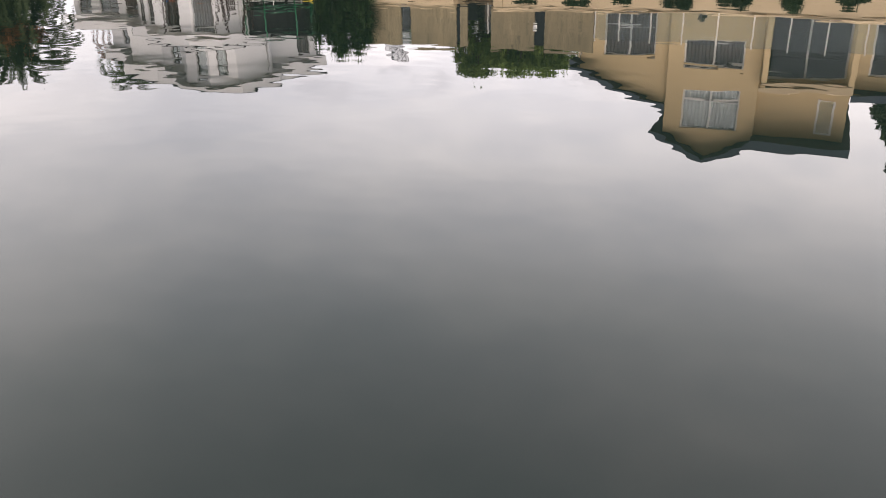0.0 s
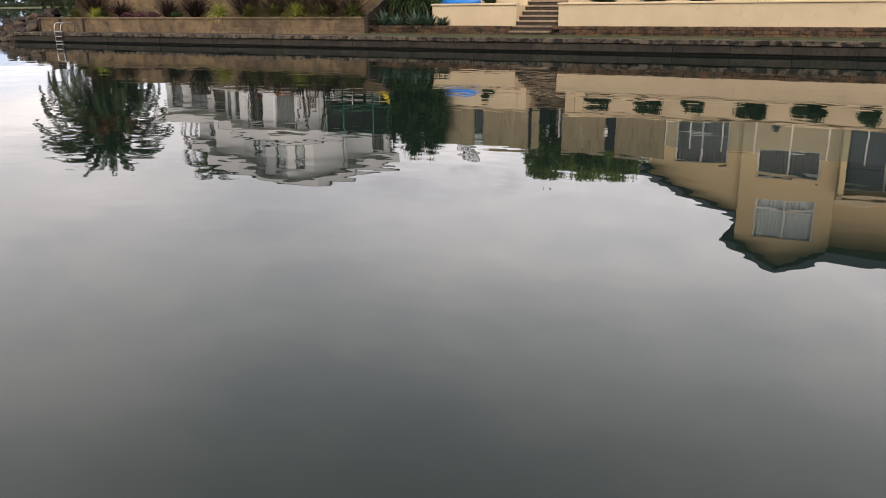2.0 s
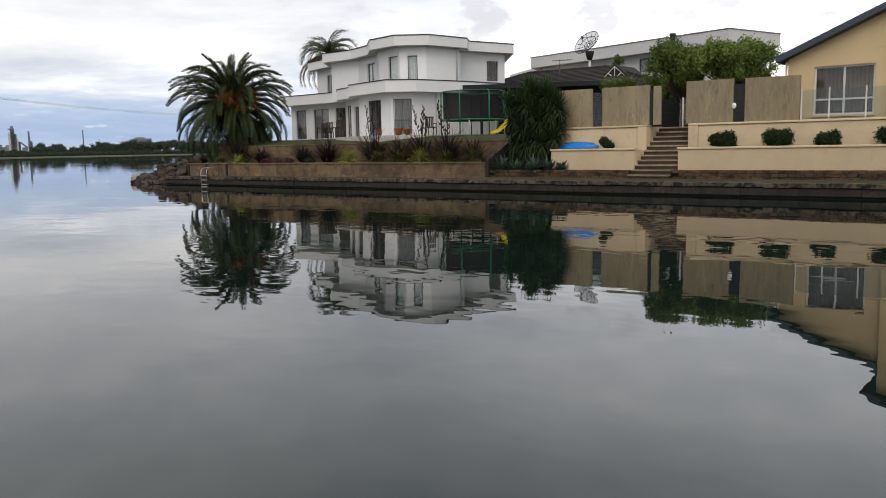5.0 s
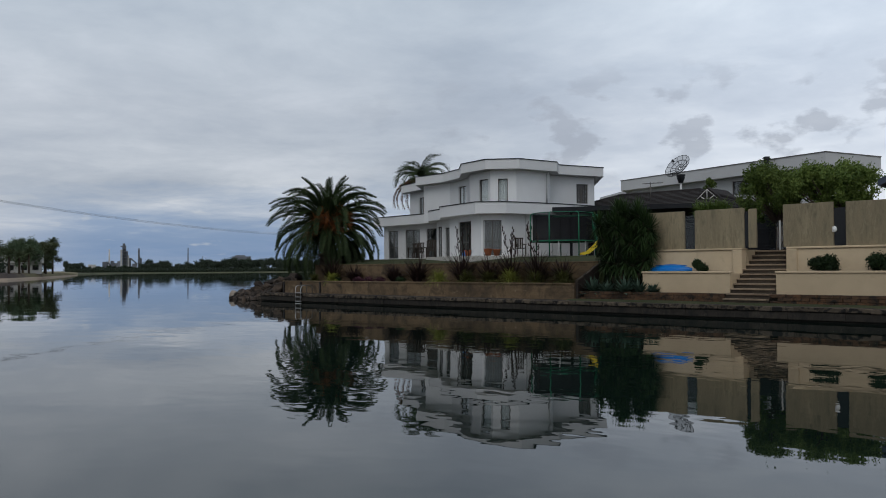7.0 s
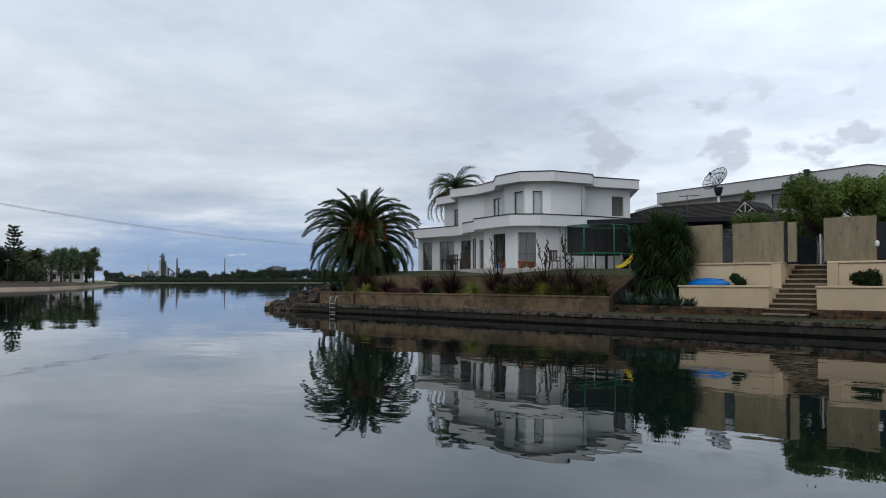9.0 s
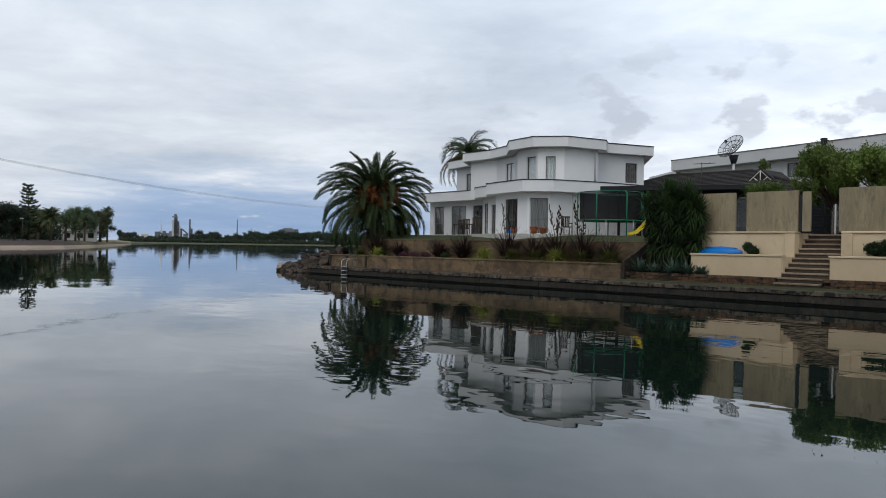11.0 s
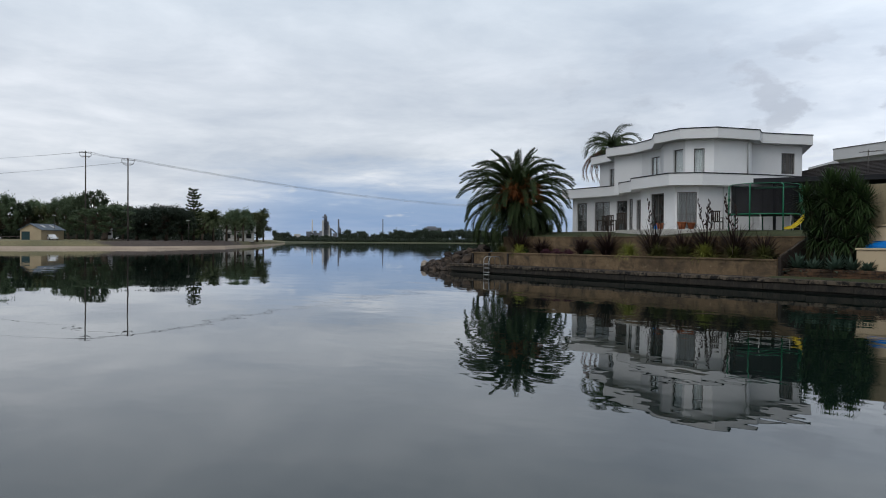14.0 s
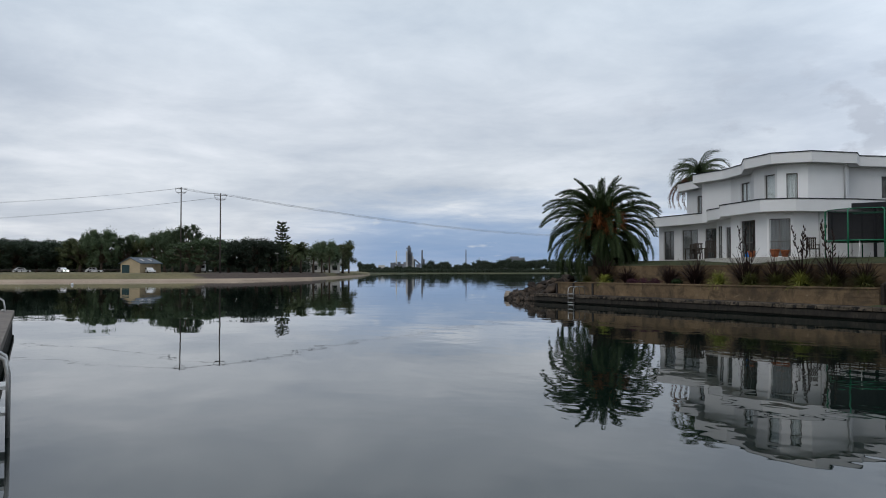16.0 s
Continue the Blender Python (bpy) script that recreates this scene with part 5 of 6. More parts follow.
def broad_tree(label, height, spread, leaf, mat, n, seed, at=(0, 0, 0), trunk_h=0.35, group="", lobes=9, name="tree", lobe=(0.36, 0.52)):
    r = random.Random(seed)
    tree = thing(name, label, "tree", group, at=at)
    x, y, z = at
    bm = fresh()
    fork = Vector((x, y, z + height * trunk_h))
    rad = 0.028 * height
    tube(bm, [(x, y, z - 0.2), (x + 0.02 * height, y, z + height * trunk_h * 0.5), fork], [rad * 1.3, rad, rad * 0.8], 8)
    centres = []
    for k in range(lobes):
        a = k * 2.4 + r.uniform(-.4, .4)
        q = (k * 0.618) % 1.0
        d = spread * math.sqrt(r.uniform(0.02, 0.55)) * (1.0 - 0.55 * q * q)
        c = Vector((x + d * math.cos(a), y + d * math.sin(a), z + height * (trunk_h + 0.12 + (0.72 - trunk_h) * q)))
        centres.append(c)
        tube(bm, [fork, fork.lerp(c, 0.5) + Vector((0, 0, 0.06 * height)), c], [rad * 0.6, rad * 0.35, rad * 0.12], 5)
    part("trunk", bm, M_BARK, tree)
    bm = fresh()
    for c in centres:
        rr = spread * r.uniform(*lobe)
        leaf_cloud(bm, c, (rr, rr, min(rr * r.uniform(0.85, 1.1), height * 0.2)), n // lobes, leaf, r, 0.35)
    part("crown", bm, mat, tree, fix=False)
    return tree


# clump of grassy bamboo behind the second panel
bm = fresh()
r_ = random.Random(310)
for k in range(1100):
    blade(bm, (-18.6 + r_.uniform(-.85, .85), 39.0 + r_.uniform(-.4, .4), 4.35 + r_.uniform(0, 0.7)), r_.uniform(0, 6.28), math.radians(r_.uniform(20, 80)), r_.uniform(0.4, 0.8), 0.03, r_.uniform(0.5, 1.6), 3, 0.1)
tuft = thing("bamboo", "bright green bamboo clump behind the terrace panels", "bamboo", at=(-18.6, 39, 2.7))
part("leaves", bm, M_GRASSGREEN, tuft, fix=False)
bm = fresh()
for k in range(26):
    xx = -18.6 + r_.uniform(-.8, .8)
    tube(bm, [(xx, 39 + r_.uniform(-.3, .3), 2.65), (xx + r_.uniform(-.2, .2), 39, 4.7)], 0.02, 5)
part("canes", bm, M_GRASSGREEN, tuft)
# dark shrubs beside the date palm and the house corner
for k, (x, y, w, hh) in enumerate(((-46.2, 38.6, 1.0, 2.2), (-47.8, 39.5, 1.1, 1.7), (-45.6, 36.9, 0.9, 1.3))):
    broad_tree("dense dark green shrub by the date palm", hh + 0.5, w, 0.10, M_TREE, 2200, 320 + k, (x, y, 2.2), 0.15, "shrubs by the palm", 7, "garden_shrub")

broad_tree("small light green tree behind the tiled roof", 6.9, 0.85, 0.10, M_LEMON, 1800, 331, (-27.6, 57.2, 2.7), 0.4, "", 9, "small_tree")
broad_tree("slender dark conifer behind the tan house", 11.6, 1.75, 0.16, M_TREE, 5200, 330, (4.45, 46.2, 2.7), 0.15, "", 22, "conifer", (0.3, 0.45))

# ---- far shore trees ----
def gum_tree(label, spread, seed, lobes, n, leaf, mat, skew, name="tree", group="trees along the beach", mid=6.0, half=4.5):
    """A rounded, uneven crown of many small leaf lobes on a forked trunk, 12 m high."""
    r = random.Random(seed)
    tree = thing(name, label, "tree", group, at=(0, 0, 0))
    bm = fresh()
    fork = Vector((0.2, 0, 2.6))
    tube(bm, [(0, 0, -0.3), (0.1, 0, 1.2), fork], [0.42, 0.32, 0.26], 8)
    centres = []
    for k in range(lobes):
        u = (k + 0.5) / lobes
        zc = -0.8 + 1.62 * math.sqrt(u) if u > 0.25 else -0.8 + 3.2 * u * 0.9
        ring = math.sqrt(max(0.0, 1 - min(abs(zc), 0.98) ** 2)) * r.uniform(0.3, 1.0)
        a = r.uniform(0, 6.283)
        top = 1.0 + 0.13 * math.sin(a * 1.0 + seed) * skew
        centres.append(Vector((spread * ring * math.cos(a), spread * ring * math.sin(a), mid + half * zc * top)))
    for c in centres[::3]:
        tube(bm, [fork, fork.lerp(c, 0.5) + Vector((0, 0, 0.5)), c], [0.2, 0.12, 0.04], 5)
    part("trunk", bm, M_BARK, tree)
    bm = fresh()
    for c in centres:
        rr = spread * r.uniform(0.12, 0.25)
        leaf_cloud(bm, c, (rr, rr, rr * r.uniform(1.3, 1.7)), n // lobes, leaf, r, 0.1)
    part("crown", bm, mat, tree, fix=False)
    return tree


for seed, x, y, sp, sc in ((300, -14.75, 37.6, 5.2, 0.365), (301, -12.45, 37.9, 5.6, 0.37)):
    lemon = gum_tree("leafy lemon tree behind the terrace panels", sp, seed, 150, 40000, 0.17, M_LEMON, 2.6, "lemon_tree", "citrus trees", 7.2, 3.0)
    lemon.matrix_basis = Matrix.Translation((x, y, 2.75)) @ Matrix.Scale(sc, 4)

M_OLIVE = leaf_material("olive_gum_leaf", (0.055, 0.072, 0.034), (0.165, 0.185, 0.085), vary=0.4)
M_DEEP = leaf_material("deep_green_leaf", (0.019, 0.032, 0.022), (0.062, 0.082, 0.052), vary=0.4)
M_DISTANT = leaf_material("distant_leaf", (0.026, 0.042, 0.030), (0.088, 0.110, 0.070), vary=0.3)
protos = [gum_tree(lb, sp, 400 + k, lo, n, lf, mt, sk) for k, (lb, sp, lo, n, lf, mt, sk) in enumerate((
    ("rounded leafy gum tree on the far beach", 5.5, 130, 17000, 0.21, M_FARTREE, 0.6),
    ("uneven olive gum tree on the far beach", 4.6, 100, 14000, 0.20, M_OLIVE, 1.0),
    ("broad dark leafy tree on the far beach", 6.5, 150, 19000, 0.22, M_DEEP, 0.8),
    ("slender open gum tree on the far beach", 3.4, 80, 9500, 0.18, M_FARTREE, 1.2)))]


def px_az(x):
    return math.degrees(math.atan((x - 784) / 1435))


def far_z(y, d):
    return 2.0 + (434.6 - y) / 1435 * d


FAR = [(-150, 372, 95, 225), (-105, 362, 90, 220), (-60, 368, 85, 228), (-20, 366, 80, 232), (22, 368, 75, 226), (62, 353, 72, 222), (40, 375, 60, 240), (105, 366, 50, 226), (128, 372, 44, 232), (148, 369, 36, 228), (182, 364, 64, 226),
       (222, 341, 52, 214), (242, 368, 84, 190), (196, 372, 50, 216), (300, 371, 76, 206), (275, 377, 60, 218), (350, 363, 84, 205), (330, 380, 60, 214), (378, 392, 46, 206), (412, 376, 42, 232), (475, 384, 52, 262), (500, 379, 50, 268), (508, 388, 36, 274), (445, 398, 40, 270), (-190, 366, 90, 226), (-230, 370, 90, 226)]
used = set()
for k, (x, top, wpx, d) in enumerate(FAR):
    d = max(d, shore(px_az(x)) * math.cos(math.radians(px_az(x))) + 14)
    d_ = d / math.cos(math.radians(px_az(x)))
    px_, py_ = polar(px_az(x), d_)
    hgt = far_z(top, d) - 1.6
    spread = wpx / 1435 * d_ * 0.5
    i = 3 if k == 11 else (2 if x < 15 or x in (300, 350) else (0, 1, 3, 0, 1)[k % 5])
    base_spread = (5.5, 4.6, 6.5, 3.4)[i]
    m = Matrix.Translation((px_, py_, 1.55)) @ Matrix.Rotation(k * 1.7, 4, "Z") @ Matrix.Diagonal((spread / base_spread, spread / base_spread, hgt / 11.4, 1))
    if i not in used:
        used.add(i)
        protos[i].matrix_basis = m
    else:
        copy_thing(protos[i], m)
# undergrowth joined behind the beach
bm = fresh()
r_ = random.Random(450)
for k in range(170):
    x = -260 + 755 * k / 170 + r_.uniform(-5, 5)
    d = 245 + r_.uniform(-6, 25) + (40 if x > 440 else 0)
    X, Y = polar(px_az(x), d / math.cos(math.radians(px_az(x))))
    leaf_cloud(bm, (X, Y, r_.uniform(2.0, 5.5)), (4.5, 4.5, r_.uniform(2.5, 4.5)), 240, 0.5, r_, 0.3)
tagged(part("far_woods", bm, M_DEEP, None, "", False), "dense dark scrub behind the beach trees", "woods", kind="stuff")
bm = fresh()
x = 540.0
while x < 985:
    d = 800 + r_.uniform(-5, 90)
    X, Y = polar(px_az(x), d)
    tall = 0.5 + 0.6 * noise.noise((x * 0.03, 3.3, 0)) + 0.3 * noise.noise((x * 0.11, 7.1, 0))
    hh = (5.5 + 10.0 * max(0.0, tall)) * r_.uniform(0.75, 1.2) * (0.5 if 565 < x < 655 else 1.0)
    w = hh * r_.uniform(0.42, 0.7)
    for q in range(7):
        a = r_.uniform(0, 6.28)
        u = r_.random()
        c = (X + 0.6 * w * math.cos(a), Y + 0.6 * w * math.sin(a), 1.5 + hh * (0.35 + 0.5 * u))
        leaf_cloud(bm, c, (w * 0.55, w * 0.55, hh * 0.24), 110, 0.75, r_, 0.1)
    x += r_.uniform(1.6, 5.0)
for k in range(200):
    X, Y = polar(px_az(540 + 450 * k / 200), 796 + r_.uniform(-3, 6))
    leaf_cloud(bm, (X, Y, 2.2), (6.0, 4.0, r_.uniform(2.4, 4.4)), 230, 0.8, r_, 0.02)
tagged(part("distant_trees", bm, M_DISTANT, None, "", False), "low dark line of distant trees across the lake", "woods", kind="stuff")


def norfolk_pine():
    d = 218
    X, Y = polar(px_az(398), d / math.cos(math.radians(px_az(398))))
    top = far_z(345, d)
    tree = thing("norfolk_pine", "tall tiered pine on the far beach", "pine tree", at=(X, Y, 1.6))
    r = random.Random(500)
    bm = fresh()
    tube(bm, [(X, Y, 1.4), (X, Y, top)], [0.4, 0.06], 8)
    part("trunk", bm, M_BARK, tree)
    bm = fresh()
    tiers = 17
    for k in range(tiers):
        s = k / (tiers - 1)
        z = 3.2 + (top - 3.7) * s + r.uniform(-.2, .2)
        reach = 2.7 * (1 - 0.3 * s) if s < 0.9 else 1.5
        for j in range(6):
            l = reach * r.choice((0.45, 0.75, 0.9, 1.0, 1.15))
            a = j * 1.047 + k * 0.6 + r.uniform(-.25, .25)
            e = Vector((X + l * math.cos(a), Y + l * math.sin(a), z + 0.28 * l + r.uniform(-.1, .1)))
            c = Vector((X, Y, z))
            for q in range(10):
                p = c.lerp(e, 0.15 + 0.85 * q / 9) - Vector((0, 0, 0.5 * math.sin(3.1 * q / 9) * 0.35))
                leaf_cloud(bm, p, (0.3, 0.3, 0.16 + 0.015 * q), 11, 0.2, r, 0.1)
    part("crown", bm, M_TREE, tree, fix=False)


norfolk_pine()


def far_palm(x, top, d, crown, seed, n=34, fan=False):
    far = max(d, shore(px_az(x)) * math.cos(math.radians(px_az(x))) + 10)
    d, crown = far, crown * far / d
    d_ = d / math.cos(math.radians(px_az(x)))
    X, Y = polar(px_az(x), d_)
    z = far_z(top, d) - crown * 0.7
    palm = thing("fan_palm" if fan else "beach_palm", "slim fan palm on the far beach" if fan else "feathery palm on the far beach", "palm tree", "far palms", at=(X, Y, 1.5))
    bm = fresh()
    tube(bm, [(X, Y, 1.3), (X, Y, z)], [0.32, 0.22], 7)
    part("trunk", bm, M_BARK, palm)
    r = random.Random(seed)
    for k in range(n):
        pitch = math.radians(80 - 115 * k / n)
        piece("frond", FAR_FROND, palm, Matrix.Translation((X, Y, z)) @ Matrix.Rotation(k * 2.4, 4, "Z") @ Matrix.Rotation(-pitch, 4, "Y") @ Matrix.Scale(crown / 3.0, 4))


M_FARPALM = leaf_material("beach_palm_leaf", (0.04, 0.058, 0.026), (0.13, 0.155, 0.075))
FAR_FROND = frond_mesh("frond", M_FARPALM, 3.0, 1.2, 0.6, 20, 77, 0.16)
for k, (x, top, d, c) in enumerate(((432, 384, 215, 3.3), (455, 399, 225, 2.0), (470, 402, 228, 1.9), (484, 396, 235, 2.0), (494, 403, 230, 1.8), (508, 400, 240, 1.9), (519, 380, 245, 2.3))):
    far_palm(x, top, d, c, 520 + k, 40 if k == 0 else 26)

# ---- garden and terrace things ----
M_GREEN = material("green_painted_steel", (0.02, 0.20, 0.10), (0.015, 0.15, 0.075), 0.4, 2.0, 30.0, 0.05)
M_YELLOW = material("yellow_plastic", (0.75, 0.58, 0.03), (0.66, 0.50, 0.03), 0.4, 2.0, 30.0, 0.05)
M_BLUE = material("blue_plastic", (0.008, 0.20, 0.62), (0.008, 0.16, 0.52), 0.35, 2.0, 20.0, 0.05)
M_TERRA = material("terracotta", (0.36, 0.12, 0.05), (0.28, 0.09, 0.04), 0.8, 4.0, 30.0, 0.2)
M_WOODF = material("weathered_timber", (0.06, 0.046, 0.036), (0.04, 0.032, 0.026), 0.8, 4.0, 30.0, 0.3)


M_NET = mesh_material("black_netting", 0.78)


def trampoline():
    cx, cy, z = -26.95, 37.75, 2.66
    tr = thing("trampoline", "round trampoline with green poles and a black safety net", "trampoline", at=(cx, cy, z))
    rad = 1.78
    ring = [(cx + rad * math.cos(a), cy + rad * math.sin(a)) for a in [2 * math.pi * k / 32 for k in range(33)]]
    b = fresh()
    tube(b, [(x, y, z + 0.85) for x, y in ring], 0.04, 6)
    part("rim", b, M_GREEN, tr)
    b = fresh()
    top = [b.verts.new((x * 0.96 + cx * 0.04, y * 0.96 + cy * 0.04, z + 0.83)) for x, y in ring[:-1]]
    b.faces.new(top)
    part("mat", b, M_ROOFEDGE, tr, "black jumping mat")
    for k in range(7):
        a = 2 * math.pi * k / 7 + math.pi
        px_, py_ = cx + (rad + 0.06) * math.cos(a), cy + (rad + 0.06) * math.sin(a)
        b = fresh()
        tube(b, [(px_, py_, z), (px_, py_, z + 2.35), (cx + (rad - 0.15) * math.cos(a), cy + (rad - 0.15) * math.sin(a), z + 2.45)], 0.038, 6)
        pole = part("pole", b, M_GREEN, tr)
        a2 = a + 0.28
        qx, qy = cx + rad * math.cos(a2), cy + rad * math.sin(a2)
        b = fresh()
        tube(b, [(px_, py_, z + 0.83), (px_, py_, z + 0.05), (qx, qy, z + 0.03), (qx, qy, z + 0.83)], 0.025, 6)
        part("leg_loop", b, M_STEEL, pole, "galvanised leg loop")
    b = fresh()
    tube(b, [(cx + (x - cx) * 0.93, cy + (y - cy) * 0.93, z + 2.43) for x, y in ring], 0.02, 5)
    part("top_ring", b, M_GREEN, tr)
    b = fresh()
    cols = [[b.verts.new((cx + (x - cx) * 0.94, cy + (y - cy) * 0.94, zz)) for zz in (z + 0.86, z + 2.42)] for x, y in ring[:-1]]
    for p, q in zip(cols, cols[1:] + cols[:1]):
        b.faces.new((p[0], q[0], q[1], p[1]))
    part("safety_net", b, M_NET, tr, "black netting", fix=False)


trampoline()


def slide():
    s = thing("play_slide", "yellow plastic slide on a green swing frame", "slide", at=(-25.0, 38.2, 2.66))
    b = fresh()
    pts = [(-24.35, 37.95, 3.66), (-24.58, 37.8, 3.36), (-24.85, 37.65, 3.03), (-25.1, 37.5, 2.79), (-25.4, 37.35, 2.70)]
    for w0, w1, dz in ((-0.28, -0.22, 0.14), (0.22, 0.28, 0.14), (-0.22, 0.22, 0.03)):
        prev = None
        for x, y, z in pts:
            sd = Vector((0.8, -0.6, 0))
            row = [b.verts.new(Vector((x, y, z)) + sd * w + Vector((0, 0, h))) for w, h in ((w0, 0), (w1, 0), (w1, dz), (w0, dz))]
            if prev:
                for k in range(4):
                    b.faces.new((prev[k], prev[(k + 1) % 4], row[(k + 1) % 4], row[k]))
            prev = row
    part("chute", b, M_YELLOW, s)
    for dx in (0.0, -0.5):
        b = fresh()
        tube(b, [(-25.6 + dx, 39.3, 5.0), (-24.85 + dx * 0.5, 38.9, 2.66)], 0.05, 6)
        tube(b, [(-25.6 + dx, 39.3, 5.0), (-25.9 + dx, 40.6, 2.66)], 0.05, 6)
        part("swing_leg", b, M_GREEN, s)
    b = fresh()
    tube(b, [(-25.6, 39.3, 5.0), (-28.2, 38.6, 5.0)], 0.05, 6)
    part("top_bar", b, M_GREEN, s)


slide()


def dinghy():
    d = thing("upturned_dinghy", "small bright blue upturned dinghy on the cream planter", "boat", at=(-17.7, 32.9, 1.83))
    b = fresh()
    rows = []
    for i in range(13):
        s = i / 12
        x = -18.62 + 1.98 * s
        w = 0.40 * (math.sin(math.pi * min(1, 0.12 + s * 0.95)) ** 0.5) * (0.75 + 0.25 * s)
        hgt = 0.28 * (math.sin(math.pi * (0.10 + 0.82 * s)) ** 0.6)
        rows.append([b.verts.new((x, 32.9 + w * math.cos(a), 1.71 + 0.13 + hgt * math.sin(a) ** 0.7 if 0 < a < math.pi else 1.84)) for a in [math.pi * k / 10 for k in range(11)]])
    for p, q in zip(rows, rows[1:]):
        for k in range(10):
            f = b.faces.new((p[k], p[k + 1], q[k + 1], q[k]))
            f.smooth = True
    b.faces.new(rows[0])
    b.faces.new(rows[-1][::-1])
    part("hull", b, M_BLUE, d)
    b = fresh()
    for sg in (-1, 1):
        tube(b, [(-18.58 + 1.9 * k / 8, 32.9 + sg * 0.42 * math.sin(math.pi * min(1, 0.14 + 0.12 * k * 0.95)) ** 0.5, 1.855) for k in range(9)], 0.025, 5)
    part("gunwale", b, M_BLUE, d)
    b = fresh()
    tube(b, [(-18.4, 32.9, 2.09), (-17.6, 32.9, 2.125), (-16.9, 32.9, 2.07)], 0.02, 5)
    part("keel", b, M_BLUE, d)
    b = fresh()
    box(b, -18.6, 32.5, 1.70, -18.4, 33.25, 1.845)
    box(b, -17.1, 32.5, 1.70, -16.9, 33.25, 1.845)
    part("support", b, M_WOODF, d)


dinghy()


def boulders():
    r = random.Random(33)
    shapes = []
    for k in range(9):
        b = fresh()
        for q in range(15):
            v = Vector((r.gauss(0, 1), r.gauss(0, 1), r.gauss(0, 1))).normalized() * r.uniform(0.4, 0.58)
            b.verts.new((v.x * 1.25, v.y, v.z * r.uniform(0.5, 0.8)))
        bmesh.ops.convex_hull(b, input=b.verts[:])
        bmesh.ops.delete(b, geom=[v for v in b.verts if not v.link_faces], context="VERTS")
        soften(b, 0.02)
        shapes.append(mesh_of("boulder", b, M_ROCK))
    for k in range(190):
        s = r.random()
        x = -45.4 - 5.5 * s
        y = 30.3 + 1.1 * s * s + r.random() ** 1.5 * (2.6 + 3.0 * s)
        top = 1.35 * (1 - s) + 0.12
        z = min(top, 0.0 + 0.6 * (y - 30.3 - 1.1 * s * s)) + r.uniform(-0.05, 0.14)
        sc = r.uniform(0.5, 1.05)
        ob = new("boulder", shapes[k % 9])
        ob.matrix_basis = Matrix.Translation((x, y, z)) @ Euler((r.uniform(-.7, .7), r.uniform(-.7, .7), r.uniform(0, 6))).to_matrix().to_4x4() @ Matrix.Diagonal((sc, sc * 0.85, sc * 0.9, 1))
        tagged(ob, "jagged brown-grey boulder piled at the end of the quay", "boulder", "boulders at the point")
    b = fresh()
    bmesh.ops.create_icosphere(b, subdivisions=2, radius=0.5)
    for v in b.verts:
        v.co *= 0.8 + 0.4 * noise.noise(v.co * 2 + Vector((50, 0, 0)))
    ob = tagged(part("pale_boulder", b, M_PALEROCK), "pale weathered boulder at the tip of the rocks", "boulder", "boulders at the point")
    ob.matrix_basis = Matrix.Translation((-51.1, 31.5, 0.2)) @ Matrix.Diagonal((1.15, 0.9, 0.95, 1))
    b = fresh()
    prism(b, [(-45.4, 30.2), (-45.4, 34.5), (-49, 36), (-55.5, 41), (-52, 34), (-50.4, 31.5), (-48, 30.4)], -1.5, 0.3)
    tagged(part("rock_bank", b, M_SOIL), "rubble bank under the boulders", "bank", kind="structure")


M_PALEROCK = material("pale_stone", (0.42, 0.36, 0.29), (0.30, 0.25, 0.2), 0.9, 3.0, 20.0, 0.6)
boulders()


def ladder(name, m, top, bottom, width, rungs, out, label):
    """A swim ladder; local x along the quay, y towards the water."""
    lad = thing(name, label, "ladder", "swim ladders", at=tuple(m.translation))
    for sx in (-width / 2, width / 2):
        b = fresh()
        pts = [(sx, -0.75, 0.52 + 0.0), (sx, -0.72, top - 0.12), (sx, -0.60, top - 0.02), (sx, -0.35, top), (sx, out - 0.18, top - 0.02), (sx, out - 0.04, top - 0.12), (sx, out, top - 0.35), (sx, out, bottom)]
        tube(b, [m @ Vector(p) for p in pts], 0.024, 8)
        part("rail", b, M_STEEL, lad)
    for k in range(rungs):
        z = bottom + 0.15 + (0.45 - bottom) * k / max(1, rungs - 1)
        b = fresh()
        obox(b, m, -width / 2, out - 0.11, z - 0.02, width / 2, out + 0.015, z + 0.02)
        part("rung", b, M_STEEL, lad)
    return lad


ladder("swim_ladder", Matrix.Translation((-41.2, 30.0, 0)) @ Matrix.Rotation(math.pi, 4, "Z"), 1.06, -0.6, 0.55, 5, 0.14, "galvanised swim ladder hooked over the quay")

# terrace furniture of the white house
def pot(x, y, z, s):
    p = thing("terracotta_pot", "terracotta pot on the terrace edge", "plant pot", "terrace pots", at=(x, y, z))
    b = fresh()
    tube(b, [(x, y, z), (x, y, z + 0.3 * s), (x, y, z + 0.36 * s)], [0.16 * s, 0.24 * s, 0.25 * s], 14)
    part("body", b, M_TERRA, p)
    b = fresh()
    tube(b, [(x, y, z + 0.362 * s), (x, y, z + 0.43 * s)], [0.28 * s, 0.28 * s], 14)
    part("rim", b, M_TERRA, p)


for x, y, s in ((-31.6, 34.9, 0.8), (-30.4, 35.3, 0.95), (-30.0, 35.6, 0.85)):
    pot(x, y, 2.742, s)


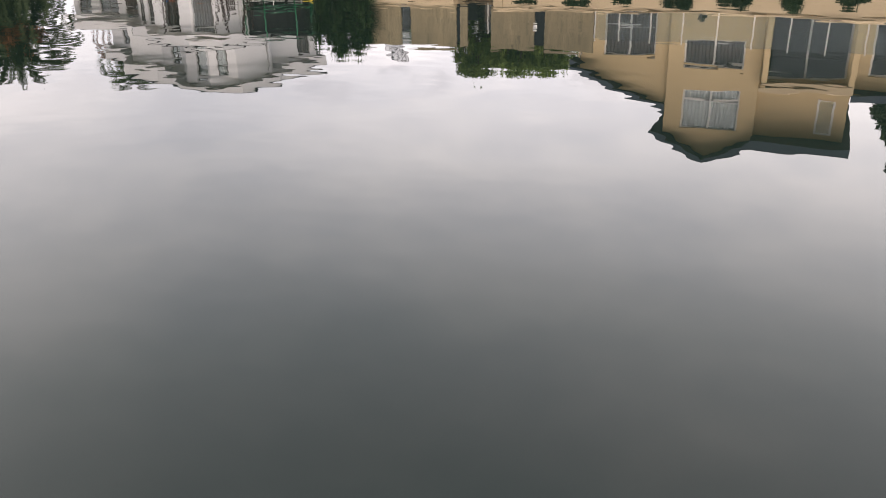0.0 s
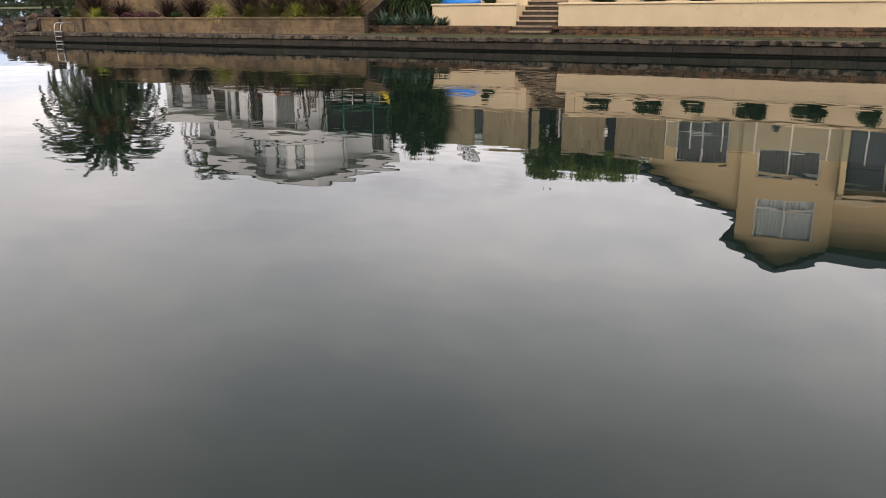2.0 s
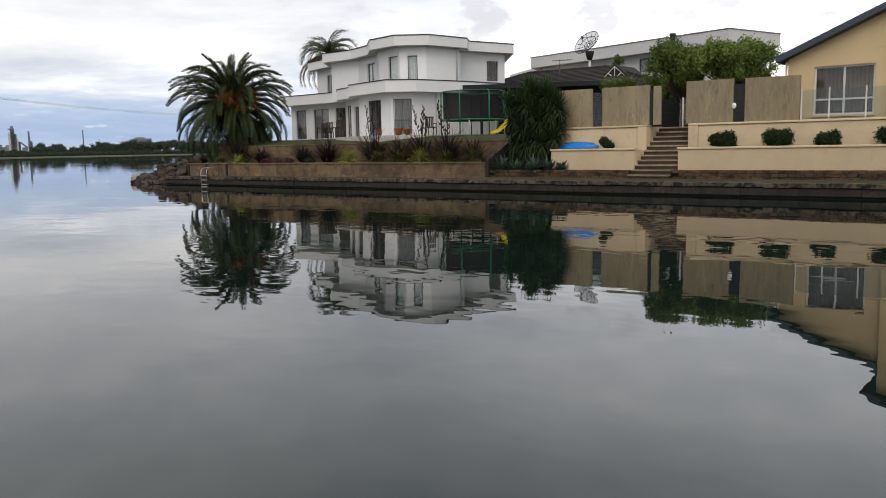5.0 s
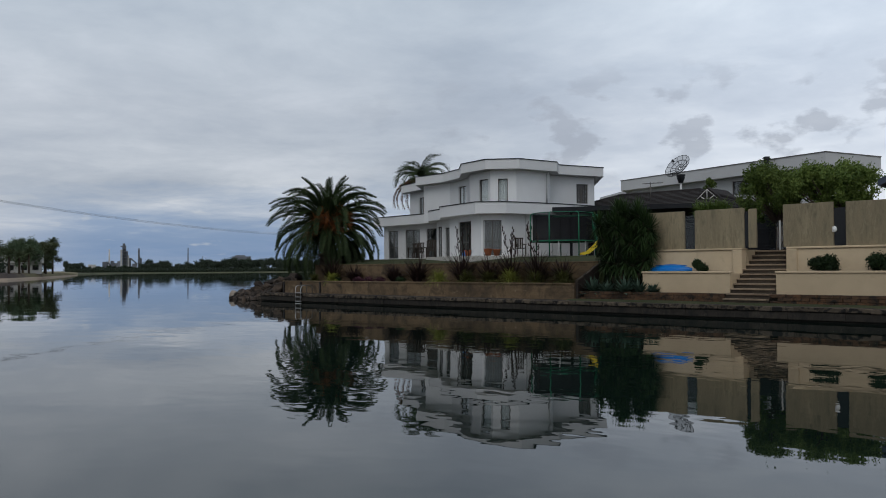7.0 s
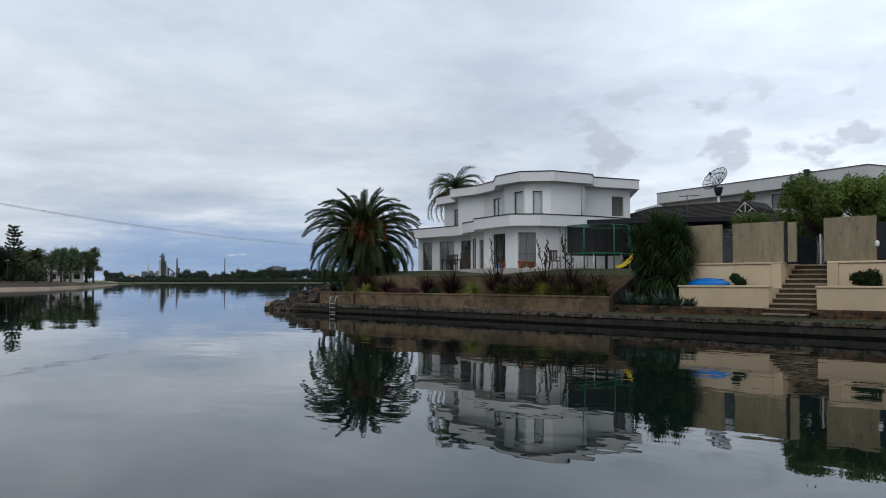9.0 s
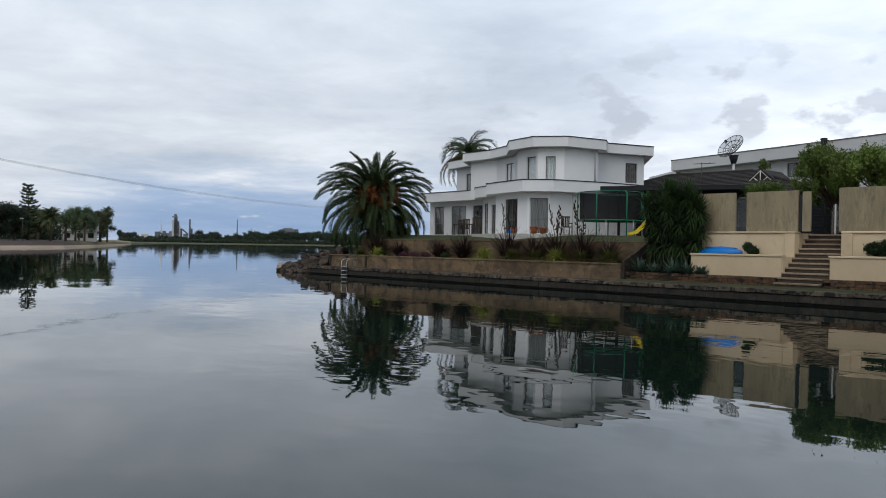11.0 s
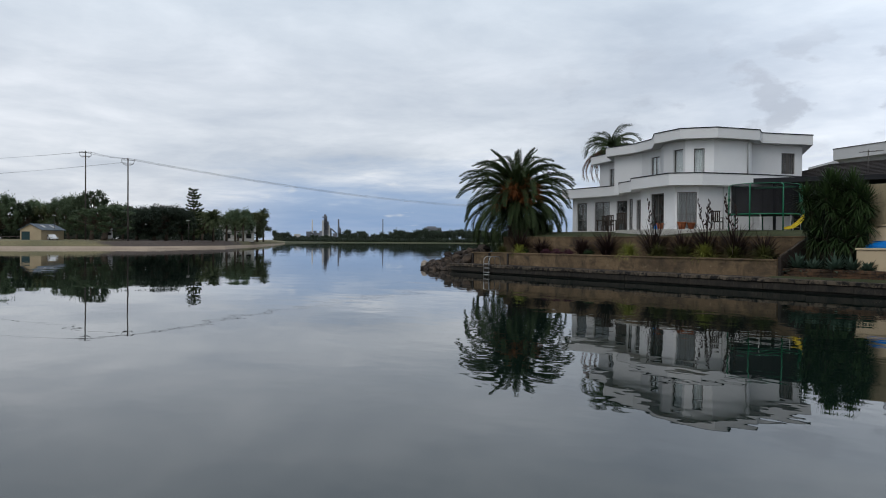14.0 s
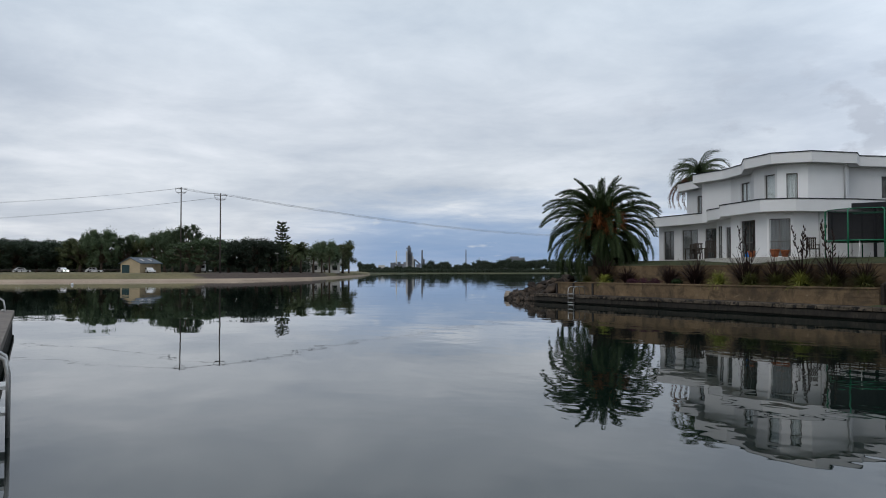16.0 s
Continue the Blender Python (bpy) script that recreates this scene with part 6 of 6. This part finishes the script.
def chair(m, mat, label, group):
    ch = thing("garden_chair", label, "chair", group, at=tuple(m.translation))
    b = fresh()
    obox(b, m, -0.26, -0.26, 0.40, 0.26, 0.26, 0.45)
    part("seat", b, mat, ch)
    for x in (-0.24, 0.24):
        for y in (-0.24, 0.24):
            b = fresh()
            obox(b, m, x - 0.022, y - 0.022, 0.0, x + 0.022, y + 0.022, 0.40)
            part("leg", b, mat, ch)
        b = fresh()
        obox(b, m, x - 0.03, -0.26, 0.62, x + 0.03, 0.26, 0.66)
        obox(b, m, x - 0.02, -0.24, 0.45, x + 0.02, -0.20, 0.62)
        part("armrest", b, mat, ch)
    b = fresh()
    for k in range(5):
        obox(b, m, -0.24 + 0.105 * k, 0.22, 0.46, -0.18 + 0.105 * k, 0.26, 0.98)
    obox(b, m, -0.26, 0.215, 0.98, 0.26, 0.265, 1.05)
    part("backrest", b, mat, ch)


def table(m, mat, label):
    tb = thing("garden_table", label, "table", at=tuple(m.translation))
    b = fresh()
    obox(b, m, -0.7, -0.42, 0.70, 0.7, 0.42, 0.75)
    part("tabletop", b, mat, tb)
    for x in (-0.6, 0.6):
        for y in (-0.34, 0.34):
            b = fresh()
            obox(b, m, x - 0.03, y - 0.03, 0, x + 0.03, y + 0.03, 0.70)
            part("leg", b, mat, tb)


for x, y, a in ((-36.3, 36.6, 2.4), (-35.6, 36.0, 4.0), (-40.6, 39.6, 3.4), (-38.9, 38.1, 0.4), (-29.4, 37.0, 1.0)):
    chair(Matrix.Translation((x, y, 2.742)) @ Matrix.Rotation(a, 4, "Z"), M_WOODF, "weathered timber garden chair on the house terrace", "chairs on the house terrace")
table(Matrix.Translation((-40.0, 39.0, 2.742)) @ Matrix.Rotation(-0.2, 4, "Z"), M_WOODF, "weathered timber garden table on the house terrace")
for x, y, a in ((-17.75, 35.2, 2.2), (-17.3, 35.6, 3.4)):
    chair(Matrix.Translation((x, y, 2.70)) @ Matrix.Rotation(a, 4, "Z"), M_ROOFEDGE, "black metal chair on the pool terrace", "chairs on the pool terrace")
for x, y, a in ((-14.0, 36.4, 3.0), (-13.3, 36.6, 3.3)):
    chair(Matrix.Translation((x, y, 2.70)) @ Matrix.Rotation(a, 4, "Z"), M_WICKER, "brown wicker chair on the pool terrace", "wicker chairs")
b_ = fresh()
box(b_, -32.2, 35.05, 2.742, -31.85, 35.35, 3.05)
soften(b_, 0.03)
tagged(part("storage_tub", b_, M_BLUE), "small blue plastic tub on the terrace edge", "tub")

# dark screen at the back of the pool terrace
scr = thing("boundary_screen", "dark slatted boundary screen behind the pool terrace", "screen", at=(-14, 40.2, 2.7))
for k in range(11):
    b = fresh()
    box(b, -19.3, 40.2, 2.72 + 0.17 * k, -9.7, 40.25, 2.887 + 0.17 * k)
    part("slat", b, M_ROOFEDGE, scr)
for x in (-19.2, -16.0, -12.8, -9.8):
    b = fresh()
    box(b, x, 40.26, 2.68, x + 0.08, 40.34, 4.6)
    part("post", b, M_ROOFEDGE, scr)

# ---- near quay with its ladders ----
near = thing("near_quay", "grey concrete quay edge with a rounded corner", "quay wall", kind="structure", at=(-5, -2, 0))
line = [(40, -0.55), (-34.3, -0.55)] + [(-34.3 - 0.8 * math.sin(a), -1.35 + 0.8 * math.cos(a)) for a in [math.pi / 2 * (k + 1) / 6 for k in range(6)]] + [(-35.1, -14), (40, -14)]
bm = fresh()
prism(bm, line, -1.5, 0.36)
part("face", bm, M_CONC, near)
bm = fresh()
prism(bm, inset(line, -0.06), 0.364, 0.56)
part("coping", bm, M_NEARCAP, near)
ladder("swim_ladder", Matrix.Translation((-11.4, -0.55, 0.0)), 1.06, -0.5, 0.5, 4, 0.33, "steel swim ladder hooked over the near quay")
ladder("swim_ladder", Matrix.Translation((-33.7, -0.9, 0.0)), 1.06, -0.5, 0.5, 4, 0.1, "steel swim ladder hooked over the near quay")

M_CARPAINTW = material("opal_glass", (0.78, 0.78, 0.76), (0.74, 0.74, 0.72), 0.35, 1.0, 20.0, 0.0, grain=0.03)
# round lamp on the edge of a panel and a wire basket of plants behind the glass
lamp_ = thing("wall_lamp", "round white lamp on the edge of a privacy panel", "lamp", at=(-10.97, 33.5, 3.45))
b = fresh()
bmesh.ops.create_uvsphere(b, u_segments=16, v_segments=10, radius=0.12)
for v in b.verts:
    v.co = Vector((-10.95 + v.co.x * 0.7, 33.49 + v.co.y * 0.45, 3.46 + v.co.z))
part("globe", b, M_CARPAINTW, lamp_)
b = fresh()
box(b, -11.03, 33.44, 3.36, -10.99, 33.52, 3.56)
part("bracket", b, M_FRAME, lamp_)
BX, BY = -4.25, 34.1
basket = thing("plant_basket", "small dark basket of plants on the upper terrace", "planter", at=(BX, BY, 2.71))
b = fresh()
tube(b, [(BX, BY, 2.702), (BX, BY, 2.86), (BX, BY, 2.89)], [0.13, 0.19, 0.20], 12)
part("bowl", b, M_RUBBERB, basket)
b = fresh()
leaf_cloud(b, (BX, BY, 2.98), (0.21, 0.19, 0.13), 260, 0.05, random.Random(911), 0.2)
part("leaves", b, M_BUSH, basket, fix=False)
chair(Matrix.Translation((-17.5, 34.5, 2.705)) @ Matrix.Rotation(0.5, 4, "Z"), M_RUBBERB, "black metal patio chair behind the glass infill", "patio chairs")

# ---- far beach and distance ----
M_BEIGE = material("beige_cladding", (0.42, 0.34, 0.22), (0.36, 0.29, 0.19), 0.8, 0.5, 10.0, 0.1)
M_SHEDROOF = material("grey_blue_roof_sheet", (0.10, 0.13, 0.16), (0.075, 0.10, 0.125), 0.5, 0.5, 10.0, 0.1)
M_SHEDDOOR = material("dark_green_door", (0.02, 0.05, 0.055), (0.015, 0.04, 0.045), 0.6, 1.0, 10.0, 0.1)
M_CARW = material("white_car_paint", (0.78, 0.78, 0.78), (0.74, 0.74, 0.75), 0.25, 1.0, 20.0, 0.0, grain=0.02)
M_RUBBER = material("black_rubber", (0.02, 0.02, 0.02), (0.015, 0.015, 0.015), 0.8, 2.0, 20.0, 0.1)
M_POLE = material("grey_timber_pole", (0.10, 0.085, 0.075), (0.07, 0.06, 0.053), 0.9, 1.0, 10.0, 0.2)
M_INDUS = material("pale_industrial_concrete", (0.27, 0.28, 0.31), (0.17, 0.18, 0.205), 0.9, 0.06, 0.6, 0.0)
M_INDUSDK = material("dark_industrial_steel", (0.22, 0.23, 0.255), (0.14, 0.15, 0.17), 0.9, 0.06, 0.6, 0.0)
M_WALLFAR = material("far_white_wall", (0.62, 0.60, 0.56), (0.55, 0.53, 0.50), 0.9, 0.3, 4.0, 0.0)


def stand(x, d, z=1.6):
    """Upright frame at a far place: x to the right as seen over the lake, y away."""
    az = px_az(x)
    X, Y = polar(az, d / math.cos(math.radians(az)))
    return Matrix.Translation((X, Y, z)) @ Matrix.Rotation(-radians(az - 59.16), 4, "Z")


def shed():
    m = stand(137, 188, 1.5) @ Matrix.Rotation(radians(-38), 4, "Z")
    sh = thing("boat_shed", "beige boat shed with a blue-grey gable roof", "shed", at=tuple(m.translation))
    w, l, e, a = 5.4, 7.6, 2.5, 3.75
    b = fresh()
    vs = [b.verts.new(m @ Vector(p)) for y in (-l / 2, l / 2) for p in ((-w / 2, y, -0.3), (w / 2, y, -0.3), (w / 2, y, e), (0, y, a), (-w / 2, y, e))]
    for f in ((0, 1, 2, 3, 4), (9, 8, 7, 6, 5), (0, 5, 6, 1), (1, 6, 7, 2), (4, 9, 5, 0), (2, 7, 8, 3), (3, 8, 9, 4)):
        b.faces.new([vs[i] for i in f])
    part("wall", b, M_BEIGE, sh)
    b = fresh()
    for sg in (-1, 1):
        vs = [b.verts.new(m @ Vector(p)) for dz in (0.02, 0.14) for p in ((0, -l / 2 - 0.3, a + dz), (0, l / 2 + 0.3, a + dz), (sg * (w / 2 + 0.4), l / 2 + 0.3, e - 0.15 + dz), (sg * (w / 2 + 0.4), -l / 2 - 0.3, e - 0.15 + dz))]
        for f in ((0, 1, 2, 3), (7, 6, 5, 4), (0, 4, 5, 1), (1, 5, 6, 2), (2, 6, 7, 3), (3, 7, 4, 0)):
            b.faces.new([vs[i] for i in f])
    roof = part("roof", b, M_SHEDROOF, sh)
    for y in (-1.8, 1.2):
        b = fresh()
        vs = [b.verts.new(m @ Vector((x, yy, a + 0.16 - (a - e + 0.15) * x / (w / 2 + 0.4)))) for x, yy in ((0.8, y), (0.8, y + 0.9), (1.9, y + 0.9), (1.9, y))]
        b.faces.new(vs)
        part("skylight", b, M_WALLFAR, roof)
    b = fresh()
    obox(b, m, -2.3, -l / 2 - 0.05, 0, -0.2, -l / 2 - 0.004, 2.1)
    part("roller_door", b, M_SHEDDOOR, sh)


shed()


def car(m, label, length=4.3, lights=False):
    c = thing("parked_car", label, "car", "cars on the far bank", at=tuple(m.translation))
    prof = [(-0.5, 0.3), (0.5, 0.3), (0.5, 0.62), (0.44, 0.78), (0.22, 0.86), (0.10, 1.36), (-0.25, 1.40), (-0.42, 0.92), (-0.5, 0.88)]
    b = fresh()
    for i, wd in ((0, 0.82),):
        lo = [b.verts.new(m @ Vector((x * length, -wd * (0.86 if z > 1 else 1), z))) for x, z in prof]
        hi = [b.verts.new(m @ Vector((x * length, wd * (0.86 if z > 1 else 1), z))) for x, z in prof]
        b.faces.new(lo)
        b.faces.new(hi[::-1])
        n = len(prof)
        for k in range(n):
            b.faces.new((lo[k], lo[(k + 1) % n], hi[(k + 1) % n], hi[k]))
    body = part("body", b, M_CARW, c)
    for sg in (-1, 1):
        b = fresh()
        vs = [b.verts.new(m @ Vector((x * length, sg * wd, z))) for x, z, wd in ((0.17, 0.92, 0.83), (0.09, 1.28, 0.735), (-0.23, 1.31, 0.73), (-0.36, 0.95, 0.83))]
        b.faces.new(vs)
        part("side_window", b, M_RUBBER, body, "dark side window")
        for x in (-0.31, 0.31):
            b = fresh()
            tube(b, [m @ Vector((x * length, sg * 0.66, 0.31)), m @ Vector((x * length, sg * 0.85, 0.31))], 0.31, 14)
            part("wheel", b, M_RUBBER, c)
        b = fresh()
        obox(b, m, 0.495 * length, sg * 0.62 - 0.13, 0.58, 0.495 * length + 0.06, sg * 0.62 + 0.13, 0.74)
        part("headlight", b, M_LAMPON if lights else M_STEEL, c)


def lamp_material():
    mat = bpy.data.materials.new("lit_headlight")
    t = nodes_of(mat)
    em = node(t, "ShaderNodeEmission", {"Color": (1, 0.97, 0.9, 1), "Strength": 90.0})
    node(t, "ShaderNodeOutputMaterial", {0: em.outputs[0]})
    return mat


M_LAMPON = lamp_material()
car(stand(152, 186, 1.62) @ Matrix.Rotation(radians(-70), 4, "Z"), "white car parked beside the boat shed")
car(stand(-10, 205, 1.72) @ Matrix.Rotation(radians(-72), 4, "Z"), "white car with lit headlights on the far bank", 4.4, True)
car(stand(-88, 210, 1.72) @ Matrix.Rotation(radians(8), 4, "Z"), "pale parked car on the far bank")
car(stand(48, 214, 1.72) @ Matrix.Rotation(radians(4), 4, "Z"), "white parked car behind the grass")


def van():
    m = stand(249, 196, 1.65)
    v = thing("parked_van", "white box van parked under the trees", "van", at=tuple(m.translation))
    b = fresh()
    obox(b, m, -1.1, -2.4, 0.5, 1.1, 1.4, 2.9)
    soften(b, 0.06)
    part("box_body", b, M_CARW, v)
    b = fresh()
    obox(b, m, -1.0, -4.0, 0.45, 1.0, -2.45, 2.1)
    soften(b, 0.12)
    part("cab", b, M_CARW, v)
    b = fresh()
    obox(b, m, -0.85, -4.03, 1.25, 0.85, -3.95, 1.9)
    part("windscreen", b, M_RUBBER, v)
    for y in (-3.3, 0.6):
        for sg in (-1, 1):
            b = fresh()
            tube(b, [m @ Vector((sg * 0.85, y, 0.4)), m @ Vector((sg * 1.08, y, 0.4))], 0.4, 14)
            part("wheel", b, M_RUBBER, v)


van()


def power_pole(x, top, d):
    m = stand(x, d, 1.6)
    z = far_z(top, d) - 1.6
    p = thing("power_pole", "tall timber power pole with crossarms on the far bank", "power pole", "power poles", at=tuple(m.translation))
    b = fresh()
    tube(b, [m @ Vector((0, 0, -0.3)), m @ Vector((0, 0, z))], [0.19, 0.13], 8)
    part("pole", b, M_POLE, p)
    for dz, wd in ((-0.45, 1.45), (-1.35, 1.1)):
        b = fresh()
        obox(b, m, -wd, -0.06, z + dz - 0.055, wd, 0.06, z + dz + 0.055)
        arm = part("crossarm", b, M_POLE, p)
        for s in (-0.9, -0.45, 0.45, 0.9):
            b = fresh()
            tube(b, [m @ Vector((wd * s, 0, z + dz + 0.09)), m @ Vector((wd * s, 0, z + dz + 0.3))], 0.05, 6)
            part("insulator", b, M_WALLFAR, arm)
    for sg in (-1, 1):
        b = fresh()
        tube(b, [m @ Vector((1.4 * sg * math.cos(q), -0.1, z - 0.4 - 1.35 * math.sin(q))) for q in [math.pi / 2 * j / 8 for j in range(9)]], 0.035, 5)
        part("jumper_cable", b, M_WIRE, p, "looped grey jumper cable")
    return m, z


M_WIRE = material("weathered_grey_cable", (0.16, 0.165, 0.175), (0.12, 0.125, 0.135), 0.6, 2.0, 20.0, 0.0)
mA, zA = power_pole(211, 281, 196)
mB, zB = power_pole(284, 293, 186)


def wire(p, q, sag, name="power_line"):
    p, q = Vector(p), Vector(q)
    b = fresh()
    tube(b, [p.lerp(q, k / 24) - Vector((0, 0, sag * 4 * (k / 24) * (1 - k / 24))) for k in range(25)], 0.018, 4, cap=False)
    tagged(part(name, b, M_WIRE), "thin dark overhead power line strung between poles", "power line", "overhead lines")


endX, endY = polar(px_az(1010), 330)
offX, offY = polar(px_az(-420), 250)
for k, s in enumerate((-1.1, -0.55, 0.55, 1.1)):
    a = mA @ Vector((s, 0, zA - 0.15))
    c = mB @ Vector((s, 0, zB - 0.15))
    wire(a, c, 0.3)
    wire(c, (endX + s, endY, 15.2 + 0.22 * k), 2.8)
    wire((offX, offY, 17.8 + (k < 2) * -4.0 + 0.3 * k), a if k >= 2 else mB @ Vector((s, 0, zB - 1.0)), 1.2)

for x, top, d in ((158, 394, 188), (389, 402, 178)):
    m = stand(x, d, 1.6)
    z = far_z(top, d) - 1.6
    lp = thing("street_lamp", "slim pale street lamp near the beach", "street lamp", "street lamps", at=tuple(m.translation))
    b = fresh()
    tube(b, [m @ Vector((0, 0, -0.2)), m @ Vector((0, 0, z))], 0.04, 6)
    part("pole", b, M_POLE, lp)
    b = fresh()
    obox(b, m, -0.5, -0.1, z, 0.25, 0.1, z + 0.12)
    part("lamp_head", b, M_WALLFAR, lp)

# low rail and posts along the grass
rail = thing("bank_rail", "low dark timber rail along the far bank", "rail", at=tuple(stand(80, 200, 1.7).translation))
for k in range(26):
    x0, x1 = -140 + 13 * k, -140 + 13 * (k + 1)
    a, c = stand(x0, 200, 1.7).translation, stand(x1, 200, 1.7).translation
    b = fresh()
    tube(b, [a + Vector((0, 0, 0.75)), c + Vector((0, 0, 0.75))], 0.1, 5)
    part("rail", b, M_POLE, rail)
    b = fresh()
    tube(b, [a + Vector((0, 0, -0.2)), a + Vector((0, 0, 0.8))], 0.09, 5)
    part("post", b, M_POLE, rail)

b = fresh()
bmesh.ops.create_uvsphere(b, u_segments=12, v_segments=8, radius=0.2)
ob = tagged(part("mooring_buoy", b, M_CARW), "white mooring buoy afloat off the beach", "buoy")
X_, Y_ = polar(px_az(8), 135)
ob.location = (X_, Y_, 0.12)

# small house among the palms
m = stand(478, 262, 1.7)
fh = thing("beach_house", "small pale house with a white gable among palms", "house", at=tuple(m.translation))
b = fresh()
obox(b, m, -6.5, 0, -0.3, 4.5, 7, 3.0)
part("wall", b, M_WALLFAR, fh)
b = fresh()
vs = [b.verts.new(m @ Vector(p)) for p in ((-7, -0.6, 2.9), (5, -0.6, 2.9), (5, 3.5, 5.2), (-7, 3.5, 5.2), (-7, 7.6, 2.9), (5, 7.6, 2.9))]
for f in ((0, 1, 2, 3), (3, 2, 5, 4), (0, 3, 4), (1, 5, 2), (0, 4, 5, 1)):
    b.faces.new([vs[i] for i in f])
part("roof", b, M_WALLFAR, fh)
for x in (-4.5, -1.0, 2.0):
    b = fresh()
    obox(b, m, x, -0.05, 0.8, x + 1.6, -0.004, 2.3)
    part("window", b, M_RUBBER, fh)


def works():
    d = 1000
    w = thing("cement_works", "distant grey cement works with a tall stepped tower", "factory", at=tuple(stand(628, d, 2).translation))
    k = d / 1435
    tones = {"pale": M_WALLFAR, "mid": M_INDUS, "dark": M_INDUSDK}

    def blk(name, x0, x1, bottom, top, tone, y0=0.0, deep=10.0):
        m = stand((x0 + x1) / 2, d, 0)
        b = fresh()
        half = (x1 - x0) / 2 * k
        obox(b, m, -half, y0, max(1.0, far_z(bottom, d)), half, y0 + deep, far_z(top, d))
        soften(b, 0.15)
        return part(name, b, tones[tone], w)
    for row in (("silo", 621.6, 624.6, 440, 399, "pale", -4), ("tower", 624.8, 630.6, 440, 392, "dark"), ("tower_head", 621.8, 627.4, 394.4, 392.6, "mid", -3), ("tower_cap", 625.0, 629.2, 392, 388.6, "dark", 1), ("tower_wing", 630.2, 633.4, 440, 401, "mid", -1), ("silo", 633.0, 635.4, 440, 408, "pale", -2), ("tower_wing", 635.2, 638.4, 440, 413, "dark"), ("annex", 617.0, 621.4, 440, 418, "mid"), ("hall", 594, 603, 440, 419, "dark"), ("hall", 606.5, 612, 440, 417.5, "mid"), ("hall", 612, 618, 440, 421, "dark"), ("plant", 649, 652.6, 440, 410, "mid"), ("plant", 652.2, 655.2, 440, 413, "dark"), ("hall", 640, 648, 440, 422, "mid"), ("hall", 572, 584, 440, 423.5, "pale")):
        blk(*row)
    for z in (397, 402, 407, 412, 417):
        blk("platform", 623.8, 631.6, z + 0.5, z, "mid", -6, 5)
    for x0, za, x1, zb in ((600, 419, 607, 424), (638, 414, 648, 423)):
        b = fresh()
        p, q = stand(x0, d - 6, far_z(za, d)).translation, stand(x1, d - 6, far_z(zb, d)).translation
        tube(b, [p, q], 0.9, 5)
        part("conveyor", b, M_INDUSDK, w, "sloping conveyor gallery")
    for x, top, r, mat in ((604.5, 398, 0.9, M_WALLFAR), (650.5, 397, 1.2, M_INDUSDK), (728.5, 396, 0.7, M_INDUSDK), (752, 410, 0.35, M_INDUS)):
        m = stand(x, d, 0)
        b = fresh()
        tube(b, [m @ Vector((0, -2, 1)), m @ Vector((0, -2, far_z(top, d)))], [r * 1.2, r * 0.8], 8)
        part("chimney", b, mat, w)
    bld = thing("distant_block", "low grey office block beyond the distant trees", "building", at=tuple(stand(820, 940, 2).translation))
    for x0, x1, top in ((790, 846, 417), (801, 832, 410.5), (806, 822, 408.5)):
        m = stand((x0 + x1) / 2, 940, 0)
        b = fresh()
        half = (x1 - x0) / 2 * 940 / 1435
        obox(b, m, -half, 0, 1.0, half, 20, far_z(top, 940))
        storey = part("storey", b, M_INDUS, bld)
        for z in (0.35, 0.75):
            zz = far_z(422, 940) + (far_z(top, 940) - far_z(422, 940)) * z
            b = fresh()
            obox(b, m, -half + 0.6, -0.12, zz - 0.5, half - 0.6, -0.01, zz + 0.5)
            part("window_band", b, M_INDUSDK, storey, "dark ribbon of windows")


works()
